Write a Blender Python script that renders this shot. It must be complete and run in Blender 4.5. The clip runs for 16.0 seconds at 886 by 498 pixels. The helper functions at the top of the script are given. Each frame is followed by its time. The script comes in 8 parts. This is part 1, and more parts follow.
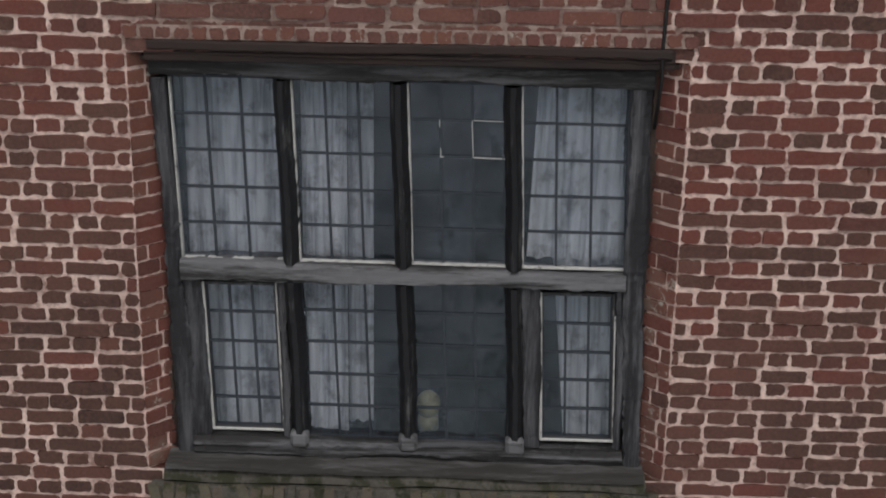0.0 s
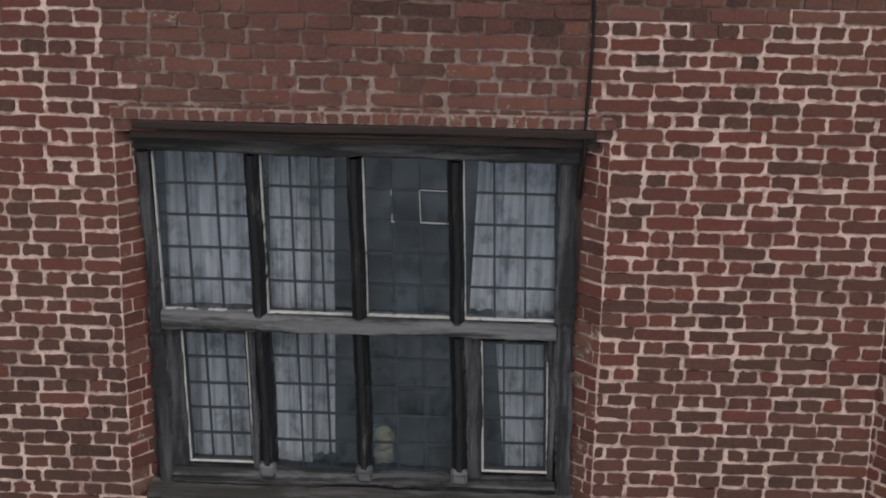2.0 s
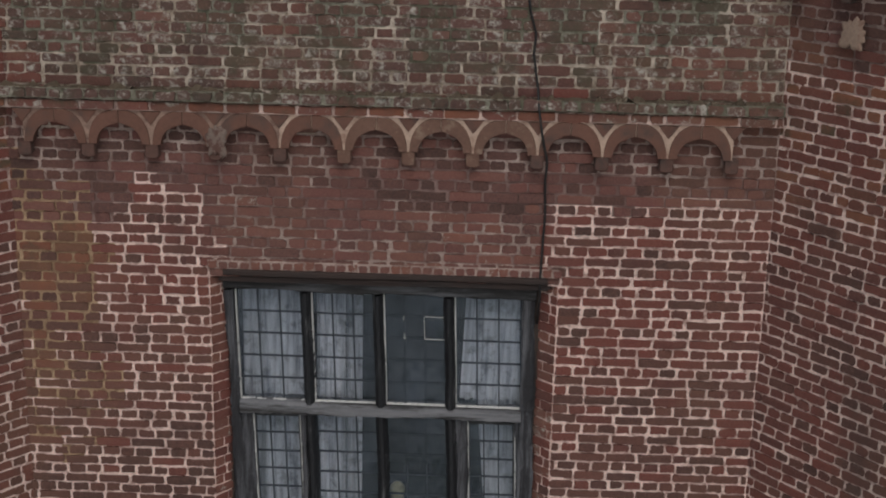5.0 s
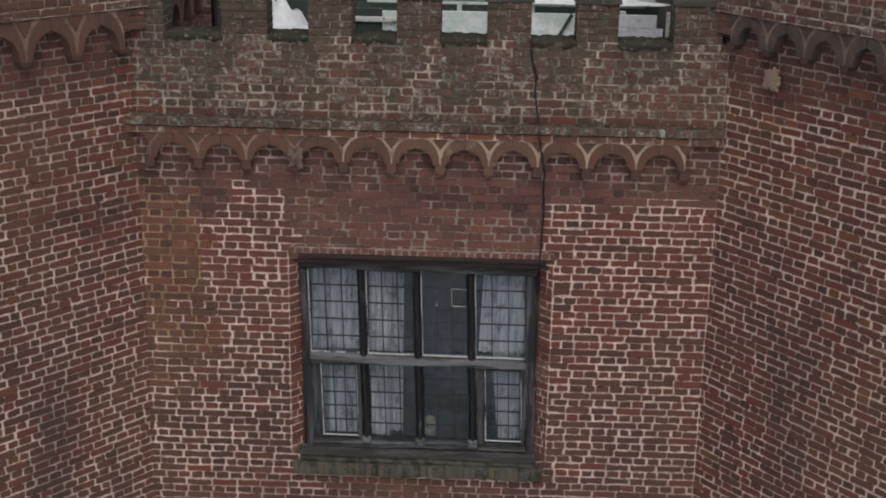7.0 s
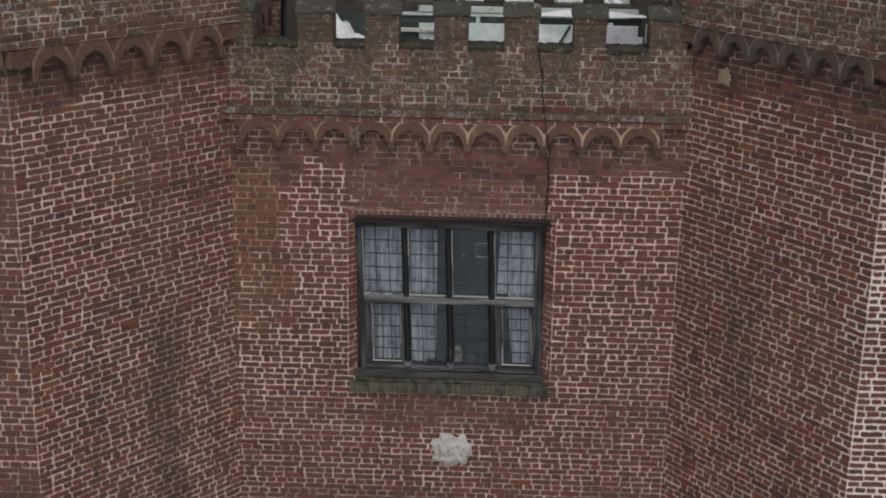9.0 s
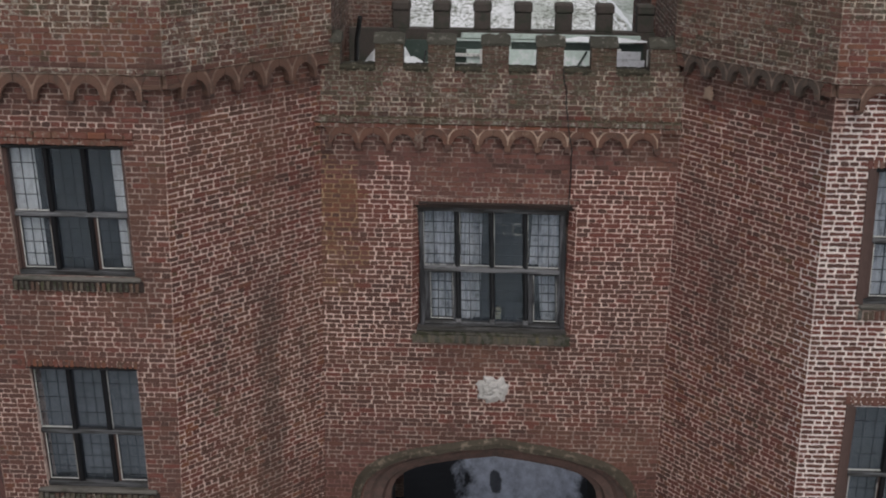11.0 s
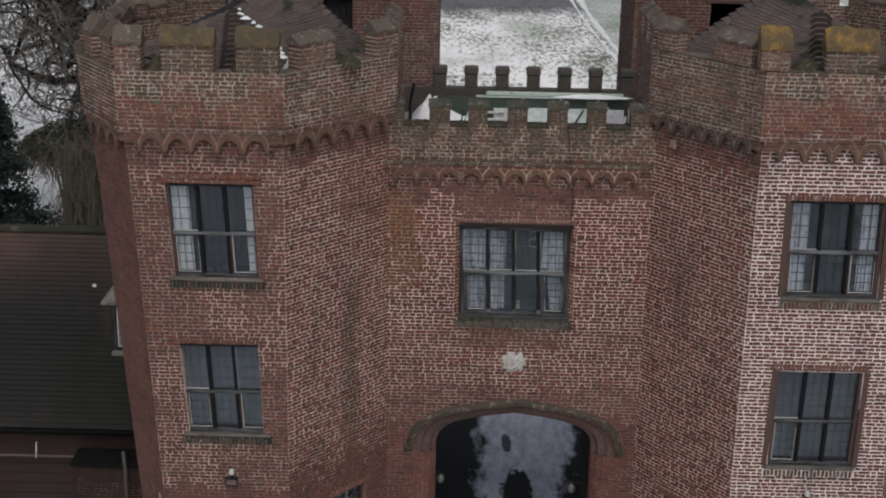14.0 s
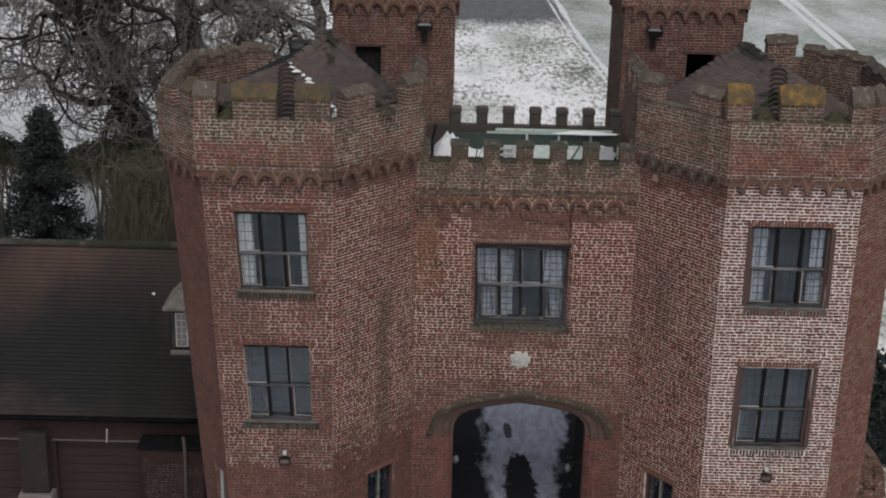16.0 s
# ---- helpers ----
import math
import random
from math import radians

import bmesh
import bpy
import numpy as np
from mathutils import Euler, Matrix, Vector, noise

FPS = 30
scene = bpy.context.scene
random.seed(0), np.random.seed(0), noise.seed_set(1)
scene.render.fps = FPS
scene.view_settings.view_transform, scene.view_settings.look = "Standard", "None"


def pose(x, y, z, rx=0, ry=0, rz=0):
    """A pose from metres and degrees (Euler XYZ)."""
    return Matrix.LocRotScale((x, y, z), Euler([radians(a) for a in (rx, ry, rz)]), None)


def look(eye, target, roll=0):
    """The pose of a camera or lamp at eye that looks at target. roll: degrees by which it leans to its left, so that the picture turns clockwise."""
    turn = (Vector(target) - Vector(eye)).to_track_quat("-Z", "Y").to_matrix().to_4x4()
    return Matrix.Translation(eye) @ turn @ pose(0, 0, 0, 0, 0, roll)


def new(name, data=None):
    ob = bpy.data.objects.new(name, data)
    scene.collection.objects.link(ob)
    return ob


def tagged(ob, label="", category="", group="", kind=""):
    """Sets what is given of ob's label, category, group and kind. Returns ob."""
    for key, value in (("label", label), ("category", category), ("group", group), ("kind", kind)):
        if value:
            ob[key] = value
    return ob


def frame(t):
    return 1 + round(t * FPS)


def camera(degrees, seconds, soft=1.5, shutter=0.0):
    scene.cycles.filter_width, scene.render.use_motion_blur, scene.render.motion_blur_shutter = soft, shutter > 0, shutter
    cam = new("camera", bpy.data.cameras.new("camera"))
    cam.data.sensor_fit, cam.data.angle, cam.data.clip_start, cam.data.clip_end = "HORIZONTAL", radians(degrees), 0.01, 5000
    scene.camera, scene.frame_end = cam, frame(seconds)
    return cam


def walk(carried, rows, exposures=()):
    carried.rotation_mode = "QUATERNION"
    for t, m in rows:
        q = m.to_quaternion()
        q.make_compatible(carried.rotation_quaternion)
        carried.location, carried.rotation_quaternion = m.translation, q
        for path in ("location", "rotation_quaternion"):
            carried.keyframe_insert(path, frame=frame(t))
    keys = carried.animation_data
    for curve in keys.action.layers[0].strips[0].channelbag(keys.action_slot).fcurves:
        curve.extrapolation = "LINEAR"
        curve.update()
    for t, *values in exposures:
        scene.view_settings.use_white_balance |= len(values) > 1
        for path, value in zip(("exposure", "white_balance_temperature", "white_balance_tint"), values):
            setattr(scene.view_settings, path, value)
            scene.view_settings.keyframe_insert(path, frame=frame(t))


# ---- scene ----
cam = camera(35.87, 16.0, soft=1.95)
PATH = [
    (0.0, (0.2736, -5.2811, 8.6904), (0.2294, -3.3763, 8.0824), 0.911),
    (0.5, (0.3194, -5.4023, 8.7423), (0.2790, -3.4964, 8.1371), 0.926),
    (1.0, (0.3757, -5.5533, 8.8545), (0.3373, -3.6462, 8.2532), 0.998),
    (1.5, (0.4223, -5.7065, 8.9640), (0.3865, -3.7978, 8.3678), 1.039),
    (2.0, (0.4754, -5.9153, 9.0949), (0.4418, -4.0044, 8.5056), 1.145),
    (2.5, (0.5177, -6.1538, 9.2406), (0.4834, -4.2396, 8.6621), 1.168),
    (3.0, (0.5470, -6.4627, 9.4161), (0.5103, -4.5450, 8.8494), 1.128),
    (3.5, (0.5778, -6.8022, 9.6038), (0.5396, -4.8827, 9.0432), 1.160),
    (4.0, (0.5685, -7.2467, 9.8752), (0.5300, -5.3272, 9.3148), 1.216),
    (4.5, (0.5630, -7.6889, 10.1639), (0.5229, -5.7705, 9.5999), 1.284),
    (7.0, (0.5169, -10.7415, 11.4149), (0.4579, -8.8414, 10.7936), 1.069),
    (7.5, (0.4898, -11.4192, 11.5195), (0.4326, -9.5196, 10.8965), 1.021),
    (8.0, (0.4297, -12.2127, 11.6605), (0.3743, -10.3135, 11.0362), 1.031),
    (8.5, (0.3930, -12.9653, 11.7915), (0.3372, -11.0647, 11.1712), 1.028),
    (9.0, (0.3285, -13.8064, 11.9690), (0.2712, -11.9055, 11.3500), 0.956),
    (9.5, (0.2554, -14.6496, 12.1231), (0.1987, -12.7477, 11.5071), 0.936),
    (10.0, (0.1292, -15.6719, 12.3428), (0.0721, -13.7695, 11.7285), 0.905),
    (12.5, (-0.6984, -20.5109, 13.8877), (-0.7398, -18.6098, 13.2682), 0.925),
    (13.0, (-0.8460, -21.5937, 14.2866), (-0.8823, -19.6926, 13.6664), 0.962),
    (13.5, (-0.9135, -22.5872, 14.6122), (-0.9443, -20.6850, 13.9949), 1.038),
    (14.0, (-1.0025, -23.7360, 14.9844), (-1.0277, -21.8331, 14.3694), 1.089),
    (14.5, (-1.1279, -24.7951, 15.3655), (-1.1485, -22.8919, 14.7513), 1.111),
    (15.0, (-1.2971, -25.9533, 15.8437), (-1.3112, -24.0504, 15.2283), 1.180),
    (15.5, (-1.5130, -26.9526, 16.3160), (-1.5184, -25.0506, 15.6974), 1.288),
    (16.0, (-1.8316, -28.0272, 16.8178), (-1.8242, -26.1261, 16.1967), 1.404),
]
walk(cam, [(t, look(eye, target, roll)) for t, eye, target, roll in PATH])

# ---- sky and sun: a dull, overcast winter day ----
world = bpy.data.worlds.new("sky")
scene.world = world
world.use_nodes = True
wn = world.node_tree
sky = wn.nodes.new("ShaderNodeTexSky")
sky.sky_type, sky.sun_disc = "NISHITA", False
sky.sun_elevation, sky.sun_rotation = radians(56), radians(173)
sky.dust_density, sky.ozone_density = 4.0, 1.0
grey = wn.nodes.new("ShaderNodeHueSaturation")
grey.inputs["Saturation"].default_value = 0.42
wn.links.new(sky.outputs[0], grey.inputs["Color"])
wn.links.new(grey.outputs[0], wn.nodes["Background"].inputs[0])
wn.nodes["Background"].inputs[1].default_value = 0.095
sun = new("sun", bpy.data.lights.new("sun", "SUN"))
sun.data.energy, sun.data.angle, sun.data.color = 1.3, radians(50), (1.0, 0.97, 0.94)
sun.matrix_world = look((1.5, -12, 18), (0, 0, 0))
scene.view_settings.exposure = -0.31


# ---- materials ----
def ramp(nt, fac, stops, interp="LINEAR"):
    n = nt.nodes.new("ShaderNodeValToRGB")
    n.color_ramp.interpolation = interp
    el = n.color_ramp.elements
    while len(el) < len(stops):
        el.new(0.5)
    for e, (p, c) in zip(el, stops):
        e.position = p
        e.color = (*c, 1) if len(c) == 3 else (c[0], c[0], c[0], 1)
    nt.links.new(fac, n.inputs[0])
    return n.outputs[0]


def mixed(nt, fac, a, b, kind="MIX"):
    n = nt.nodes.new("ShaderNodeMix")
    n.data_type, n.blend_type = "RGBA", kind
    for sock, v in ((n.inputs[0], fac), (n.inputs[6], a), (n.inputs[7], b)):
        if isinstance(v, (int, float)):
            sock.default_value = v
        elif isinstance(v, tuple):
            sock.default_value = (*v, 1)
        else:
            nt.links.new(v, sock)
    return n.outputs[2]


def noised(nt, scale, detail=4.0, rough=0.6, vec=None, stretch=None):
    if vec is None:
        vec = nt.nodes.new("ShaderNodeNewGeometry").outputs["Position"]
    if stretch:
        m = nt.nodes.new("ShaderNodeMapping")
        m.inputs["Scale"].default_value = stretch
        nt.links.new(vec, m.inputs[0])
        vec = m.outputs[0]
    n = nt.nodes.new("ShaderNodeTexNoise")
    n.inputs["Scale"].default_value, n.inputs["Detail"].default_value, n.inputs["Roughness"].default_value = scale, detail, rough
    nt.links.new(vec, n.inputs["Vector"])
    return n.outputs["Fac"]


def bumped(nt, bsdf, height, strength, dist=0.01):
    b = nt.nodes.new("ShaderNodeBump")
    b.inputs["Strength"].default_value, b.inputs["Distance"].default_value = strength, dist
    nt.links.new(height, b.inputs["Height"])
    nt.links.new(b.outputs[0], bsdf.inputs["Normal"])


def material(name, rough=0.85, metal=0.0):
    m = bpy.data.materials.new(name)
    m.use_nodes = True
    b = m.node_tree.nodes["Principled BSDF"]
    b.inputs["Roughness"].default_value, b.inputs["Metallic"].default_value = rough, metal
    return m, m.node_tree, b


def stained(nt, c, tone):
    """Dark damp streaks that run down the slanting turret face and below the sill, ragged at their edges."""
    pos = nt.nodes.new("ShaderNodeNewGeometry").outputs["Position"]
    sep = nt.nodes.new("ShaderNodeSeparateXYZ")
    nt.links.new(pos, sep.inputs[0])
    flat = nt.nodes.new("ShaderNodeCombineXYZ")
    nt.links.new(sep.outputs[0], flat.inputs[0])
    nt.links.new(sep.outputs[1], flat.inputs[1])
    ragged = noised(nt, 4.5, 8, 0.8, stretch=(1, 1, 0.6))
    for (x, y), wide, z0, z1, amount in STREAKS:
        d = nt.nodes.new("ShaderNodeVectorMath")
        d.operation, d.inputs[1].default_value = "DISTANCE", (x, y, 0)
        nt.links.new(flat.outputs[0], d.inputs[0])
        e = nt.nodes.new("ShaderNodeMath")
        e.operation, e.inputs[1].default_value = "MULTIPLY_ADD", -1.1
        nt.links.new(ragged, e.inputs[0])
        nt.links.new(d.outputs["Value"], e.inputs[2])
        e2 = nt.nodes.new("ShaderNodeMath")
        e2.operation, e2.inputs[1].default_value = "ADD", 0.55 - wide
        nt.links.new(e.outputs[0], e2.inputs[0])
        fac = ramp(nt, e2.outputs[0], [(0.0, (amount,)), (wide * 1.5, (0.0,))])
        span = nt.nodes.new("ShaderNodeMapRange")
        span.interpolation_type = "SMOOTHSTEP"
        nt.links.new(sep.outputs[2], span.inputs[0])
        span.inputs[1].default_value, span.inputs[2].default_value = z0, z0 + 1.0
        over = nt.nodes.new("ShaderNodeMapRange")
        over.interpolation_type = "SMOOTHSTEP"
        nt.links.new(sep.outputs[2], over.inputs[0])
        over.inputs[1].default_value, over.inputs[2].default_value = z1, z1 - 0.8
        both = mixed(nt, 1.0, mixed(nt, 1.0, fac, span.outputs[0], "MULTIPLY"), over.outputs[0], "MULTIPLY")
        c = mixed(nt, both, c, tone)
    return c


# where a streak runs (x, y), half its width, its foot and head, how dark
STREAKS = (((-2.95, -0.72), 0.12, 3.2, 7.4, 0.5), ((3.0, -0.75), 0.14, 5.4, 8.0, 0.3))


def mortar(name, color, worn, lo, hi, streaks=False):
    """Lime joints: pale where they are fresh, worn back, sooty and stained in streaks."""
    m, nt, b = material(name, 0.95)
    fine = noised(nt, 45, 5, 0.75)
    c = ramp(nt, fine, [(0.3, tuple(x * 0.78 for x in color)), (0.7, tuple(min(1, x * 1.12) for x in color))])
    c = mixed(nt, ramp(nt, noised(nt, 2.6, 6, 0.72), [(lo, (0.0,)), (hi, (0.8,))]), c, worn)
    c = mixed(nt, ramp(nt, noised(nt, 13, 5, 0.75), [(0.49, (0.0,)), (0.62, (0.72,))]), c, worn)
    c = mixed(nt, ramp(nt, noised(nt, 1.3, 6, 0.68, stretch=(1, 1, 0.35)), [(0.57, (0.0,)), (0.76, (0.55,))]), c, tuple(x * 0.4 for x in worn))
    if streaks:
        c = stained(nt, c, (0.075, 0.062, 0.05))
    nt.links.new(c, b.inputs["Base Color"])
    bumped(nt, b, fine, 0.9, 0.008)
    return m


def plain(name, color, dark=0.7, scale=8.0, rough=0.8, metal=0.0, bump=0.3, stretch=None, spots=None):
    """A weathered surface of one paint or stuff: grain, blotches and, where given, spots of another colour."""
    m, nt, b = material(name, rough, metal)
    big = noised(nt, scale * 0.25, 5, 0.65, stretch=stretch)
    fine = noised(nt, scale * 4, 5, 0.7, stretch=stretch)
    low = tuple(c * dark for c in color)
    c = mixed(nt, ramp(nt, big, [(0.35, (0,)), (0.68, (1,))]), low, color)
    c = mixed(nt, 0.5, c, ramp(nt, fine, [(0.3, tuple(x * 0.75 for x in color)), (0.7, tuple(min(1, x * 1.2) for x in color))]))
    if spots:
        sc, col, lo, hi = spots
        c = mixed(nt, ramp(nt, noised(nt, sc, 6, 0.7, stretch=stretch), [(lo, (0,)), (hi, (1,))]), c, col)
    nt.links.new(c, b.inputs["Base Color"])
    if bump:
        bumped(nt, b, fine, bump, 0.006)
    return m


def brick_material(name, stops, tone=1.0, lichen=0.0, moss=0.0, piece=False, grey_tone=(0.2, 0.19, 0.16), streaks=False):
    """Hand-made bricks, each with a tone of its own, sooty and worn; some with lichen or moss on them."""
    m, nt, b = material(name, 0.92)
    if piece:
        own = nt.nodes.new("ShaderNodeObjectInfo").outputs["Random"]
    else:
        own = nt.nodes.new("ShaderNodeNewGeometry").outputs["Random Per Island"]
    red, green, blue = (0.90, 0.86, 0.82) if lichen else (0.87, 0.68, 0.68)
    c = ramp(nt, own, [(p, (col[0] * tone * red, col[1] * tone * green, col[2] * tone * blue)) for p, col in stops])
    mid = noised(nt, 9, 5, 0.65)
    fine = noised(nt, 70, 5, 0.75)
    large = noised(nt, 0.9, 4, 0.6)
    # whole stretches of the wall run to a browner or a plummier clay
    c = mixed(nt, ramp(nt, noised(nt, 0.62, 5, 0.62), [(0.5, (0.0,)), (0.64, (0.55,))]), c, tuple(x * tone for x in (0.150, 0.074, 0.046)))
    c = mixed(nt, ramp(nt, large, [(0.46, (0.0,)), (0.74, (0.40,))]), c, tuple(x * tone for x in (0.105, 0.045, 0.042)))
    c = mixed(nt, ramp(nt, mid, [(0.40, (0.0,)), (0.72, (0.42,))]), c, tuple(x * tone for x in (0.085, 0.046, 0.038)))
    c = mixed(nt, ramp(nt, fine, [(0.35, (0.0,)), (0.75, (0.34,))]), c, tuple(x * tone for x in (0.29, 0.14, 0.108)))
    dark_mottle = noised(nt, 1.3, 6, 0.68, stretch=(1, 1, 0.35))
    c = mixed(nt, ramp(nt, dark_mottle, [(0.56, (0.0,)), (0.76, (0.6,))]), c, tuple(x * tone for x in (0.046, 0.034, 0.030)))
    # smears of lime left on the faces
    c = mixed(nt, ramp(nt, noised(nt, 21, 6, 0.82), [(0.60, (0.0,)), (0.70, (0.34,))]), c, (0.34, 0.24, 0.20))
    if streaks:
        c = stained(nt, c, (0.045, 0.036, 0.030))
    if lichen:
        c = mixed(nt, ramp(nt, noised(nt, 2.2, 5, 0.7), [(0.58 - lichen * 0.2, (0.0,)), (0.7, (0.6,))]), c, grey_tone)
        c = mixed(nt, ramp(nt, noised(nt, 16, 6, 0.8), [(0.60 - lichen * 0.12, (0.0,)), (0.625, (0.85,))]), c, (0.42, 0.40, 0.35))
    if moss:
        c = mixed(nt, ramp(nt, noised(nt, 3.1, 5, 0.7), [(0.56 - moss * 0.2, (0.0,)), (0.64, (0.8,))]), c, (0.066, 0.055, 0.034))
    nt.links.new(c, b.inputs["Base Color"])
    h = mixed(nt, 0.5, fine, mid)
    bumped(nt, b, h, 0.7, 0.008)
    return m


RED = [(0.0, (0.070, 0.032, 0.028)), (0.14, (0.112, 0.042, 0.034)), (0.5, (0.152, 0.050, 0.038)), (0.85, (0.170, 0.056, 0.042)), (1.0, (0.138, 0.058, 0.045))]
BROWN = [(0.0, (0.054, 0.037, 0.030)), (0.4, (0.086, 0.049, 0.037)), (0.8, (0.112, 0.057, 0.042)), (1.0, (0.138, 0.066, 0.047))]
ORANGE = [(0.0, (0.105, 0.050, 0.033)), (0.4, (0.190, 0.082, 0.042)), (0.8, (0.225, 0.104, 0.050)), (1.0, (0.189, 0.104, 0.056))]
SOOTY = [(0.0, (0.052, 0.032, 0.029)), (0.4, (0.088, 0.043, 0.038)), (0.8, (0.120, 0.053, 0.045)), (1.0, (0.136, 0.070, 0.055))]
M_RED = brick_material("red_brick", RED, streaks=True)
M_PIECE = brick_material("red_brick_piece", RED, piece=True, streaks=True)
M_BROWN = brick_material("brown_brick", BROWN, streaks=True)
M_BROWN_PIECE = brick_material("brown_brick_piece", BROWN, piece=True, streaks=True)
FLARED = [(0.0, (0.034, 0.024, 0.021)), (0.5, (0.058, 0.035, 0.029)), (1.0, (0.084, 0.044, 0.035))]
M_FLARED = brick_material("dark_flared_brick", FLARED)
M_FLARED_PIECE = brick_material("dark_flared_piece", FLARED, piece=True)
M_ORANGE = brick_material("orange_brick", ORANGE, moss=0.25)
M_OCHRE = brick_material("ochre_stained_brick", [(0.0, (0.085, 0.054, 0.034)), (0.5, (0.150, 0.090, 0.045)), (1.0, (0.180, 0.104, 0.048))])
M_PLUM = brick_material("plum_brick", SOOTY, 1.2)
M_OLD = brick_material("weathered_brick", SOOTY, 1.08, lichen=0.6, moss=0.2, grey_tone=(0.15, 0.098, 0.062))
M_CRUST = brick_material("lichen_crusted_brick", SOOTY, 0.9, lichen=0.72, moss=0.1, grey_tone=(0.108, 0.078, 0.062))
M_OLDRED = brick_material("weathered_red_brick", RED, 1.0, lichen=0.35, moss=0.15, grey_tone=(0.16, 0.10, 0.062))
M_RUBBED = brick_material("rubbed_red_brick", [(0.0, (0.17, 0.07, 0.055)), (1.0, (0.24, 0.095, 0.07))], 0.9, lichen=0.12)
M_MORTAR = mortar("lime_mortar", (0.83, 0.635, 0.565), (0.24, 0.125, 0.100), 0.52, 0.74, True)
M_MORTAR_PALE = mortar("pale_lime_mortar", (0.84, 0.66, 0.585), (0.27, 0.155, 0.125), 0.60, 0.84, True)
M_MORTAR_DARK = mortar("sooty_mortar", (0.46, 0.36, 0.315), (0.14, 0.08, 0.066), 0.42, 0.62)
M_MORTAR_MID = mortar("worn_lime_mortar", (0.70, 0.54, 0.475), (0.2, 0.11, 0.088), 0.47, 0.68, True)
M_MOSSBRICK = brick_material("moss_grown_brick", [(0.0, (0.027, 0.023, 0.018)), (0.6, (0.055, 0.043, 0.031)), (1.0, (0.09, 0.063, 0.046))], 1.0, lichen=0.42, moss=0.45, grey_tone=(0.080, 0.066, 0.052))
M_MORTAR_MOSS = mortar("moss_grown_mortar", (0.34, 0.32, 0.26), (0.06, 0.058, 0.032), 0.38, 0.56)
M_MORTAR_NEW = mortar("fresh_mortar", (0.90, 0.80, 0.765), (0.64, 0.50, 0.46), 0.56, 0.78)
M_MORTAR_SOOT = mortar("soot_blackened_mortar", (0.30, 0.205, 0.18), (0.115, 0.062, 0.054), 0.36, 0.58)
M_MORTAR_OCHRE = mortar("ochre_stained_mortar", (0.46, 0.32, 0.20), (0.16, 0.095, 0.055), 0.44, 0.64)
M_MORTAR_RED = mortar("reddened_mortar", (0.40, 0.27, 0.23), (0.12, 0.05, 0.04), 0.28, 0.54)
M_MORTAR_OLD = mortar("mossy_mortar", (0.62, 0.53, 0.45), (0.13, 0.096, 0.066), 0.46, 0.68)
M_MORTAR_DIRTY = mortar("dirty_parapet_mortar", (0.54, 0.46, 0.38), (0.13, 0.092, 0.06), 0.44, 0.60)
M_STONE = plain("grey_stone", (0.25, 0.235, 0.21), 0.5, 9.0, 0.85, bump=0.6, spots=(6.0, (0.13, 0.125, 0.11), 0.48, 0.62))
M_MOSSY = plain("mossy_stone", (0.135, 0.112, 0.09), 0.4, 9.0, 0.95, bump=1.0, spots=(9.0, (0.055, 0.054, 0.026), 0.50, 0.60))
M_LICHEN = plain("lichen_cap", (0.140, 0.100, 0.052), 0.35, 9.0, 0.95, bump=1.0, spots=(4.5, (0.29, 0.165, 0.035), 0.46, 0.66))
M_LICHEN2 = plain("brown_lichen_cap", (0.105, 0.080, 0.052), 0.35, 9.0, 0.95, bump=1.0, spots=(5.0, (0.19, 0.125, 0.04), 0.51, 0.72))
M_CAP = plain("weathered_cap", (0.122, 0.097, 0.078), 0.45, 7.0, 0.95, bump=0.9, spots=(9.0, (0.25, 0.24, 0.2), 0.56, 0.66))
M_TIMBER = plain("weathered_timber", (0.128, 0.131, 0.145), 0.4, 14.0, 0.75, bump=0.7, stretch=(1, 1, 0.08), spots=(13.0, (0.013, 0.013, 0.016), 0.38, 0.56))
M_TIMBER_H = plain("weathered_rail", (0.176, 0.178, 0.190), 0.4, 10.0, 0.75, bump=0.8, stretch=(0.10, 1, 1), spots=(14.0, (0.022, 0.021, 0.021), 0.47, 0.60))
M_TIMBER_X = plain("weathered_head", (0.116, 0.118, 0.128), 0.35, 14.0, 0.75, bump=0.7, stretch=(0.08, 1, 1), spots=(20.0, (0.016, 0.015, 0.015), 0.40, 0.54))
M_DARKWOOD = plain("dark_timber", (0.022, 0.023, 0.026), 0.4, 9.0, 0.7, bump=0.5, stretch=(1, 1, 0.10), spots=(22.0, (0.115, 0.117, 0.12), 0.58, 0.70))
M_DARKWOOD.node_tree.nodes["Principled BSDF"].inputs["Specular IOR Level"].default_value = 0.2
M_BROWNWOOD = plain("brown_timber", (0.088, 0.050, 0.043), 0.6, 9.0, 0.7, bump=0.4, stretch=(1, 1, 0.25))
M_WHITE = plain("worn_white_paint", (0.62, 0.62, 0.60), 0.6, 14.0, 0.6, bump=0.3, spots=(22.0, (0.16, 0.155, 0.15), 0.56, 0.66))
M_LEAD = plain("lead_came", (0.05, 0.06, 0.075), 0.7, 20.0, 0.6, 0.4, bump=0.2)
# room walls: indoor dimness and the panes' bluish reflection are put into this colour
M_ROOMDIM = plain("dim_room_tone", (0.05, 0.06, 0.082), 0.85, 3.0, 0.9, bump=0.1)
M_SNOW = plain("snow", (0.80, 0.82, 0.85), 0.92, 3.0, 0.7, bump=0.3)
M_BLACK = plain("black_iron", (0.02, 0.02, 0.021), 0.7, 10.0, 0.5, 0.3, bump=0.1)
M_TARMAC = plain("wet_tarmac", (0.010, 0.010, 0.012), 0.6, 5.0, 0.9, bump=0.4)
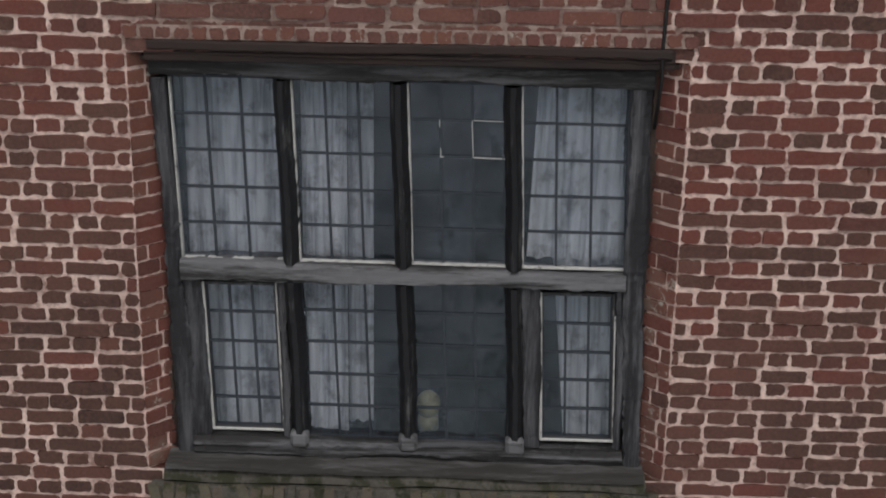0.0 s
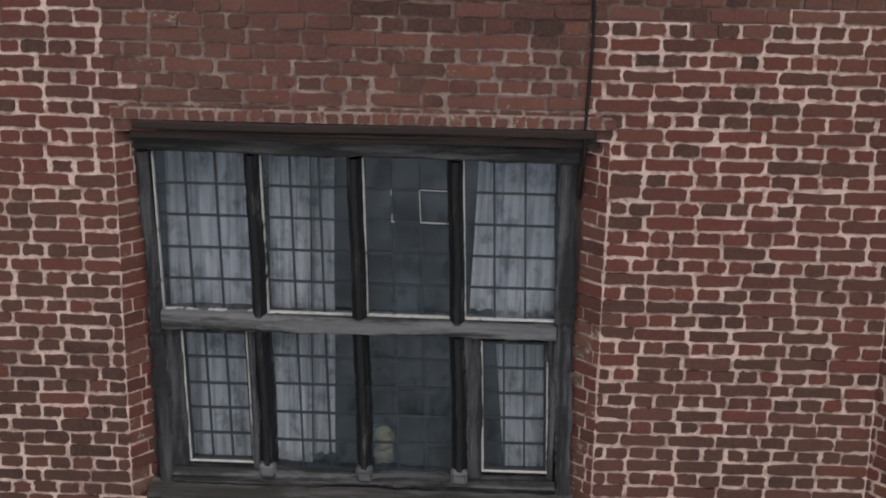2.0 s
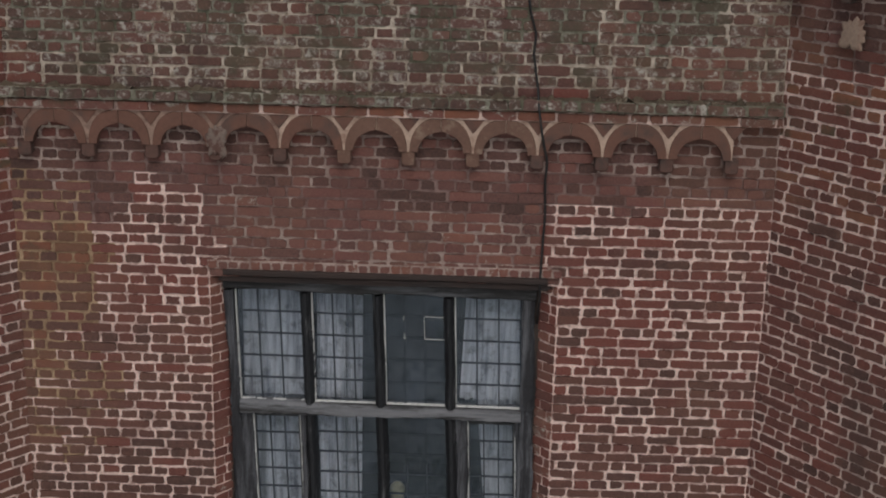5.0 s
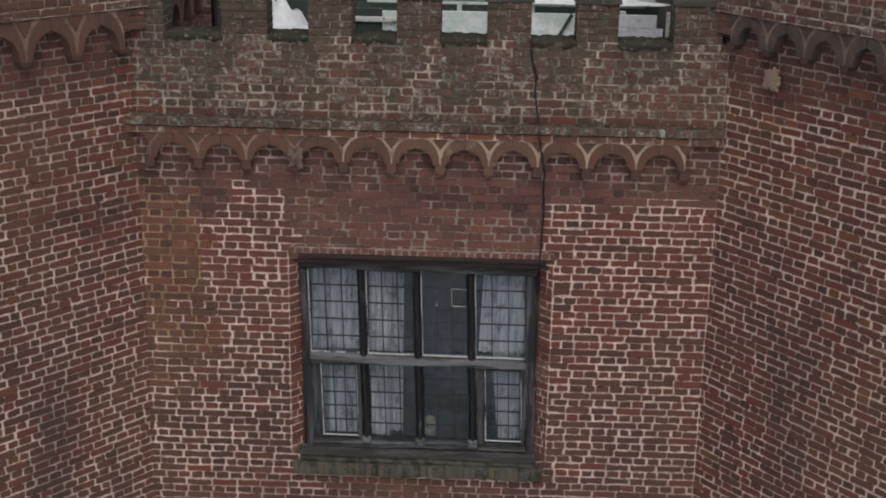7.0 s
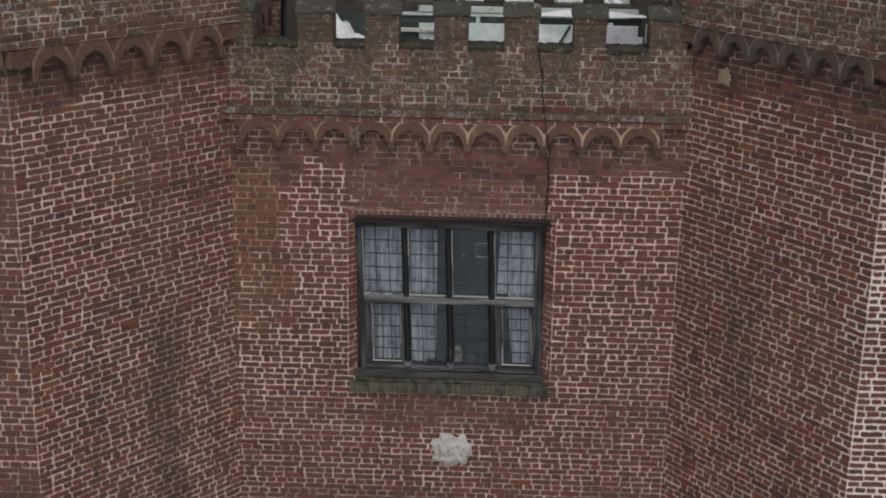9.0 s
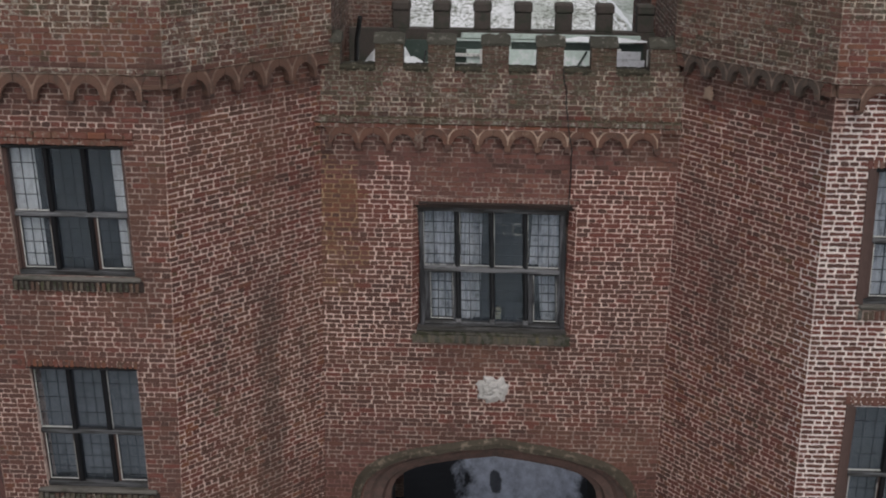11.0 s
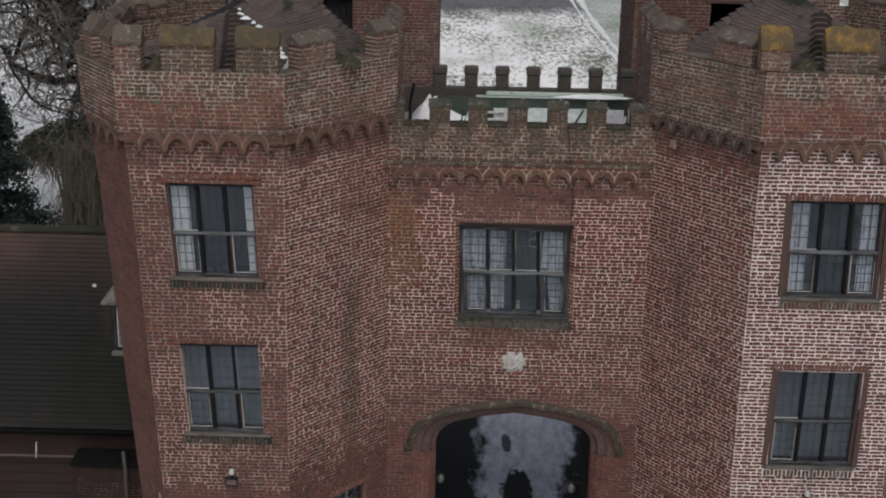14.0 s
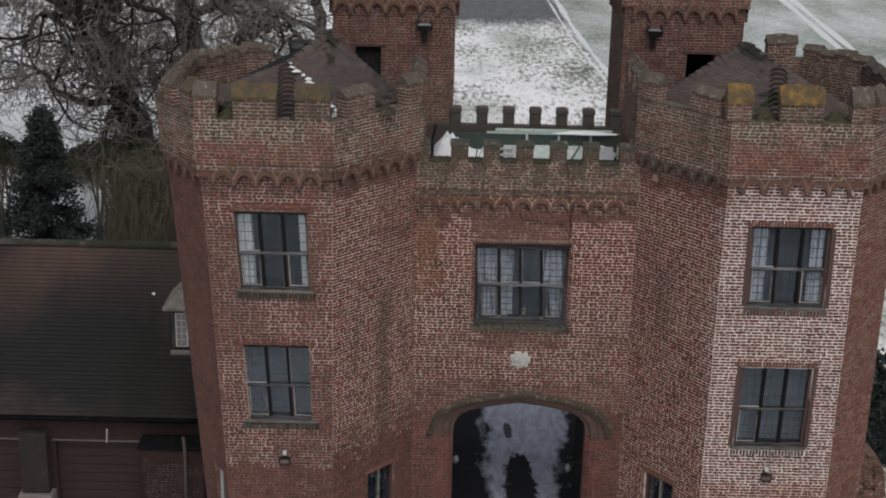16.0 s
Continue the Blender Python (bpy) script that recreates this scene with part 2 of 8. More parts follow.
M_TARMAC.node_tree.nodes["Principled BSDF"].inputs["Specular IOR Level"].default_value = 0.15


def glass_material(name, tint, film_amount, reflected):
    m, nt, b = material(name, 0.06)
    gl = nt.nodes.new("ShaderNodeBsdfGlossy")
    gl.inputs["Roughness"].default_value = 0.04
    tr = nt.nodes.new("ShaderNodeBsdfTransparent")
    tr.inputs["Color"].default_value = (*tint, 1)
    gl.inputs["Color"].default_value = (0.76, 0.88, 1.0, 1)
    fr = nt.nodes.new("ShaderNodeFresnel")
    fr.inputs["IOR"].default_value = 1.85
    wob = noised(nt, 5, 2, 0.5)
    bp = nt.nodes.new("ShaderNodeBump")
    bp.inputs["Strength"].default_value, bp.inputs["Distance"].default_value = 0.28, 0.02
    nt.links.new(wob, bp.inputs["Height"])
    nt.links.new(bp.outputs[0], gl.inputs["Normal"])
    nt.links.new(bp.outputs[0], fr.inputs["Normal"])
    mx = nt.nodes.new("ShaderNodeMixShader")
    # a bluish film: dirt on the panes, with mottled tree reflections painted in
    film = nt.nodes.new("ShaderNodeBsdfDiffuse")
    film.inputs["Color"].default_value = (0.13, 0.17, 0.23, 1)
    with_film = nt.nodes.new("ShaderNodeMixShader")
    nt.links.new(ramp(nt, noised(nt, 7, 6, 0.7, stretch=(1, 1, 0.5)), [(0.42, (0.0,)), (0.72, (film_amount,))]), with_film.inputs[0])
    nt.links.new(tr.outputs[0], with_film.inputs[1])
    nt.links.new(film.outputs[0], with_film.inputs[2])
    nt.links.new(fr.outputs[0], mx.inputs[0])
    nt.links.new(with_film.outputs[0], mx.inputs[1])
    nt.links.new(gl.outputs[0], mx.inputs[2])
    # dark mottles that paint the reflection of branches onto the panes
    dark_mottle = nt.nodes.new("ShaderNodeBsdfDiffuse")
    dark_mottle.inputs["Color"].default_value = (0.022, 0.028, 0.038, 1)
    darkened = nt.nodes.new("ShaderNodeMixShader")
    nt.links.new(ramp(nt, noised(nt, 13, 5, 0.62, stretch=(1, 1, 0.75)), [(0.53, (0.0,)), (0.66, (reflected,))]), darkened.inputs[0])
    nt.links.new(mx.outputs[0], darkened.inputs[1])
    nt.links.new(dark_mottle.outputs[0], darkened.inputs[2])
    nt.links.new(darkened.outputs[0], nt.nodes["Material Output"].inputs[0])
    return m


M_GLASS = glass_material("old_window_glass", (0.79, 0.83, 0.88), 0.24, 0.42)
M_CLEAR = glass_material("clean_window_glass", (0.93, 0.95, 0.97), 0.12, 0.2)


def curtain_material():
    m, nt, b = material("net_curtain", 0.9)
    # upright streaks put the light and shade of the folds into the colour
    n = noised(nt, 30, 3, 0.6, stretch=(1, 1, 0.06))
    nt.links.new(ramp(nt, n, [(0.36, (0.46, 0.46, 0.50)), (0.5, (0.84, 0.83, 0.85)), (0.66, (0.97, 0.96, 0.97))]), b.inputs["Base Color"])
    return m


M_CURTAIN = curtain_material()
M_SKYSHEET = plain("sky_reflection_grey", (0.15, 0.165, 0.19), 0.8, 3.0, 0.9, bump=0.1)


# ---- building helpers ----
def mesh_of(name, verts, faces, mat, smooth=False):
    me = bpy.data.meshes.new(name)
    me.from_pydata([tuple(v) for v in verts], [], faces)
    me.materials.append(mat)
    if smooth:
        me.polygons.foreach_set("use_smooth", [True] * len(me.polygons))
    me.update()
    return me


def under(ob, parent):
    if parent is not None:
        ob.parent = parent
    return ob


def part(name, bm, mat, parent, label="", kind="", smooth=False):
    """Links a bmesh, or a ready mesh, as one mesh object under a thing or part."""
    if isinstance(bm, bmesh.types.BMesh):
        me = bpy.data.meshes.new(name)
        bm.to_mesh(me)
        bm.free()
        me.materials.append(mat)
        if smooth:
            me.polygons.foreach_set("use_smooth", [True] * len(me.polygons))
    else:
        me = bm
    ob = under(new(name, me), parent)
    return tagged(ob, label=label, kind=kind)


def thing(name, label, category, group="", kind="", at=(0, 0, 0), turn=0):
    ob = new(name)
    ob.empty_display_size = 0.1
    ob.matrix_basis = pose(*at, 0, 0, turn)
    return tagged(ob, label, category, group, kind)


def boxed(bm, x0, x1, y0, y1, z0, z1, bevel=0.0):
    """A box with softened edges in a bmesh."""
    r = bmesh.ops.create_cube(bm, size=1.0)
    bmesh.ops.transform(bm, matrix=Matrix.Translation(((x0 + x1) / 2, (y0 + y1) / 2, (z0 + z1) / 2)) @ Matrix.Diagonal((x1 - x0, y1 - y0, z1 - z0, 1)), verts=r["verts"])
    if bevel:
        es = {e for v in r["verts"] for e in v.link_edges}
        bmesh.ops.bevel(bm, geom=list(es), offset=bevel, segments=1, affect="EDGES", profile=0.5)
    return bm


def box(x0, x1, y0, y1, z0, z1, bevel=0.006):
    return boxed(bmesh.new(), x0, x1, y0, y1, z0, z1, bevel)


def tube(bm, pts, rads, sides=6):
    """A tapering tube along points."""
    rings = []
    for i, p in enumerate(pts):
        a = Vector(pts[max(i - 1, 0)])
        b = Vector(pts[min(i + 1, len(pts) - 1)])
        d = (b - a).normalized()
        s = d.cross(Vector((0.31, 0.2, 0.93))).normalized()
        t = d.cross(s)
        rings.append([bm.verts.new(Vector(p) + rads[i] * (math.cos(k * math.tau / sides) * s + math.sin(k * math.tau / sides) * t)) for k in range(sides)])
    for r0, r1 in zip(rings, rings[1:]):
        for k in range(sides):
            bm.faces.new((r0[k], r0[(k + 1) % sides], r1[(k + 1) % sides], r1[k]))
    bm.faces.new(rings[0][::-1])
    bm.faces.new(rings[-1])
    return bm


COURSE = 0.0665
STRETCH, JOINT = 0.222, 0.0138
rng = np.random.default_rng(7)


class Face:
    """One upright face of brickwork: where it starts, which way it runs, and what opens in it."""

    def __init__(self, a, b, z0, z1, holes=()):
        self.a, self.b = Vector((*a, 0)), Vector((*b, 0))
        self.u = (self.b - self.a).normalized()
        self.n = Vector((self.u.y, -self.u.x, 0))
        self.width, self.z0, self.z1, self.holes = (self.b - self.a).length, z0, z1, holes

    def at(self, u, d, z):
        p = self.a + self.u * u + self.n * d
        return (p.x, p.y, z)

    def segments(self, z):
        segs = [(0.0, self.width, False, False)]
        for hole in self.holes:
            cut = hole(z)
            if cut is None:
                continue
            out = []
            for s, e, ls, le in segs:
                if cut[1] <= s or cut[0] >= e:
                    out.append((s, e, ls, le))
                    continue
                if cut[0] > s:
                    out.append((s, cut[0], ls, True))
                if cut[1] < e:
                    out.append((cut[1], e, True, le))
            segs = out
        return segs


def rect_hole(u0, u1, z0, z1, skew=0.0):
    """An opening; skew: how far it has settled out of plumb for each metre down from its middle."""
    return lambda z: (u0 + skew * ((z0 + z1) / 2 - z), u1 + skew * ((z0 + z1) / 2 - z)) if z0 < z < z1 else None


def bricks_of(face, phase=0, joint=JOINT, rough=1.0):
    """English bond: courses of stretchers and of headers by turns, cut at the openings; (u0, u1, z0, z1) for each brick."""
    k0, k1 = round(face.z0 / COURSE), round(face.z1 / COURSE)
    for k in range(k0, k1):
        z = (k + 0.5) * COURSE
        headers = (k + phase) % 2 == 0
        length = STRETCH / 2 if headers else STRETCH
        drift = 0.012 * math.sin(k * 1.7) + 0.03 * math.sin(k * 0.31)
        for s, e, _, _ in face.segments(z):
            edge = s
            u = math.floor((s - drift) / length) * length + drift + (length * 0.5 if not headers else length * 0.25)
            cuts = []
            while u < e - 0.035:
                if u > s + 0.05:
                    cuts.append(u + rng.uniform(-0.012, 0.012) * rough)
                u += length * (0.5 if (not headers and rng.random() < 0.12) else 1.0)
            for c in cuts + [e]:
                yield edge, c, k * COURSE, (k + 1) * COURSE, k
                edge = c


def brick_verts(u0, u1, z0, z1, depth, joint, rough=1.0, beds=1.0):
    """One uneven brick with worn, rounded corners: a ragged outline at its face and at its back, (u, out, z)."""
    j, jz = joint * 0.40 + rng.uniform(-0.0015, 0.002), joint * 0.32 * beds
    ends = rng.normal(0, 0.0022 * rough, 2).clip(-0.005, 0.005)
    w = rng.normal(0, 1.0, (4, 2)).clip(-2, 2) * (0.0024 * rough, 0.0019 * rough) + (0, rng.normal(0, 0.0018))
    out = max(-0.002, rng.normal(0.001, 0.003 * rough))
    q = [(u0 + j + ends[0], z0 + jz), (u1 - j + ends[1], z0 + jz), (u1 - j + ends[1], z1 - jz), (u0 + j + ends[0], z1 - jz)]
    q = [(a + x, b + y) for (a, b), (x, y) in zip(q, w)]
    worn = (rng.uniform(0.003, 0.011, 8) + 0.008 * (rng.random(8) < 0.12)) * min(1.0, rough)
    sag = rng.normal(0.0004, 0.0023, 10) * min(1.0, rough)
    bow = rng.normal(0, 0.0016, 2) * min(1.0, rough)

    def along(p, r, d):
        n = math.hypot(r[0] - p[0], r[1] - p[1])
        d = min(d, n * 0.3)
        return (p[0] + (r[0] - p[0]) * d / n, p[1] + (r[1] - p[1]) * d / n)

    ring = []
    for i in range(4):
        p, r = q[i], q[(i + 1) % 4]
        ring.append(along(p, r, worn[2 * i] * (1.3 if i % 2 == 0 else 0.9)))
        if i % 2 == 0:
            up = 1 if i == 0 else -1
            for k, f in enumerate((0.2, 0.4, 0.6, 0.8)):
                ring.append((p[0] + (r[0] - p[0]) * f, p[1] + (r[1] - p[1]) * f + up * (sag[2 * i + k] + bow[i // 2])))
        else:
            ring.append(((p[0] + r[0]) / 2 + (-1 if i == 1 else 1) * sag[8 + i // 2] * 1.3, (p[1] + r[1]) / 2))
        ring.append(along(r, p, worn[2 * i + 1] * (1.3 if i % 2 == 0 else 0.9)))
    mu, mz = sum(p[0] for p in q) / 4, sum(p[1] for p in q) / 4
    ins = [(a + max(-0.003, min(0.003, (mu - a) * 0.2)), b + max(-0.003, min(0.003, (mz - b) * 0.2))) for a, b in ring]
    return [(a, out, b) for a, b in ins] + [(a, -min(depth, 0.016), b) for a, b in ring]


RIM = 18
BRICK_FACES = [tuple(range(RIM))] + [(RIM + i, RIM + (i + 1) % RIM, (i + 1) % RIM, i) for i in range(RIM)]


def coarse_verts(u0, u1, z0, z1, joint):
    """A brick that is only seen from far off: four corners and a softened edge."""
    j = joint / 2
    q = [(u0 + j, z0 + j), (u1 - j, z0 + j), (u1 - j, z1 - j), (u0 + j, z1 - j)]
    q = [(a + x, b + y) for (a, b), (x, y) in zip(q, rng.normal(0, 0.003, (4, 2)).tolist())]
    out = max(-0.002, rng.normal(0.001, 0.003))
    return [(a, out, b) for a, b in q] + [(a, -0.02, b) for a, b in q]


COARSE_FACES = [(0, 1, 2, 3), (4, 5, 1, 0), (5, 6, 2, 1), (6, 7, 3, 2), (7, 4, 0, 3)]


def wander(u, z, reach=0.28):
    """The edges between sorts of brickwork wander."""
    p = Vector((u * 1.3, z * 1.3, 0.0))
    q = Vector((u * 5, z * 5, 3.0))
    return (u + reach * noise.noise(p) + 0.12 * noise.noise(q), z + reach * noise.noise(p + Vector((9, 4, 2))) + 0.12 * noise.noise(q + Vector((5, 5, 5))))


def lay(face, parent, sort, keep=None, joint=JOINT, phase=0, rough=1.0, depth=0.03, coarse=False, beds=1.0):
    """Lays a face of bricks into joined meshes, one for each sort of brick. sort(u, z) names the material; keep(u, z, brick) may take a brick away for itself."""
    bulk = {}
    for u0, u1, z0, z1, k in bricks_of(face, phase, joint, rough):
        um, zm = (u0 + u1) / 2, (z0 + z1) / 2
        if u1 - u0 < 0.03:
            continue
        if keep and keep(face, um, zm, (u0, u1, z0, z1)):
            continue
        mat = sort(*wander(um, zm))
        if mat in (M_RED, M_BROWN) and rng.random() < (0.13 if u1 - u0 < 0.16 else 0.04) * (2.0 if mat is M_BROWN else 0.7):
            mat = M_FLARED
        vs, fs = bulk.setdefault(mat.name, ([], []))
        b = len(vs)
        shape = coarse_verts(u0, u1, z0, z1, joint) if coarse else brick_verts(u0, u1, z0, z1, depth, joint * rng.uniform(0.75, 1.3), rough, beds)
        vs += [face.at(u, d, z) for u, d, z in shape]
        fs += [tuple(b + i for i in f) for f in (COARSE_FACES if coarse else BRICK_FACES)]
    for name, (vs, fs) in bulk.items():
        part("bricks", mesh_of("bricks", vs, fs, bpy.data.materials[name]), None, parent, kind="stuff")


def bed(face, parent, sort, thick=0.35, name="mortar", back=-0.006):
    """The mortar behind the bricks, with the reveals of its openings."""
    k0, k1 = round(face.z0 / COURSE), round(face.z1 / COURSE)
    bulk = {}
    for k in range(k0, k1):
        z0, z1 = k * COURSE, (k + 1) * COURSE
        for s, e, ls, le in face.segments((k + 0.5) * COURSE):
            n = max(1, round((e - s) / 0.14))
            for i in range(n):
                u0, u1 = s + (e - s) * i / n, s + (e - s) * (i + 1) / n
                vs, fs = bulk.setdefault(sort(*wander((u0 + u1) / 2, (z0 + z1) / 2)).name, ([], []))
                b = len(vs)
                vs += [face.at(u0, back, z0), face.at(u1, back, z0), face.at(u1, back, z1), face.at(u0, back, z1)]
                fs.append((b, b + 1, b + 2, b + 3))
            vs, fs = bulk.setdefault(sort((s + e) / 2, (z0 + z1) / 2).name, ([], []))
            for flag, u in ((ls, s), (le, e)):
                if flag:
                    b = len(vs)
                    vs += [face.at(u, back, z0), face.at(u, -thick, z0), face.at(u, -thick, z1), face.at(u, back, z1)]
                    fs.append((b, b + 1, b + 2, b + 3))
    for mat, (vs, fs) in bulk.items():
        part(name, mesh_of(name, vs, fs, bpy.data.materials[mat]), None, parent)


# ---- the ground: one sheet to the horizon, grass and frozen mud under thin snow ----
def ground_material():
    m, nt, b = material("snowy_field", 0.9)
    pos = nt.nodes.new("ShaderNodeNewGeometry").outputs["Position"]
    speck = noised(nt, 3.4, 6, 0.82, stretch=(1, 0.30, 1))
    patch = noised(nt, 0.30, 5, 0.65, stretch=(0.6, 0.35, 1))
    far = noised(nt, 0.06, 4, 0.6, stretch=(1, 0.5, 1))
    grass = ramp(nt, noised(nt, 0.6, 4, 0.6), [(0.3, (0.10, 0.105, 0.075)), (0.7, (0.20, 0.215, 0.17))])
    amount = mixed(nt, 0.30, speck, patch)
    amount = mixed(nt, 0.16, amount, far)
    snow = ramp(nt, amount, [(0.445, (0.0,)), (0.505, (1.0,))])
    thin = ramp(nt, noised(nt, 0.11, 5, 0.66, stretch=(0.8, 0.35, 1)), [(0.46, (0.97, 0.97, 0.985)), (0.60, (0.56, 0.59, 0.55))])
    c = mixed(nt, snow, grass, thin)
    # bare ploughed earth beyond an uneven edge across the field
    sep = nt.nodes.new("ShaderNodeSeparateXYZ")
    nt.links.new(pos, sep.inputs[0])
    edge = nt.nodes.new("ShaderNodeMath")
    edge.operation, edge.inputs[1].default_value = "MULTIPLY_ADD", 26.0
    nt.links.new(mixed(nt, 0.55, noised(nt, 0.22, 5, 0.7, stretch=(0.5, 0.4, 1)), noised(nt, 2.2, 5, 0.8, stretch=(1, 0.2, 1))), edge.inputs[0])
    nt.links.new(sep.outputs[1], edge.inputs[2])
    scale = nt.nodes.new("ShaderNodeMath")
    scale.operation, scale.inputs[1].default_value = "MULTIPLY", 0.005
    nt.links.new(edge.outputs[0], scale.inputs[0])
    earth = ramp(nt, scale.outputs[0], [(0.462, (0.0,)), (0.488, (0.92,))])
    c = mixed(nt, earth, c, ramp(nt, noised(nt, 1.5, 4, 0.6, stretch=(1, 0.2, 1)), [(0.3, (0.06, 0.062, 0.068)), (0.7, (0.115, 0.118, 0.125))]))
    nt.links.new(c, b.inputs["Base Color"])
    bumped(nt, b, speck, 0.6, 0.08)
    return m


def build_ground():
    bm = bmesh.new()
    ring = [0, 6, 14, 30, 60, 120, 300, 800, 2400]
    prev = None
    for r in ring:
        cur = [bm.verts.new((r * math.cos(k * math.tau / 48), 10 + r * math.sin(k * math.tau / 48), 0)) for k in range(48)] if r else None
        if cur and prev:
            for k in range(48):
                bm.faces.new((prev[k], cur[k], cur[(k + 1) % 48], prev[(k + 1) % 48]))
        elif cur:
            bm.faces.new(cur)
        prev = cur
    tagged(part("ground", bm, ground_material(), None), "rough grass field under thin patchy snow", "ground", kind="structure")


build_ground()


def slab(name, pts, z, mat, label, category, kind="structure", thick=0.03):
    bm = bmesh.new()
    top = [bm.verts.new((x, y, z)) for x, y in pts]
    low = [bm.verts.new((x, y, z - thick)) for x, y in pts]
    bm.faces.new(top)
    for i in range(len(pts)):
        j = (i + 1) % len(pts)
        bm.faces.new((top[i], low[i], low[j], top[j]))
    return tagged(part(name, bm, mat, None), label, category, kind=kind)


slab("road", [(-2.0, -3), (2.1, -3), (2.0, -2), (1.75, -0.3), (1.75, 3), (5, 9), (3, 17), (-3, 17), (-5, 9), (-1.65, 3), (-1.65, -0.3), (-1.9, -2)], 0.03, M_TARMAC, "dark wet tarmac drive through the gate", "road")

# ---- the gatehouse front between the turrets ----
WX, WZ0, WZ1 = 1.10, 6.00, 7.76
NOTCHES = ((-2.04, -1.62), (-1.22, -0.93), (-0.55, -0.23), (0.15, 0.48), (0.86, 1.18), (1.54, 1.94))
ARCH_X, ARCH_W, SPRING, APEX = 0.11, 1.50, 3.30, 3.97


def arch_half(z, w=ARCH_W, spring=SPRING, apex=APEX):
    if z <= spring:
        return w
    if z >= apex:
        return 0.0
    t = (z - spring) / (apex - spring)
    return w * float(np.interp(t, (0, 0.2, 0.38, 0.54, 0.66, 0.78, 0.90, 1), (1, 0.985, 0.95, 0.88, 0.79, 0.62, 0.34, 0)))


def arch_hole(z):
    h = arch_half(z, 1.9, 3.33, 4.26)
    return (2.4 + ARCH_X - h, 2.4 + ARCH_X + h) if h > 0.03 else None


def ochre(x, z):
    """Where rust-coloured water has run down the corner."""
    return x < -1.78 + 0.22 * noise.noise(Vector((x * 3.1, z * 2.3, 7.0))) - 0.12 * max(0, 7.2 - z) and 6.2 < z < 8.55


def centre_sort(u, z):
    x = u - 2.4
    if z > 9.15 and any(a - 0.05 < x < b + 0.05 for a, b in NOTCHES) and rng.random() < 0.35 + (z - 9.15) * 1.8:
        return M_MOSSBRICK
    if z > 8.92:
        if x < -1.95 or (z < 9.2 and x > 1.7):
            return M_OLDRED if rng.random() < 0.7 else M_CRUST
        return M_CRUST if rng.random() < 0.7 else (M_MOSSBRICK if rng.random() < 0.3 else M_BROWN if rng.random() < 0.6 else M_OLD)
    # hollows of the corbel arches: soot, and recess shade put into darker bricks
    if 8.52 < z < 8.86:
        return M_FLARED if rng.random() < 0.6 else M_PLUM
    if 8.22 < z < 8.6:
        return M_PLUM if rng.random() < 0.75 else M_FLARED
    if ochre(x, z) and rng.random() < min(0.85, 0.1 + (z - 6.5) * 0.7):
        return M_OCHRE if rng.random() < 0.4 else M_ORANGE if rng.random() < 0.75 else M_BROWN
    if abs(x + 0.04) < 1.03 and 7.7 < z < 8.4:
        return M_PLUM if rng.random() < 0.8 else M_RUBBED
    if z < 4.5:
        return M_PLUM if rng.random() < 0.4 else (M_BROWN if rng.random() < 0.75 else M_FLARED)
    if z < 6.0:
        return M_BROWN if rng.random() < 0.75 else M_RED
    if x < -1.1 and z < 7.15 and rng.random() < 0.24:
        return M_FLARED
    burnt = 0.72 if z < 6.95 else 0.4 if z < 7.3 else 0.16
    return M_BROWN if rng.random() < burnt + (0.24 if x < -1.1 and z < 7.3 else 0.1 if z < 6.8 else 0) else M_RED


def centre_bed(u, z):
    x = u - 2.4
    if z > 9.25 and any(a - 0.06 < x < b + 0.06 for a, b in NOTCHES):
        return M_MORTAR_MOSS
    if z > 8.9:
        return M_MORTAR_DIRTY
    if ochre(x, z) and rng.random() < min(0.95, 0.2 + (z - 6.5) * 0.8):
        return M_MORTAR_OCHRE
    if 8.5 < z < 8.9:
        return M_MORTAR_DARK
    if 8.27 < z < 8.9:
        return M_MORTAR_SOOT
    if abs(x + 0.04) < 1.03 and 7.7 < z < 8.6:
        return M_MORTAR_SOOT if rng.random() < 0.3 else M_MORTAR_DARK
    if z < 3.9:
        return M_MORTAR_RED
    if z < 5.75:
        return M_MORTAR_DARK if z < 4.6 or (abs(x) < 0.9 and z > 5.4) else M_MORTAR_MID
    return M_MORTAR


wall_front = thing("wall_front", "old red brick gatehouse wall with pale lime joints", "wall", kind="structure")
front = Face((-2.4, 0), (2.4, 0), 0, 9.64, (rect_hole(2.4 - WX, 2.4 + WX, WZ0, WZ1), arch_hole))
pieces = []


def near_window(face, u, z, brick):
    x = u - 2.4
    if 6.02 < z < 7.75 and (1.12 < x < 2.08 or -2.02 < x < -1.12):
        pieces.append(brick)
        return len(pieces) <= 300
    return False


lay(front, wall_front, centre_sort, near_window)
bed(front, wall_front, centre_bed)
# splayed brick jambs of the window
for a, b in (((-WX, 0), (-0.995, 0.115)), ((0.985, 0.115), (WX, 0))):
    jamb = Face(a, b, 5.9, 7.85)
    lay(jamb, wall_front, lambda u, z: M_RUBBED if rng.random() < 0.5 else M_RED, joint=0.009, rough=0.6)
    bed(jamb, wall_front, lambda u, z: M_MORTAR)
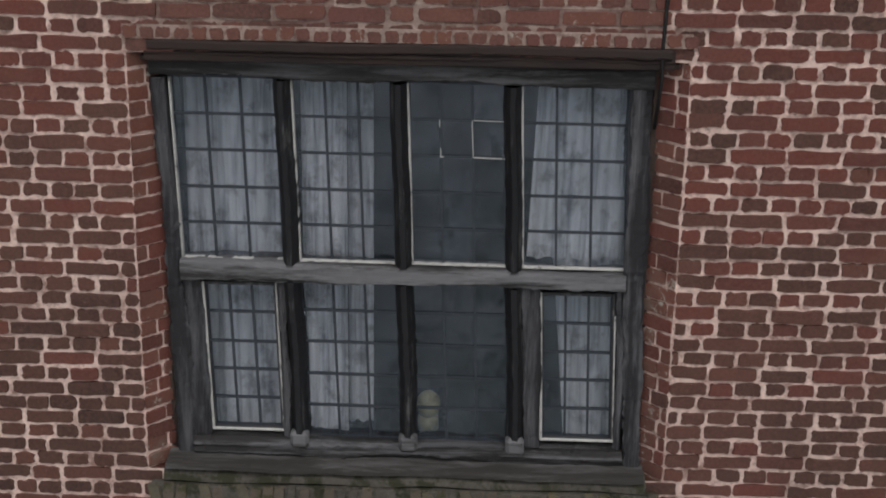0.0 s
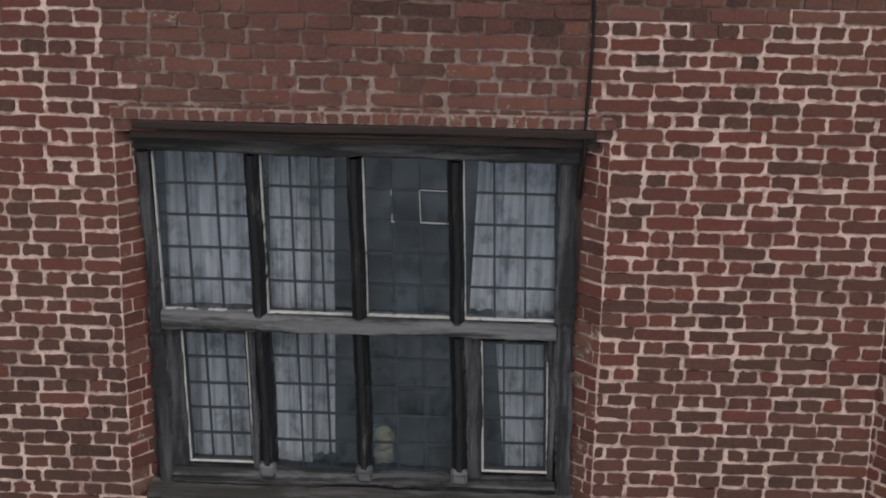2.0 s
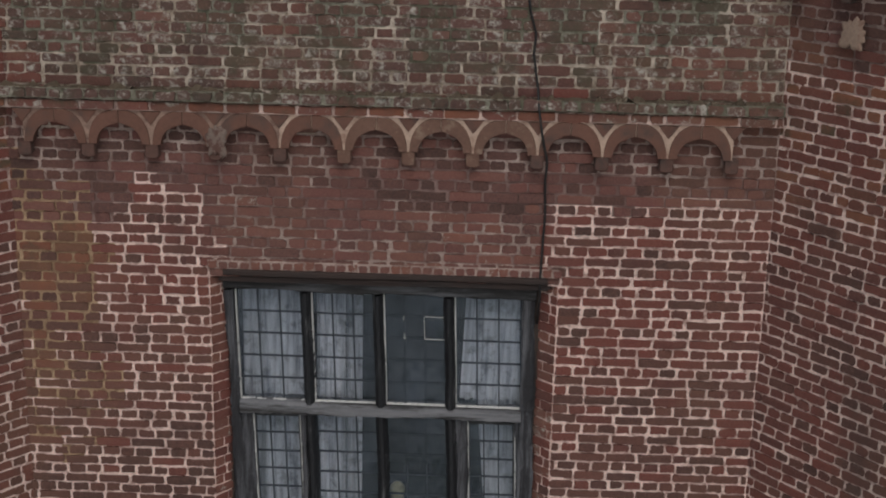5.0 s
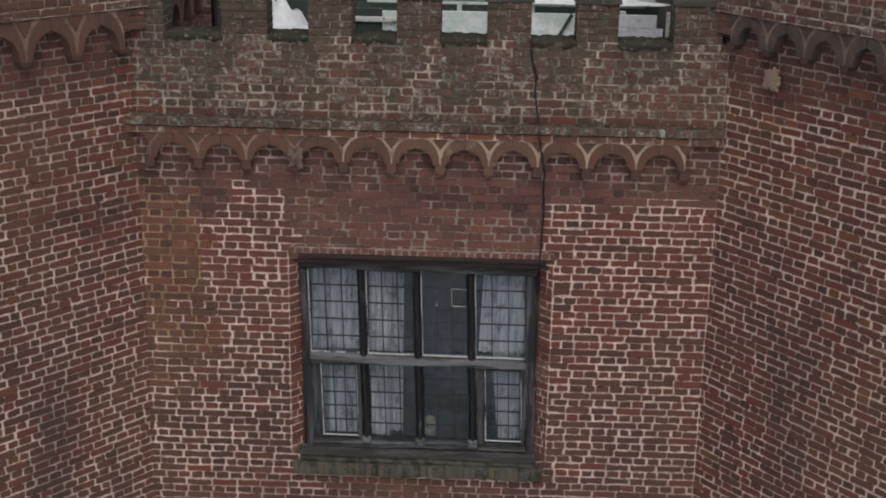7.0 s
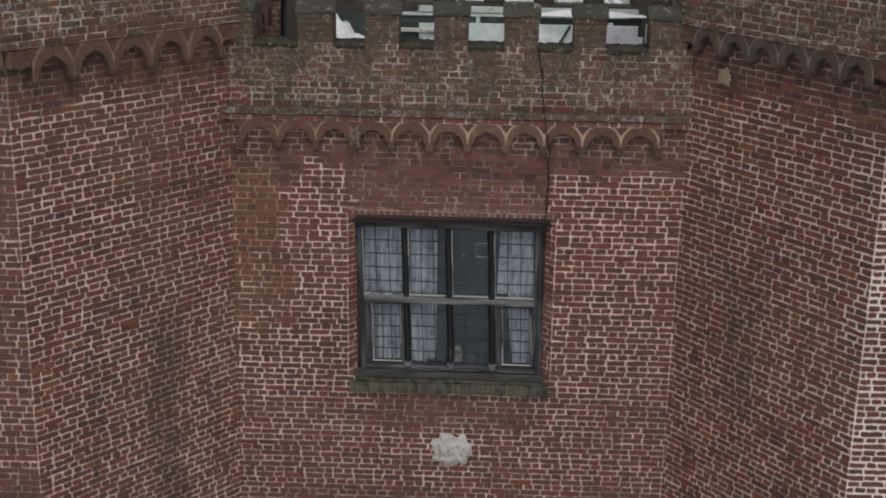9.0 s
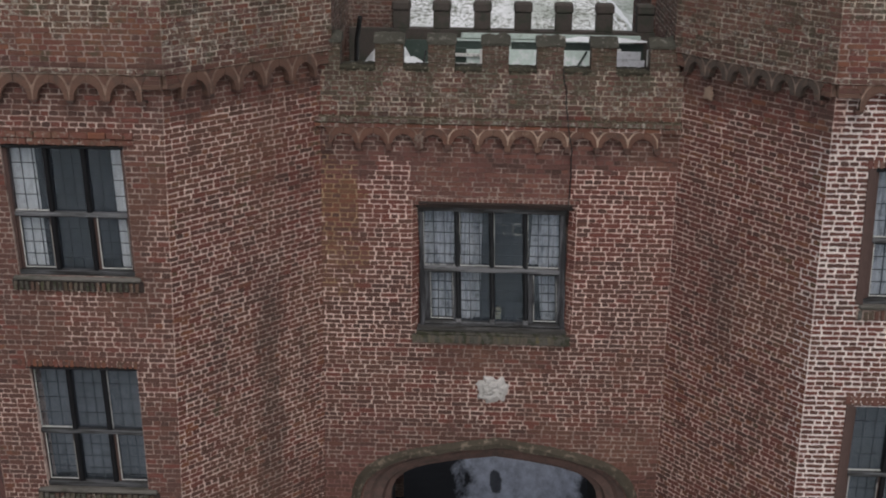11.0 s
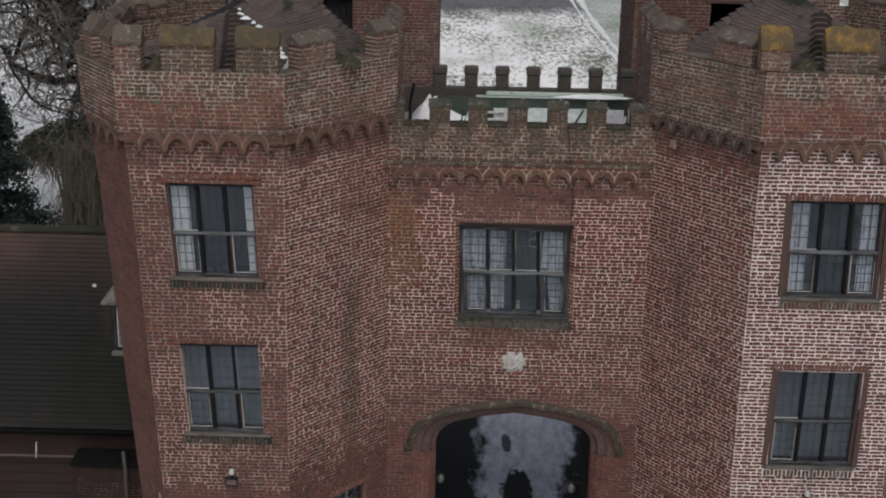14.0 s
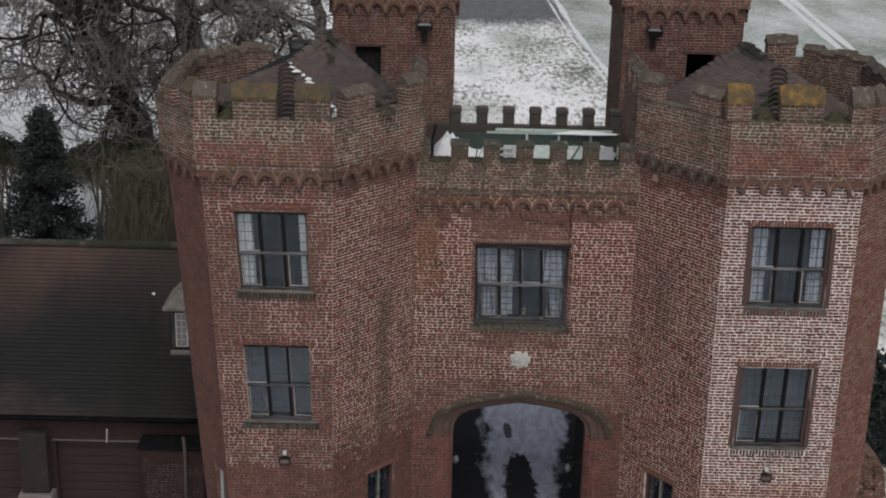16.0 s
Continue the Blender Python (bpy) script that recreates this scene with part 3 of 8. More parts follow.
# the head of the window: a rounded course that stands out a little, and a row of small bricks on edge above it
M_HEAD = plain("sooty_head_course", (0.044, 0.028, 0.024), 0.45, 14.0, 0.92, bump=0.9, stretch=(0.25, 1, 1), spots=(7.0, (0.024, 0.018, 0.017), 0.48, 0.62))
head = part("window_head", box(-1.03, 1.04, 0.0, 0.13, 7.75, 7.828, 0.004), M_HEAD, wall_front, "sooty brown moulding over the window")
for z0, z1, y in ((7.795, 7.834, -0.022), (7.772, 7.793, -0.008), (7.748, 7.77, 0.012)):
    bm = bmesh.new()
    rows = []
    for x in np.linspace(-1.035 - y, 1.045 + y, 60):
        e, d = rng.normal(0, 0.0016, 4), 0.003 * math.sin(x * 4.1 + z0 * 50)
        rows.append([bm.verts.new((x, y + d + yy + e[0], zz + d * 0.7 + e[1])) for yy, zz in ((0.12, z1), (0.008, z1), (0.0, z1 - 0.008), (0.0, z0 + 0.007), (0.007, z0), (0.12, z0))])
    for r0, r1 in zip(rows, rows[1:]):
        for i in range(6):
            bm.faces.new((r0[i], r0[(i + 1) % 6], r1[(i + 1) % 6], r1[i]))
    bm.faces.new(rows[0])
    bm.faces.new(rows[-1][::-1])
    bmesh.ops.recalc_face_normals(bm, faces=bm.faces[:])
    part("moulding", bm, M_HEAD, head)
head_meshes = [mesh_of("head_brick", [(x, -y, z) for x, y, z in brick_verts(-0.0345, 0.0345, 0, 0.056, 0.03, 0.010)], BRICK_FACES, M_PLUM if k else M_RUBBED) for k in range(3)]
for i in range(33):
    ob = part("head_brick", head_meshes[(i * 7 // 3) % 3], None, wall_front)
    ob.matrix_basis = pose(-1.08 + i * 0.068 + rng.normal(0, 0.002), -0.012, 7.833 + rng.normal(0, 0.002), 0, rng.normal(0, 1.5), 0)
part("head_joint", box(-1.11, 1.10, -0.008, 0.02, 7.836, 7.892, 0.001), M_MORTAR_DARK, wall_front)

# arch: moulded ring, hood mould with turned ends, splayed jambs, passage


def arch_curve(w, spring, apex, n=40):
    zs = [spring + (apex - spring) * (1 - (1 - i / n) ** 1.5) for i in range(n + 1)]
    left = [(-arch_half(z, w, spring, apex), z) for z in zs]
    return left + [(-x, z) for x, z in reversed(left[:-1])]


def sweep(curves, mat, name, parent, label=""):
    """Skins neighbouring curves of (x, y, z) points."""
    bm = bmesh.new()
    rows = [[bm.verts.new(p) for p in c] for c in curves]
    for r0, r1 in zip(rows, rows[1:]):
        for i in range(len(r0) - 1):
            bm.faces.new((r0[i], r0[i + 1], r1[i + 1], r1[i]))
    bmesh.ops.recalc_face_normals(bm, faces=bm.faces[:])
    return part(name, bm, mat, parent, label, smooth=False)


def arch_row(w, spring, apex, y, foot):
    c = arch_curve(w, spring, apex)
    c = [(c[0][0], foot)] + c + [(c[-1][0], foot)]
    return [(ARCH_X + x, y, z) for x, z in c]


M_ARCH = plain("brown_arch_stone", (0.155, 0.093, 0.08), 0.5, 12.0, 0.9, bump=1.0, spots=(5.0, (0.085, 0.058, 0.05), 0.46, 0.6))
FOOT = 3.2
sweep([arch_row(1.92, 3.33, 4.27, 0.005, FOOT), arch_row(1.80, 3.33, 4.23, 0.03, FOOT), arch_row(1.74, 3.32, 4.17, 0.10, FOOT), arch_row(1.62, 3.31, 4.06, 0.13, FOOT), arch_row(1.58, 3.31, 4.03, 0.22, FOOT), arch_row(1.5, 3.3, 3.97, 0.25, FOOT), arch_row(1.5, 3.3, 3.97, 0.55, FOOT)], M_ARCH, "arch_ring", wall_front, "moulded brown stone arch")
for a, b in (((ARCH_X - 1.92, 0.004), (ARCH_X - 1.74, 0.07)), ((ARCH_X - 1.74, 0.07), (ARCH_X - 1.62, 0.13)), ((ARCH_X - 1.62, 0.13), (ARCH_X - 1.50, 0.25)), ((ARCH_X - 1.50, 0.25), (ARCH_X - 1.50, 0.55)),
             ((ARCH_X + 1.50, 0.55), (ARCH_X + 1.50, 0.25)), ((ARCH_X + 1.50, 0.25), (ARCH_X + 1.62, 0.13)), ((ARCH_X + 1.62, 0.13), (ARCH_X + 1.74, 0.07)), ((ARCH_X + 1.74, 0.07), (ARCH_X + 1.92, 0.004))):
    jamb = Face(a, b, 0, 3.22)
    lay(jamb, wall_front, lambda u, z: M_PLUM if rng.random() < 0.5 else M_RED, joint=0.012, rough=0.6)
    bed(jamb, wall_front, lambda u, z: M_MORTAR_RED)
M_HOOD = plain("weathered_hood", (0.075, 0.062, 0.045), 0.4, 14.0, 0.95, bump=1.0, spots=(9.0, (0.19, 0.155, 0.12), 0.54, 0.64))
hood_in, hood_out = arch_curve(1.93, 3.33, 4.27), arch_curve(2.07, 3.33, 4.39)
sweep([[(ARCH_X + x, 0.01, z) for x, z in hood_in], [(ARCH_X + x, -0.085, z + 0.012 * math.sin(x * 9)) for x, z in hood_in], [(ARCH_X + x, -0.10, z + 0.03 + 0.012 * math.sin(x * 13)) for x, z in arch_curve(1.97, 3.33, 4.31)], [(ARCH_X + x, 0.01, z) for x, z in hood_out]], M_HOOD, "hood_mould", wall_front, "mossy stone hood over the arch")
for s in (-1, 1):
    part("hood_stop", box(ARCH_X + s * 2.03 - 0.07, ARCH_X + s * 2.03 + 0.07, -0.085, 0.01, 3.27, 3.36, 0.02), M_HOOD, wall_front)
passage = thing("wall_passage", "walls and vault of the gate passage, its shade in their near-black colour", "wall", kind="structure")
# near-black: the shade inside the passage is put into this colour
M_PASSAGE = plain("passage_shade", (0.008, 0.0075, 0.0075), 0.6, 3.0, 0.95, bump=0.6)
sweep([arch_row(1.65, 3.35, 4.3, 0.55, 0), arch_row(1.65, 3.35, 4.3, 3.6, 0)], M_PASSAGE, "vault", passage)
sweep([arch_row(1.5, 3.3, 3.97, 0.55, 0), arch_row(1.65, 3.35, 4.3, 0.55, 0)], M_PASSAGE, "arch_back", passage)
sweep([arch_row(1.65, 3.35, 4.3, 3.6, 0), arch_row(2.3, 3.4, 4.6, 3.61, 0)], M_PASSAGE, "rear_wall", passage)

# ---- string course, corbel table and parapet of the front ----


def prism(outline, y0, y1, soft=0.004):
    """A solid of an outline in x and z between two depths, its front edge a little worn."""
    cx, cz = sum(p[0] for p in outline) / len(outline), sum(p[1] for p in outline) / len(outline)
    n = len(outline)
    ins = [(x + (cx - x) * min(1, soft / max(0.01, math.hypot(x - cx, z - cz))), z + (cz - z) * min(1, soft / max(0.01, math.hypot(x - cx, z - cz)))) for x, z in outline]
    vs = [(x, y0, z) for x, z in ins] + [(x, y0 + soft, z) for x, z in outline] + [(x, y1, z) for x, z in outline]
    fs = []
    for k in (0, n):
        fs += [(k + i, k + n + i, k + n + (i + 1) % n, k + (i + 1) % n) for i in range(n)]
    return vs, [tuple(range(n))] + fs


def corbel_meshes(w, h, out, mat, triangle, fork, foot, drop=0.28, thick=0.125):
    """The bricks of one small pointed arch: a curved half on each side, the wedge beside it, its bracket and the joint behind. x along, -y out, z up."""
    spring, apex, crown = h * drop, h * 0.72, h * 0.985
    half = w / 2 - w * thick
    n = 7
    inner, outer = [], []
    for i in range(n + 1):
        g = i / n * math.pi / 2
        inner.append((-half * math.cos(g) ** 0.85 - 0.002, spring + (apex - spring) * (0.88 * math.sin(g) + 0.12 * (i / n) ** 4)))
        outer.append((-(w / 2 - 0.009) * math.cos(g) ** 0.78 - 0.0025, spring + (crown - spring) * math.sin(g) ** 0.95))
    left = inner + outer[::-1]
    vs, fs = prism(left[::-1], -out, 0.0)
    halves = [mesh_of("arch_brick", vs, fs, mat)]
    vs, fs = prism([(-x, z) for x, z in left], -out - 0.002, 0.0)
    halves.append(mesh_of("arch_brick", vs, fs, mat))
    vs, fs = prism([(0, spring + (h - spring) * 0.56), (w * 0.165, h - 0.012), (-w * 0.165, h - 0.012)], -out + 0.001, 0.0)
    wedge = mesh_of("wedge_brick", vs, fs, triangle)
    # joint behind the bricks: the wall of the spandrel, with the arch cut out of it
    rim = inner + [(-x, z) for x, z in reversed(inner)]
    rim = [(-w / 2, spring)] + rim + [(w / 2, spring)]
    k = len(rim)
    vs = [(x, -out + 0.008, z) for x, z in rim] + [(x, -out + 0.008, h) for x, z in rim]
    joint = mesh_of("mortar_joint", vs, [(i, i + 1, k + i + 1, k + i) for i in range(k - 1)], fork)
    b = w * 0.105
    vs, fs = prism([(-b, 0.012), (-b * 0.6, 0), (b * 0.6, 0), (b, 0.012), (b, spring + 0.004), (-b, spring + 0.004)], -out * 0.94, 0.0, 0.007)
    return halves, wedge, joint, mesh_of("bracket", vs, fs, foot)


def add_corbel(parent, meshes, m, w, last=False):
    """One arch of a corbel table with its bricks as pieces of it."""
    halves, wedge, joint, bracket = meshes
    ob = part("corbel_arch", joint, None, parent, "moulded brick arch of the corbel table")
    ob.matrix_basis = m
    for me in halves:
        part("arch_brick", me, None, ob)
    for x in (-w / 2, w / 2) if last else (-w / 2,):
        part("wedge_brick", wedge, None, ob).matrix_basis = pose(x, 0, 0)
        part("bracket", bracket, None, ob).matrix_basis = pose(x, 0, 0)
    return ob


M_CORBEL = plain("moulded_brick", (0.158, 0.076, 0.054), 0.6, 10.0, 0.92, bump=0.8, spots=(5.0, (0.085, 0.052, 0.042), 0.50, 0.66))
M_CORBEL2 = plain("limewashed_brick", (0.158, 0.086, 0.062), 0.6, 10.0, 0.92, bump=0.9, spots=(9.0, (0.24, 0.165, 0.12), 0.54, 0.68))
M_CORBEL_GREY = plain("grey_stained_brick", (0.088, 0.066, 0.055), 0.55, 10.0, 0.92, bump=0.8, spots=(7.0, (0.13, 0.085, 0.065), 0.50, 0.64))
M_CORBEL_OLD = plain("weathered_moulded_brick", (0.150, 0.080, 0.058), 0.6, 9.0, 0.92, bump=0.8, spots=(4.0, (0.080, 0.052, 0.042), 0.48, 0.66))
M_WEDGE = plain("dull_wedge_brick", (0.135, 0.066, 0.048), 0.6, 10.0, 0.92, bump=0.8, spots=(6.0, (0.075, 0.05, 0.042), 0.48, 0.62))
M_BRACKET = plain("sooty_bracket", (0.115, 0.060, 0.047), 0.6, 10.0, 0.92, bump=0.8, spots=(6.0, (0.055, 0.04, 0.035), 0.46, 0.62))
M_FORK = plain("pale_pointing", (0.50, 0.365, 0.285), 0.6, 14.0, 0.95, bump=0.6, spots=(8.0, (0.24, 0.14, 0.105), 0.54, 0.68))
M_FORK_DULL = plain("dull_pointing", (0.30, 0.20, 0.155), 0.5, 14.0, 0.95, bump=0.6, spots=(8.0, (0.12, 0.07, 0.055), 0.48, 0.62))
M_FORK_GREY = plain("grey_pointing", (0.27, 0.20, 0.165), 0.5, 14.0, 0.95, bump=0.6, spots=(8.0, (0.12, 0.08, 0.065), 0.50, 0.64))
PITCH = 0.3925
front_corbels = [corbel_meshes(PITCH, 0.305, 0.07, *ms, thick=0.15) for ms in ((M_CORBEL, M_WEDGE, M_FORK, M_BRACKET), (M_CORBEL2, M_WEDGE, M_FORK, M_CORBEL2), (M_CORBEL, M_CORBEL, M_FORK_DULL, M_BRACKET))]
for i in range(11):
    add_corbel(wall_front, front_corbels[2 if i < 4 else 1 if i in (5, 6, 7) else 0], pose(-2.01 + i * PITCH, 0, 8.548), PITCH, i == 10)
band = Face((-2.4, -0.075), (2.4, -0.075), 8.845, 8.912)
lay(band, wall_front, lambda u, z: M_OLDRED if rng.random() < 0.6 else M_ORANGE)
bed(band, wall_front, lambda u, z: M_MORTAR_MID if u > 1.5 else M_MORTAR_DARK)
ledge = Face((-2.4, -0.09), (2.4, -0.09), 8.912, 8.978)
lay(ledge, wall_front, lambda u, z: M_MOSSBRICK if rng.random() < 0.45 else M_CRUST, rough=1.9)
bed(ledge, wall_front, lambda u, z: M_MORTAR_MOSS)
bm = bmesh.new()
ledge_rng = np.random.default_rng(12)
prof = []
for x in np.linspace(-2.4, 2.4, 170):
    j = ledge_rng.normal(0, 0.011, 4)
    prof.append([bm.verts.new(p) for p in ((x, 0.0, 8.905), (x, -0.088, 8.905 + j[0] * 0.4), (x, -0.095, 8.909), (x, -0.085 + j[1], 8.968 + j[2]), (x, -0.004, 8.982 + j[3]))])
for r0, r1 in zip(prof, prof[1:]):
    for i in (0, 3):
        bm.faces.new((r0[i], r1[i], r1[i + 1], r0[i + 1]))
part("string_course", bm, plain("mossy_ledge", (0.100, 0.074, 0.048), 0.35, 9.0, 0.95, bump=1.0, spots=(11.0, (0.29, 0.245, 0.19), 0.58, 0.66)), wall_front, "weathered ledge of the string course")


def merlon_mesh(w, h, depth, mats, cap_h, seed):
    """A block of the battlements: courses of bricks under a weathered cap."""
    r = np.random.default_rng(seed)
    bm = bmesh.new()
    n = max(1, round(h / COURSE))
    c = h / n
    for k in range(n):
        cuts = [0, w] if (k % 2 and w < 0.3) else ([0, w / 2, w] if k % 2 else [0, w * 0.28, w * 0.72, w])
        if w > 0.6:
            cuts = list(np.linspace(0, w, 4 if k % 2 else 6))
        for a, b in zip(cuts, cuts[1:]):
            j = r.uniform(-0.004, 0.004, 6)
            boxed(bm, -w / 2 + a + 0.006, -w / 2 + b - 0.006, -depth + j[0], j[1], k * c + 0.005, (k + 1) * c - 0.005 + j[2] * 0.3, 0.005)
    me = bpy.data.meshes.new("merlon_brick")
    bm.to_mesh(me)
    bm.free()
    me.materials.append(mats[0])
    core = box(-w / 2 + 0.009, w / 2 - 0.009, -depth + 0.01, -0.01, 0, h, 0)
    mc = bpy.data.meshes.new("merlon_core")
    core.to_mesh(mc)
    core.free()
    mc.materials.append(mats[1])
    bm = bmesh.new()
    o = 0.012
    nx = max(5, int(w / 0.07))
    xs = np.linspace(-w / 2 - o, w / 2 + o, nx)
    prof = [(-depth - o, h), (-depth - o, h + cap_h * 0.2), (-depth * 0.42, h + cap_h), (-depth * 0.26, h + cap_h), (o, h + cap_h * 0.25), (o, h)]
    npf = len(prof)
    sag = r.normal(0, 0.010, nx)
    lean = r.normal(0, 0.02)
    rows = []
    for k, x in enumerate(xs):
        worn = 0.92 if k in (0, nx - 1) else 1.0
        rows.append([bm.verts.new((x, y + r.normal(0, 0.007), h + (z - h) * worn + (r.normal(0, 0.008) + sag[k] + lean * x if z > h else 0))) for y, z in prof])
    for r0, r1 in zip(rows, rows[1:]):
        for i in range(npf):
            bm.faces.new((r0[i], r0[(i + 1) % npf], r1[(i + 1) % npf], r1[i]))
    bm.faces.new(rows[0][::-1])
    bm.faces.new(rows[-1])
    bmesh.ops.recalc_face_normals(bm, faces=bm.faces[:])
    cap = bpy.data.meshes.new("merlon_cap")
    bm.to_mesh(cap)
    bm.free()
    cap.materials.append(mats[2])
    return me, mc, cap


def add_merlon(parent, meshes, m):
    me, mc, cap = meshes
    ob = part("merlon", me, None, parent)
    ob.matrix_basis = m
    part("core", mc, None, ob)
    part("cap", cap, None, ob, "weathered sloping cap")
    return ob


# y runs from the face inwards: the front of each block is at its local y = -depth
CRENEL = 9.64
M_MOSSCAP = plain("dark_lichened_cap", (0.07, 0.066, 0.052), 0.45, 7.0, 0.95, bump=0.9, spots=(11.0, (0.24, 0.23, 0.2), 0.58, 0.66))
front_merlons = [merlon_mesh(0.36, 0.30, 0.30, (M_MOSSBRICK, M_MORTAR_MOSS, M_MOSSCAP), 0.12, s) for s in range(3)]
for i, (x, w) in enumerate(((-2.2, 0.3), (-1.42, 0.38), (-0.74, 0.36), (-0.04, 0.36), (0.67, 0.36), (1.36, 0.34), (2.15, 0.4))):
    add_merlon(wall_front, front_merlons[i % 3], pose(x, 0.30, CRENEL) @ Matrix.Diagonal((w / 0.36, 1, 1, 1)))
part("parapet_top", box(-2.4, 2.4, 0.02, 0.31, 9.3, CRENEL - 0.006, 0.004), M_CAP, wall_front, "mossy parapet top")

M_SILLMOSS = plain("mossed_notch", (0.048, 0.043, 0.028), 0.4, 16.0, 0.95, bump=1.0, spots=(19.0, (0.24, 0.22, 0.17), 0.58, 0.66))
for x0, x1 in NOTCHES:
    bm = bmesh.new()
    rows = []
    for x in np.linspace(x0 - 0.02, x1 + 0.02, 15):
        e = ledge_rng.normal(0, 1, 5)
        rows.append([bm.verts.new(p) for p in ((x, 0.3, 9.62), (x, 0.3, 9.646 + 0.005 * e[0]), (x, 0.1, 9.654 + 0.007 * e[1]), (x, -0.006 + 0.005 * e[2], 9.645 + 0.007 * e[3]), (x, -0.016 + 0.004 * e[2], 9.625), (x, -0.004, 9.595 + 0.012 * e[4]), (x, 0.012, 9.585 + 0.012 * e[4]))])
    for r0, r1 in zip(rows, rows[1:]):
        for i in range(6):
            bm.faces.new((r0[i], r0[i + 1], r1[i + 1], r1[i]))
    bmesh.ops.recalc_face_normals(bm, faces=bm.faces[:])
    part("notch_sill", bm, M_SILLMOSS, wall_front, "dark mossy sill of a battlement gap", smooth=True)

# ---- the octagonal turrets ----


def grown(pts, d):
    """An outline pushed out by d on every side."""
    out = []
    n = len(pts)
    for i in range(n):
        p, a, b = Vector(pts[i]), Vector(pts[i - 1]), Vector(pts[(i + 1) % n])
        u, v = (p - a).normalized(), (b - p).normalized()
        nu, nv = Vector((u.y, -u.x)), Vector((v.y, -v.x))
        k = (nu + nv) / (1 + nu.dot(nv))
        out.append(tuple(p + k * d))
    return out


def octagon(cx, grow=0.0):
    """The outline of a turret from its front left corner round to the right: cut short where it meets the gatehouse wall."""
    if cx > 0:
        pts = [(3.885, -1.88), (6.56, -1.88), (7.75, -0.45), (7.75, 2.3), (6.5, 3.6), (5.25, 3.6), (2.36, 2.2), (2.36, 0.06)]
    else:
        pts = [(-6.54, -1.88), (-3.95, -1.88), (-2.27, 0.06), (-2.27, 2.2), (-4.65, 3.6), (-6.4, 3.6), (-7.47, 2.3), (-7.47, -0.5)]
    return grown(pts, grow)


# windows of the turrets: centre, foot, head, width
LEFT_W1, LEFT_W2 = (-5.19, 7.31, 8.95, 1.50), (-5.19, 4.42, 6.09, 1.46)
RIGHT_W1, RIGHT_W2 = (5.25, 7.20, 8.89, 1.60), (5.23, 4.06, 5.88, 1.50)
LEAN = 0.055
SIDE_LIGHT = (1.15, 1.5, 3.05)


def leaning(x, z):
    """The old left turret leans: how far its outer side stands in towards its foot."""
    return x + LEAN * (9.5 - z) * max(0.0, min(1.4, (-3.95 - x) / 2.59))


def low_place(cx):
    """Where the low window stands along the slanting inner face, from the front corner."""
    return 1.5 if cx < 0 else 1.2


LOOSE = {}


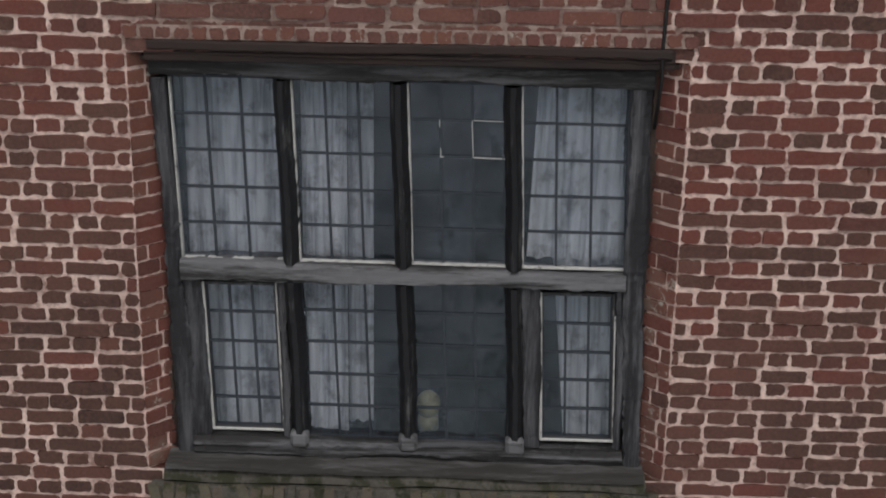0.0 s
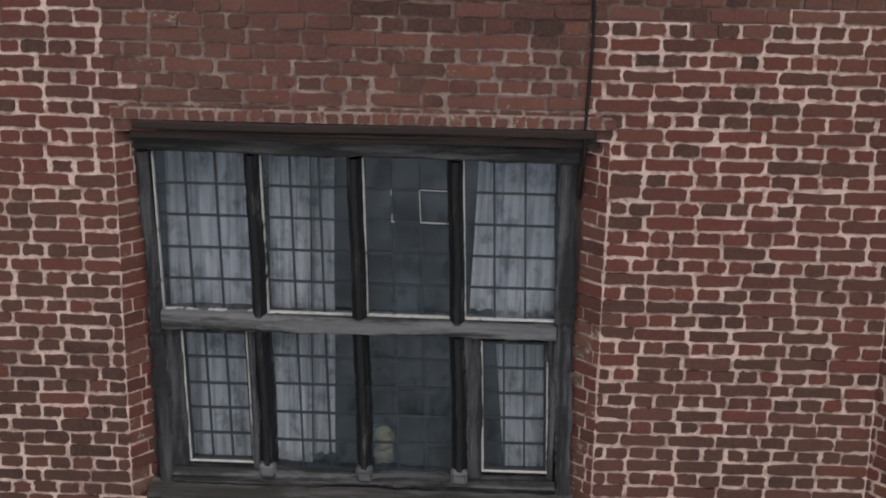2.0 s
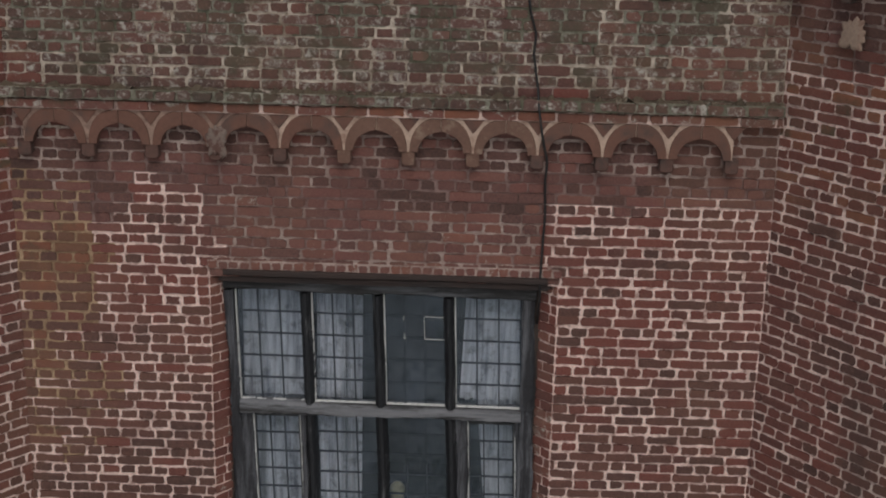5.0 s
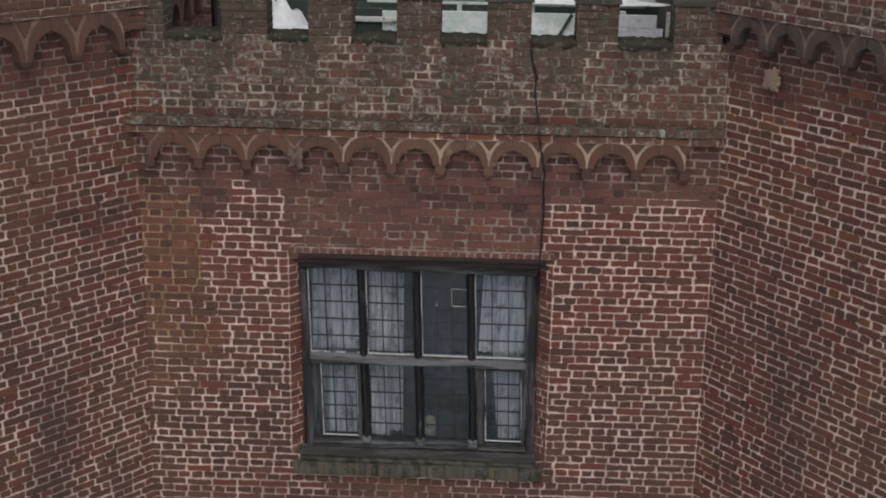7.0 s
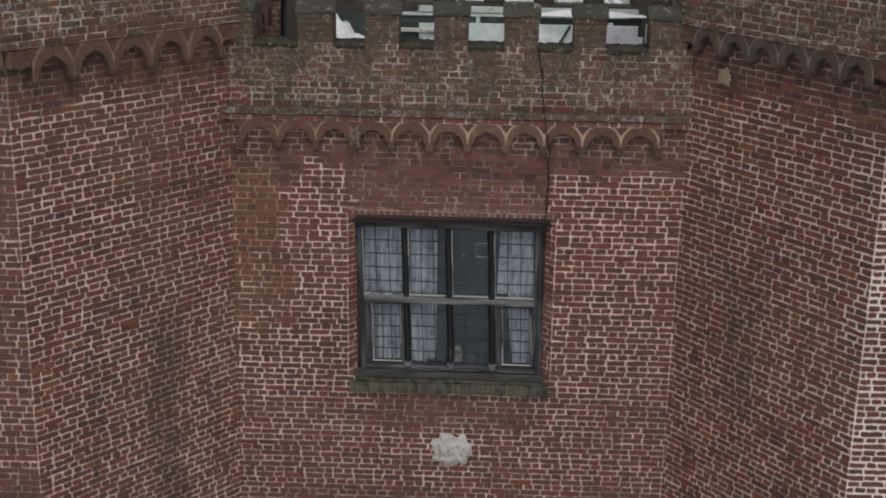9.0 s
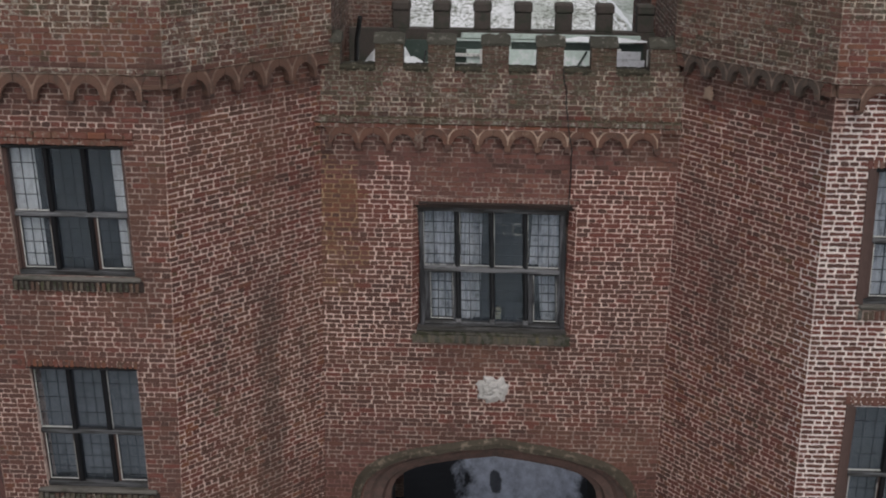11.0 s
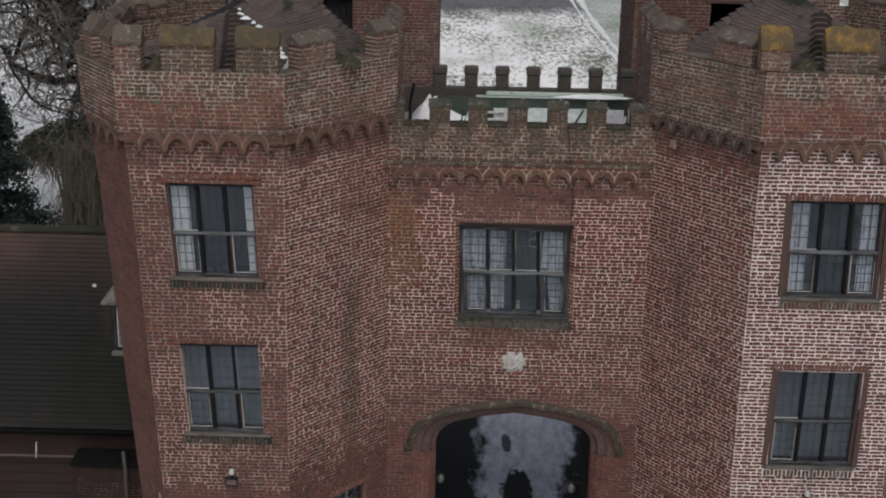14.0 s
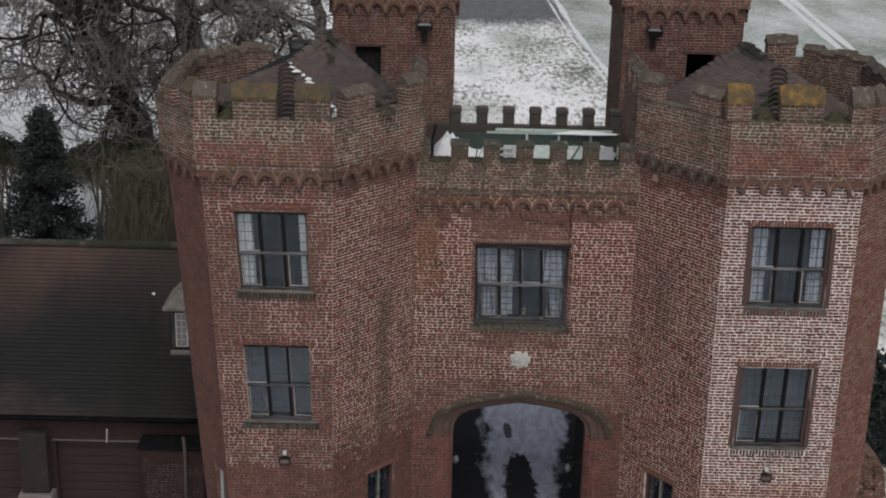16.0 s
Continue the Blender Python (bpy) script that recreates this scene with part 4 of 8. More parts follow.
def build_turret(cx, label, white):
    t = thing("turret", label, "turret", "turrets of the gatehouse", kind="structure")
    pts = octagon(cx)
    w1, w2 = (RIGHT_W1, RIGHT_W2) if white else (LEFT_W1, LEFT_W2)
    foot, top, mh, ch = (9.57, 11.06, 0.34, 0.36) if white else (9.50, 10.84, 0.42, 0.30)
    wide = [(Vector(pts[i]) - Vector(pts[(i + 1) % 8])).length for i in range(8)]
    rise = [0.0] * 8
    bare = 5 if white else 3
    for k in (3, 4, 5):
        rise[k] = 0.3 if white else 0.2
    rise[2 if cx > 0 else 6] = 0.2

    def tsort(i):
        def f(u, z):
            gaps = ((0.36, 0.7), (1.56, 1.93)) if not white else ((0.38, 0.9), (1.76, 2.3))
            if i == 0 and z > top - 0.42 and any(a - 0.1 < u < b + 0.1 for a, b in gaps):
                return M_MOSSBRICK
            if i in (1, 7) and z > top - 0.3 and rng.random() < 0.6:
                return M_MOSSBRICK
            if z > 9.6 and i == (6 if white else 2):
                return M_MOSSBRICK if rng.random() < 0.5 else M_OLD
            if z > 9.97 and white and i == 7:
                return M_OLD if rng.random() < 0.6 else M_MOSSBRICK if rng.random() < 0.6 else M_OLDRED
            if i == 0 and 9.97 < z < 10.5:
                return M_ORANGE if rng.random() < 0.45 else M_RED if rng.random() < 0.7 else M_OLDRED
            if z > 9.97:
                return M_OLD if rng.random() < (0.75 if i in (1, 7) else 0.45) else (M_OLDRED if z > 10.4 else M_ORANGE)
            if not white and i in (6, 7) and z < 9.4:
                return M_PLUM if rng.random() < 0.6 else M_BROWN
            if white and i == 0:
                return M_RED if rng.random() < 0.6 else M_BROWN
            if white and i in (1, 2):
                return M_ORANGE if rng.random() < 0.3 else M_RED if rng.random() < 0.5 else M_RUBBED
            if not white and i in (0, 1) and rng.random() < (4.4 - z) * 0.9:
                return M_BROWN if rng.random() < 0.7 else M_FLARED if rng.random() < 0.5 else M_PLUM
            if not white and i == 0 and z < 9.4 and rng.random() < 0.7:
                return M_BROWN
            edge = u < 0.16 or u > wide[i] - 0.16
            if edge and z < 9.4:
                return M_ORANGE if rng.random() < 0.4 else M_RED
            # behind the turret's arches darker bricks carry soot and the shade of the recess
            if 9.45 < z:
                return M_FLARED if rng.random() < 0.65 else M_PLUM
            if i in (1, 7) and rng.random() < (0.22 if white else 0.10):
                return M_ORANGE
            return M_RED if rng.random() < (0.8 if white and z > 7.6 else 0.6) else M_BROWN
        return f

    def tbed(i):
        def f(u, z):
            if z > 9.97 and white and i == 7:
                return M_MORTAR_DIRTY
            if z > 9.97:
                return M_MORTAR_OLD if i or z > top - 0.4 else M_MORTAR_DARK
            if (cx < 0 and i in (7, 6)) or (cx > 0 and i in (1, 2)):
                return M_MORTAR_MID if white else M_MORTAR_RED
            if white and i == 0:
                return M_MORTAR_NEW if (z > 3.2 and not (u < 0.2 and z > 9.3)) else M_MORTAR
            if white and i == 7 and u > wide[i] - 0.2 and 3 < z < 9.25:
                return M_MORTAR_NEW
            if i == 0 and 3.4 < z < 9.25:
                return M_MORTAR_MID if noise.noise(Vector((u * 0.9, z * 0.9, 4.0))) > 0.0 else M_MORTAR_DARK
            if not white and i == 0 and z < 3.4:
                return M_MORTAR_RED
            if 9.25 < z or i == 0:
                return M_MORTAR_DARK
            if white and i == 7:
                return M_MORTAR_PALE if z > 6.2 else M_MORTAR
            if not white and rng.random() < (4.0 - z) * 1.2:
                return M_MORTAR_RED
            if z < 4.2:
                return M_MORTAR_MID
            if not white and i == 1 and u > 1.3 and z > 8.0:
                return M_MORTAR_MID
            return M_MORTAR_PALE if i == 1 else M_MORTAR
        return f

    loose = []
    for i in range(8):
        a, b = pts[i], pts[(i + 1) % 8]
        holes = ()
        if i == 0:
            holes = tuple(rect_hole(c - a[0] - wd / 2, c - a[0] + wd / 2, z0, z1, 0.0 if white else 0.03) for c, z0, z1, wd in (w1, w2))
        inner = 1 if cx < 0 else 7
        if i == inner:
            c = low_place(cx) if cx < 0 else wide[i] - low_place(cx)
            holes = (rect_hole(c - 0.42, c + 0.42, 1.2, 2.78),)
        if i == 7 and not white:
            holes = (rect_hole(SIDE_LIGHT[0] - 0.27, SIDE_LIGHT[0] + 0.27, SIDE_LIGHT[1], SIDE_LIGHT[2]),)
        low = 0
        f = Face(a, b, low, foot + 0.5, holes)
        mine = []

        def near_wall(face, u, z, brick):
            if 6.2 < z < 8.4 and (u > 1.3 if cx < 0 else u < 1.2):
                mine.append(brick)
                return len(mine) <= 290
            return False

        lay(f, t, tsort(i), near_wall if i == inner else None, phase=i, coarse=i not in (0, inner), joint=0.0150 if white and i == 0 else JOINT, beds=1.75 if white and i == 0 else 1.0)
        bed(f, t, tbed(i))
        loose.append((f, mine[:290]))
    # corbel table, string and parapet
    LOOSE[t.name] = (t, loose, tsort(1 if cx < 0 else 7))
    out = octagon(cx, 0.10)
    warm = corbel_meshes(0.43, 0.35, 0.105, M_CORBEL_OLD, M_WEDGE, M_FORK_DULL, M_BRACKET, 0.10)
    grey_arches = corbel_meshes(0.36, 0.28, 0.105, M_CORBEL_GREY, M_CORBEL_GREY, M_FORK_GREY, M_BRACKET, 0.16, 0.20)
    for i in range(8):
        a, b = Vector((*pts[i], 0)), Vector((*pts[(i + 1) % 8], 0))
        u = (b - a).normalized()
        ang = math.degrees(math.atan2(u.y, u.x))
        w = (b - a).length
        small = white and i == 7
        pitch, rise_z = (0.36, 0.06) if small else (0.43, -0.01)
        num = int((w - 0.1) / pitch)
        off = (w - num * pitch) / 2
        for k in range(num):
            p = a + u * (off + pitch * (k + 0.5))
            add_corbel(t, grey_arches if small else warm, pose(p.x, p.y, foot + rise_z, 0, 0, ang), pitch, k == num - 1)
        for k in (off / 2, w - off / 2):
            p = a + u * k
            for z0, mm in ((0.17, M_CORBEL_OLD), (0.227, M_BROWN), (0.284, M_OLDRED)):
                ob = part("corbel_end", box(-off / 2 + 0.004, off / 2 - 0.004, -0.095, 0, z0, z0 + 0.048, 0.004), mm, t)
                ob.matrix_basis = pose(p.x, p.y, foot, 0, 0, ang)
            ob = part("corbel_joint", box(-off / 2, off / 2, -0.086, 0, 0.175, 0.335, 0), M_FORK_DULL, t)
            ob.matrix_basis = pose(p.x, p.y, foot, 0, 0, ang)
        if i == bare:
            continue
        gone = (rect_hole(-1, 1.15, 10.75, 13),) if i == 4 and not white else ()
        pf = Face(out[i], out[(i + 1) % 8], foot + 0.36, top + rise[i], gone)
        lay(pf, t, tsort(i), phase=i, coarse=i in (3, 4, 5))
        bed(pf, t, tbed(i))
    ins = octagon(cx, -0.26)
    for i in range(8):
        if i == bare:
            continue
        long = (Vector(ins[i]) - Vector(ins[(i + 1) % 8])).length
        gone = (rect_hole(long - 1.08, long + 1, 10.75, 13),) if i == 4 and not white else ()
        pf = Face(ins[(i + 1) % 8], ins[i], 10.1, top + rise[i], gone)
        lay(pf, t, lambda u, z: M_OLD, coarse=True)
        bed(pf, t, lambda u, z: M_MORTAR_OLD)
    bm = bmesh.new()
    rows = [[bm.verts.new((*p, z)) for p in o] for o, z in ((octagon(cx), foot + 0.335), (octagon(cx, 0.1), foot + 0.34), (octagon(cx, 0.112), foot + 0.35), (octagon(cx, 0.112), foot + 0.368), (octagon(cx, 0.09), foot + 0.38))]
    for r0, r1 in zip(rows, rows[1:]):
        for k in range(8):
            bm.faces.new((r0[k], r0[(k + 1) % 8], r1[(k + 1) % 8], r1[k]))
    part("string_course", bm, M_WEDGE, t, "weathered moulded string course")
    proud = octagon(cx, 0.118)
    for i in (6, 7, 0, 1, 2):
        sf = Face(proud[i], proud[(i + 1) % 8], foot + 0.335, foot + 0.402)
        lay(sf, t, lambda u, z: M_OLD if rng.random() < 0.4 else M_CRUST if rng.random() < 0.5 else M_BROWN, phase=i, rough=1.5)
        bed(sf, t, lambda u, z: M_MORTAR_OLD)
    bm = bmesh.new()
    oo, ii = octagon(cx, 0.09), octagon(cx, -0.25)
    for k in range(8):
        if k == bare:
            continue
        j = (k + 1) % 8
        z = top - 0.007 + rise[k]
        start = [oo[k], ii[k]]
        if k == 4 and not white:
            start = [tuple(Vector(p).lerp(Vector(q), 0.62)) for p, q in ((oo[k], oo[j]), (ii[k], ii[j]))]
        quad = [bm.verts.new((*p, z)) for p in (start[0], oo[j], ii[j], start[1])]
        bm.faces.new(quad)
        for e in (0, 1):
            if rise[k]:
                a, b = (quad[0], quad[3]) if e == 0 else (quad[1], quad[2])
                bm.faces.new((a, b, bm.verts.new(b.co - Vector((0, 0, rise[k]))), bm.verts.new(a.co - Vector((0, 0, rise[k])))))
    part("parapet_top", bm, M_CAP, t, "mossy parapet top")
    mers = [merlon_mesh(0.84, mh, 0.31, (M_OLD if s else M_MOSSBRICK, M_MORTAR_OLD, (M_LICHEN if white else M_LICHEN2) if s < 1 else (M_LICHEN2 if s < 2 else M_CAP)), ch, s + 10) for s in range(3)]
    side = [merlon_mesh(0.44, mh, 0.31, (M_OLD, M_MORTAR_OLD, M_CAP if s else (M_LICHEN if white else M_LICHEN2)), ch, s + 20) for s in range(2)]
    plainm = merlon_mesh(0.80, mh, 0.31, (M_OLD, M_MORTAR_OLD, M_CAP), 0.17, 31)
    low_run = [merlon_mesh(0.44, mh * 0.45 + 0.06 * q, 0.31, (M_OLD, M_MORTAR_OLD, M_CAP), 0.16, 41 + q) for q in range(2)]
    plain_side = merlon_mesh(0.44, mh, 0.31, (M_OLD, M_MORTAR_OLD, M_CAP), 0.22, 32)
    for i in range(8):
        a, b = Vector((*out[i], 0)), Vector((*out[(i + 1) % 8], 0))
        u = (b - a).normalized()
        w = (b - a).length
        n = Vector((u.y, -u.x, 0))
        ang = math.degrees(math.atan2(u.y, u.x))
        inner = 1 if cx < 0 else 7
        ends = [0.24, w - 0.24]
        if i == bare:
            continue
        if i == inner:
            big = 0.76 if cx < 0 else w - 0.76
            spots = [(big, plainm), (ends[1] - 0.06 if cx < 0 else ends[0] + 0.06, plain_side)]
        elif (not white and i in (4, 5, 6)) or (white and i in (2, 3)):
            # a run of caps one against the other, worn and uneven
            first, last = (1.35 if i == 4 and not white else 0.22), w - (0.42 if white and i == 3 else 0.2)
            count = max(1, round((last - first) / 0.43) + 1)
            spots = [(first + (last - first) * k / max(1, count - 1), low_run[k % 2]) for k in range(count)]
        elif white and i == 4:
            spots = [(0.56, plain_side, 1.55)]
        elif i in (2, 3, 4, 5, 6):
            spots = [(ends[0] + 0.05, plain_side), (ends[1] - 0.05, plain_side)] + [(w / 2, plain_side)] * (w > 2.1)
        elif i == 0:
            spots = [(0.12, side[0], 1.1), (1.33, mers[0], 1.0), (2.5, side[1], 0.9)] if white else [(0.17, side[1], 1.0), (1.13, mers[0], 1.02), (2.26, mers[0], 0.82)]
        elif w < 1.95:
            spots = [(w * 0.2, side[1]), (w * 0.72, side[0])]
        else:
            spots = [(w / 2, mers[0]), (ends[0], side[0]), (ends[1], side[1])]
        for c, ms, *wider in spots:
            p = a + u * c - n * 0.31
            add_merlon(t, ms, pose(p.x, p.y, top + rise[i], 0, 0, ang) @ Matrix.Diagonal((wider[0] if wider else 1, 1, 1, 1)))
    if not white:
        for ob in t.children:
            if ob.matrix_basis == Matrix.Identity(4):
                for v in ob.data.vertices:
                    v.co.x = leaning(v.co.x, v.co.z)
    return t


turret_left = build_turret(-5.05, "octagonal red brick turret with battlements, dark joints", False)
turret_right = build_turret(5.05, "octagonal red brick turret with battlements, freshly pointed front", True)


# ---- windows ----
def wavy(w, h, folds, amp, seed, lean=0.0):
    """A hanging cloth with folds: local x across, z up."""
    r = np.random.default_rng(seed)
    n = max(8, int(folds * 8))
    xs = np.linspace(0, w, n)
    ph = r.uniform(0, 6)
    vs, fs = [], []
    for j in range(7):
        t = j / 6
        for i, x in enumerate(xs):
            y = amp * math.sin(x / w * folds * math.tau + ph + 0.6 * math.sin(x * 23)) * (1 - 0.3 * t)
            vs.append((x + lean * (1 - t), y, h * t))
    for j in range(6):
        for i in range(n - 1):
            b = j * n + i
            fs.append((b, b + 1, b + n + 1, b + n))
    return mesh_of("curtain", vs, fs, M_CURTAIN, smooth=True)


M_IRON = plain("dark_iron_casement", (0.05, 0.052, 0.056), 0.5, 14.0, 0.6, 0.2, bump=0.4, spots=(16.0, (0.2, 0.2, 0.2), 0.58, 0.68))


def light(parent, x0, x1, z0, z1, cols, rows, casement, seed, ins=0.0, glass=None, came=0.005):
    """One light of a window: leaded panes, and round an opening one its painted iron casement."""
    r = np.random.default_rng(seed)
    gx0, gx1, gz0, gz1 = x0 + ins, x1 - ins, z0 + ins, z1 - ins
    pw, ph = (gx1 - gx0) / cols, (gz1 - gz0) / rows
    bm = bmesh.new()
    for i in range(cols + 1):
        x = gx0 + i * pw
        boxed(bm, x - came, x + came, 0.122, 0.138, gz0, gz1)
    for j in range(rows + 1):
        z = gz0 + j * ph + r.normal(0, 0.0015)
        boxed(bm, gx0, gx1, 0.1235, 0.1365, z - came, z + came)
    leading = part("leaded_light", bm, M_LEAD, parent, "grey lead cames round small panes")
    me = mesh_of("pane", [(-pw / 2, 0, -ph / 2), (pw / 2, 0, -ph / 2), (pw / 2, 0, ph / 2), (-pw / 2, 0, ph / 2)], [(0, 1, 2, 3)], glass or M_GLASS)
    for i in range(cols):
        for j in range(rows):
            ob = part("pane", me, None, leading)
            ob.visible_shadow = False
            ob.matrix_basis = pose(gx0 + (i + 0.5) * pw, 0.13, gz0 + (j + 0.5) * ph, r.normal(0, 0.8), 0, r.normal(0, 0.8))
    if casement:
        f = casement
        bm = bmesh.new()
        boxed(bm, x0, x0 + f, 0.10, 0.15, z0, z1, 0.003)
        boxed(bm, x1 - f, x1, 0.10, 0.15, z0, z1, 0.003)
        boxed(bm, x0 + f, x1 - f, 0.102, 0.148, z0, z0 + f, 0.003)
        boxed(bm, x0 + f, x1 - f, 0.102, 0.148, z1 - f, z1, 0.003)
        frame_ = part("casement", bm, M_IRON, parent, "dark iron casement")
        for a in ((x0 - 0.001, x0 + f * 0.8, 0.097, 0.12, z0, z1), (x0, x1, 0.0965, 0.12, z0 - 0.001, z0 + f * 0.75), (x1 - f * 0.45, x1 + 0.001, 0.098, 0.12, z0, z1 - 0.1 * (seed % 2))):
            part("paint", box(*a, 0.002), M_WHITE, frame_, "worn white paint")


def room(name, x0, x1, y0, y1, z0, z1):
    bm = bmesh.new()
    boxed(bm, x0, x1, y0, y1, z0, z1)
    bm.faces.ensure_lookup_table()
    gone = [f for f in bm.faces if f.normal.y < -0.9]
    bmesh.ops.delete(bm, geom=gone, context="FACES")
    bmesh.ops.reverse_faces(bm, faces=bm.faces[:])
    tagged(part(name, bm, M_ROOMDIM, None), "plain dim room behind the window", "room", kind="structure")


M_MOSSTILE = plain("yellow_mossed_tile", (0.13, 0.115, 0.085), 0.45, 14.0, 0.95, bump=1.0, spots=(10.0, (0.14, 0.115, 0.035), 0.58, 0.70))
M_SILLBOARD = plain("weathered_sill_board", (0.125, 0.123, 0.125), 0.4, 12.0, 0.8, bump=0.9, stretch=(0.15, 1, 1), spots=(9.0, (0.034, 0.032, 0.029), 0.40, 0.54))
M_SILL = plain("dark_mossy_sill", (0.115, 0.106, 0.092), 0.3, 16.0, 0.95, bump=1.0, spots=(11.0, (0.035, 0.036, 0.02), 0.46, 0.56))


M_FILLER = plain("stained_filler", (0.062, 0.044, 0.036), 0.5, 12.0, 0.9, bump=0.8, stretch=(1, 1, 0.15), spots=(9.0, (0.02, 0.017, 0.016), 0.48, 0.6))


def worn_beam(x0, x1, y0, y1, z0, z1, axis, seed, wear=0.0028):
    """A squared timber whose arrises have decayed unevenly along it; axis: x or z."""
    r = np.random.default_rng(seed)
    bm = bmesh.new()
    a0, a1 = (x0, x1) if axis == "x" else (z0, z1)
    c0, c1 = (z0, z1) if axis == "x" else (x0, x1)
    n = max(4, int((a1 - a0) / 0.022))
    walk_ = np.cumsum(r.normal(0, wear * 0.5, (n + 1, 8)), axis=0)
    walk_ -= walk_.mean(axis=0)
    rows = []
    for i in range(n + 1):
        a = a0 + (a1 - a0) * i / n
        j = np.clip(walk_[i] + r.normal(0, wear * 0.55, 8), -0.009, 0.009)
        k = 0.006 + abs(j[4]) * 1.2
        ring = ((c0 + j[0], y1), (c0 + j[1], y0 + k), (c0 + k + j[2], y0 + j[3] * 0.6), ((c0 + c1) / 2, y0 + j[5] * 0.6), (c1 - k + j[6], y0 + j[3] * 0.6), (c1 + j[7], y0 + k), (c1 + j[0], y1))
        rows.append([bm.verts.new((a, y, c) if axis == "x" else (c, y, a)) for c, y in ring])
    for p, q in zip(rows, rows[1:]):
        for k in range(7):
            bm.faces.new((p[k], p[(k + 1) % 7], q[(k + 1) % 7], q[k]))
    bm.faces.new(rows[0])
    bm.faces.new(rows[-1][::-1])
    bmesh.ops.recalc_face_normals(bm, faces=bm.faces[:])
    return bm


def central_window():
    w = thing("window_1", "weathered grey timber window, four lights over four, leaded", "window", kind="structure")
    top, bot = 7.76, 6.03
    part("frame_head", worn_beam(-1.0, 1.0, 0.055, 0.2, 7.672, top, "x", 1), M_TIMBER_X, w, "dark weathered oak head")
    part("frame_jamb", worn_beam(-1.0, -0.935, 0.06, 0.2, bot, 7.665, "z", 2, 0.004), M_TIMBER, w, "dark weathered oak jamb")
    part("frame_jamb", worn_beam(0.905, 0.985, 0.06, 0.2, bot, 7.665, "z", 3, 0.004), M_TIMBER, w, "dark weathered oak jamb")
    part("frame_foot", worn_beam(-0.935, 0.905, 0.05, 0.2, bot, 6.10, "x", 4, 0.004), M_TIMBER_X, w, "dark weathered oak foot")
    part("transom", worn_beam(-0.935, 0.905, 0.045, 0.19, 6.825, 6.90, "x", 5, 0.003), M_TIMBER_H, w, "pale weathered oak transom")
    mull = (-0.478, -0.012, 0.445)
    # strips of old oak that fill the crooked gaps beside the frame
    for x0, x1 in ((-1.06, -0.985), (0.955, 1.06)):
        part("filler", worn_beam(x0, x1, 0.105, 0.2, 5.98, 7.762, "z", 26, 0.005), M_FILLER, w, "dark brown filler strip")
    for x in mull:
        bm = bmesh.new()
        for z0, z1 in ((6.10, 6.825), (6.90, 7.665)):
            vs = [(-0.036, 0.105), (-0.028, 0.075), (-0.011, 0.04), (0.011, 0.04), (0.028, 0.075), (0.036, 0.105), (0.036, 0.19), (-0.036, 0.19)]
            rings = []
            for z in np.linspace(z0, z1, 26):
                e, f = rng.normal(0, 0.0012, 8), rng.normal(0, 0.0012)
                rings.append([bm.verts.new((x + p + e[k] + f, y + e[-k - 1], z)) for k, (p, y) in enumerate(vs)])
            for lo, hi in zip(rings, rings[1:]):
                for i in range(8):
                    bm.faces.new((lo[i], lo[(i + 1) % 8], hi[(i + 1) % 8], hi[i]))
        part("mullion", bm, M_DARKWOOD, w, "dark moulded oak mullion")
        part("mullion_foot", box(x - 0.04, x + 0.04, 0.035, 0.1, 6.07, 6.15, 0.015), M_TIMBER_H, w)
    edges = [-0.935] + [m for x in mull for m in (x - 0.033, x + 0.033)] + [0.905]
    for i in range(4):
        x0, x1 = edges[2 * i], edges[2 * i + 1]
        light(w, x0, x1, 6.90, 7.665, 3, 5, 0.0, 40 + i)
        if i in (0, 3):
            part("sub_frame", worn_beam(x0, x0 + 0.075, 0.075, 0.16, 6.1, 6.825, "z", 6 + i), M_TIMBER, w)
            part("sub_frame", worn_beam(x1 - 0.035, x1, 0.075, 0.16, 6.1, 6.825, "z", 16 + i), M_TIMBER, w)
            light(w, x0 + 0.075, x1 - 0.035, 6.125, 6.80, 3, 5, 0.014, 50 + i, 0.013)
        else:
            light(w, x0, x1, 6.10, 6.825, 3, 5, 0.0, 50 + i)
    # putty and worn paint along the edges of the upper lights
    for i in range(4):
        x0, x1 = edges[2 * i], edges[2 * i + 1]
        part("putty", box(x0, x0 + 0.008, 0.098, 0.13, 6.9, 7.66, 0.002), M_WHITE, w)
        part("putty", box(x0 + 0.008, x1, 0.098, 0.13, 6.9, 6.907, 0.002), M_WHITE, w)
    gx, gz = edges[4], 6.90
    pw, ph = (edges[5] - edges[4]) / 3, 0.765 / 5
    # thin white lines round one pane: putty, with glints of the cames painted in
    za, zb = gz + 3 * ph, gz + 4 * ph
    bits = [(gx + 2 * pw - 0.0016, gx + 2 * pw + 0.0016, za, zb), (gx + 2.0 * pw, gx + 2.9 * pw, za - 0.0016, za + 0.0016), (gx + 2.05 * pw, gx + 3 * pw, zb - 0.001, zb + 0.001)]
    for c in (1, 3):
        bits += [(gx + c * pw - 0.0016, gx + c * pw + 0.0016, za, za + 0.035), (gx + c * pw - 0.0016, gx + c * pw + 0.0016, zb - 0.03, zb), (gx + c * pw - 0.006, gx + c * pw + 0.012, za - 0.002, za + 0.002)]
    for x0, x1, z0, z1 in bits:
        part("putty", box(x0, x1, 0.109, 0.121, z0, z1, 0.0008), M_WHITE, w)
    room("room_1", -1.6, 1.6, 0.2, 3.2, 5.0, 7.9)
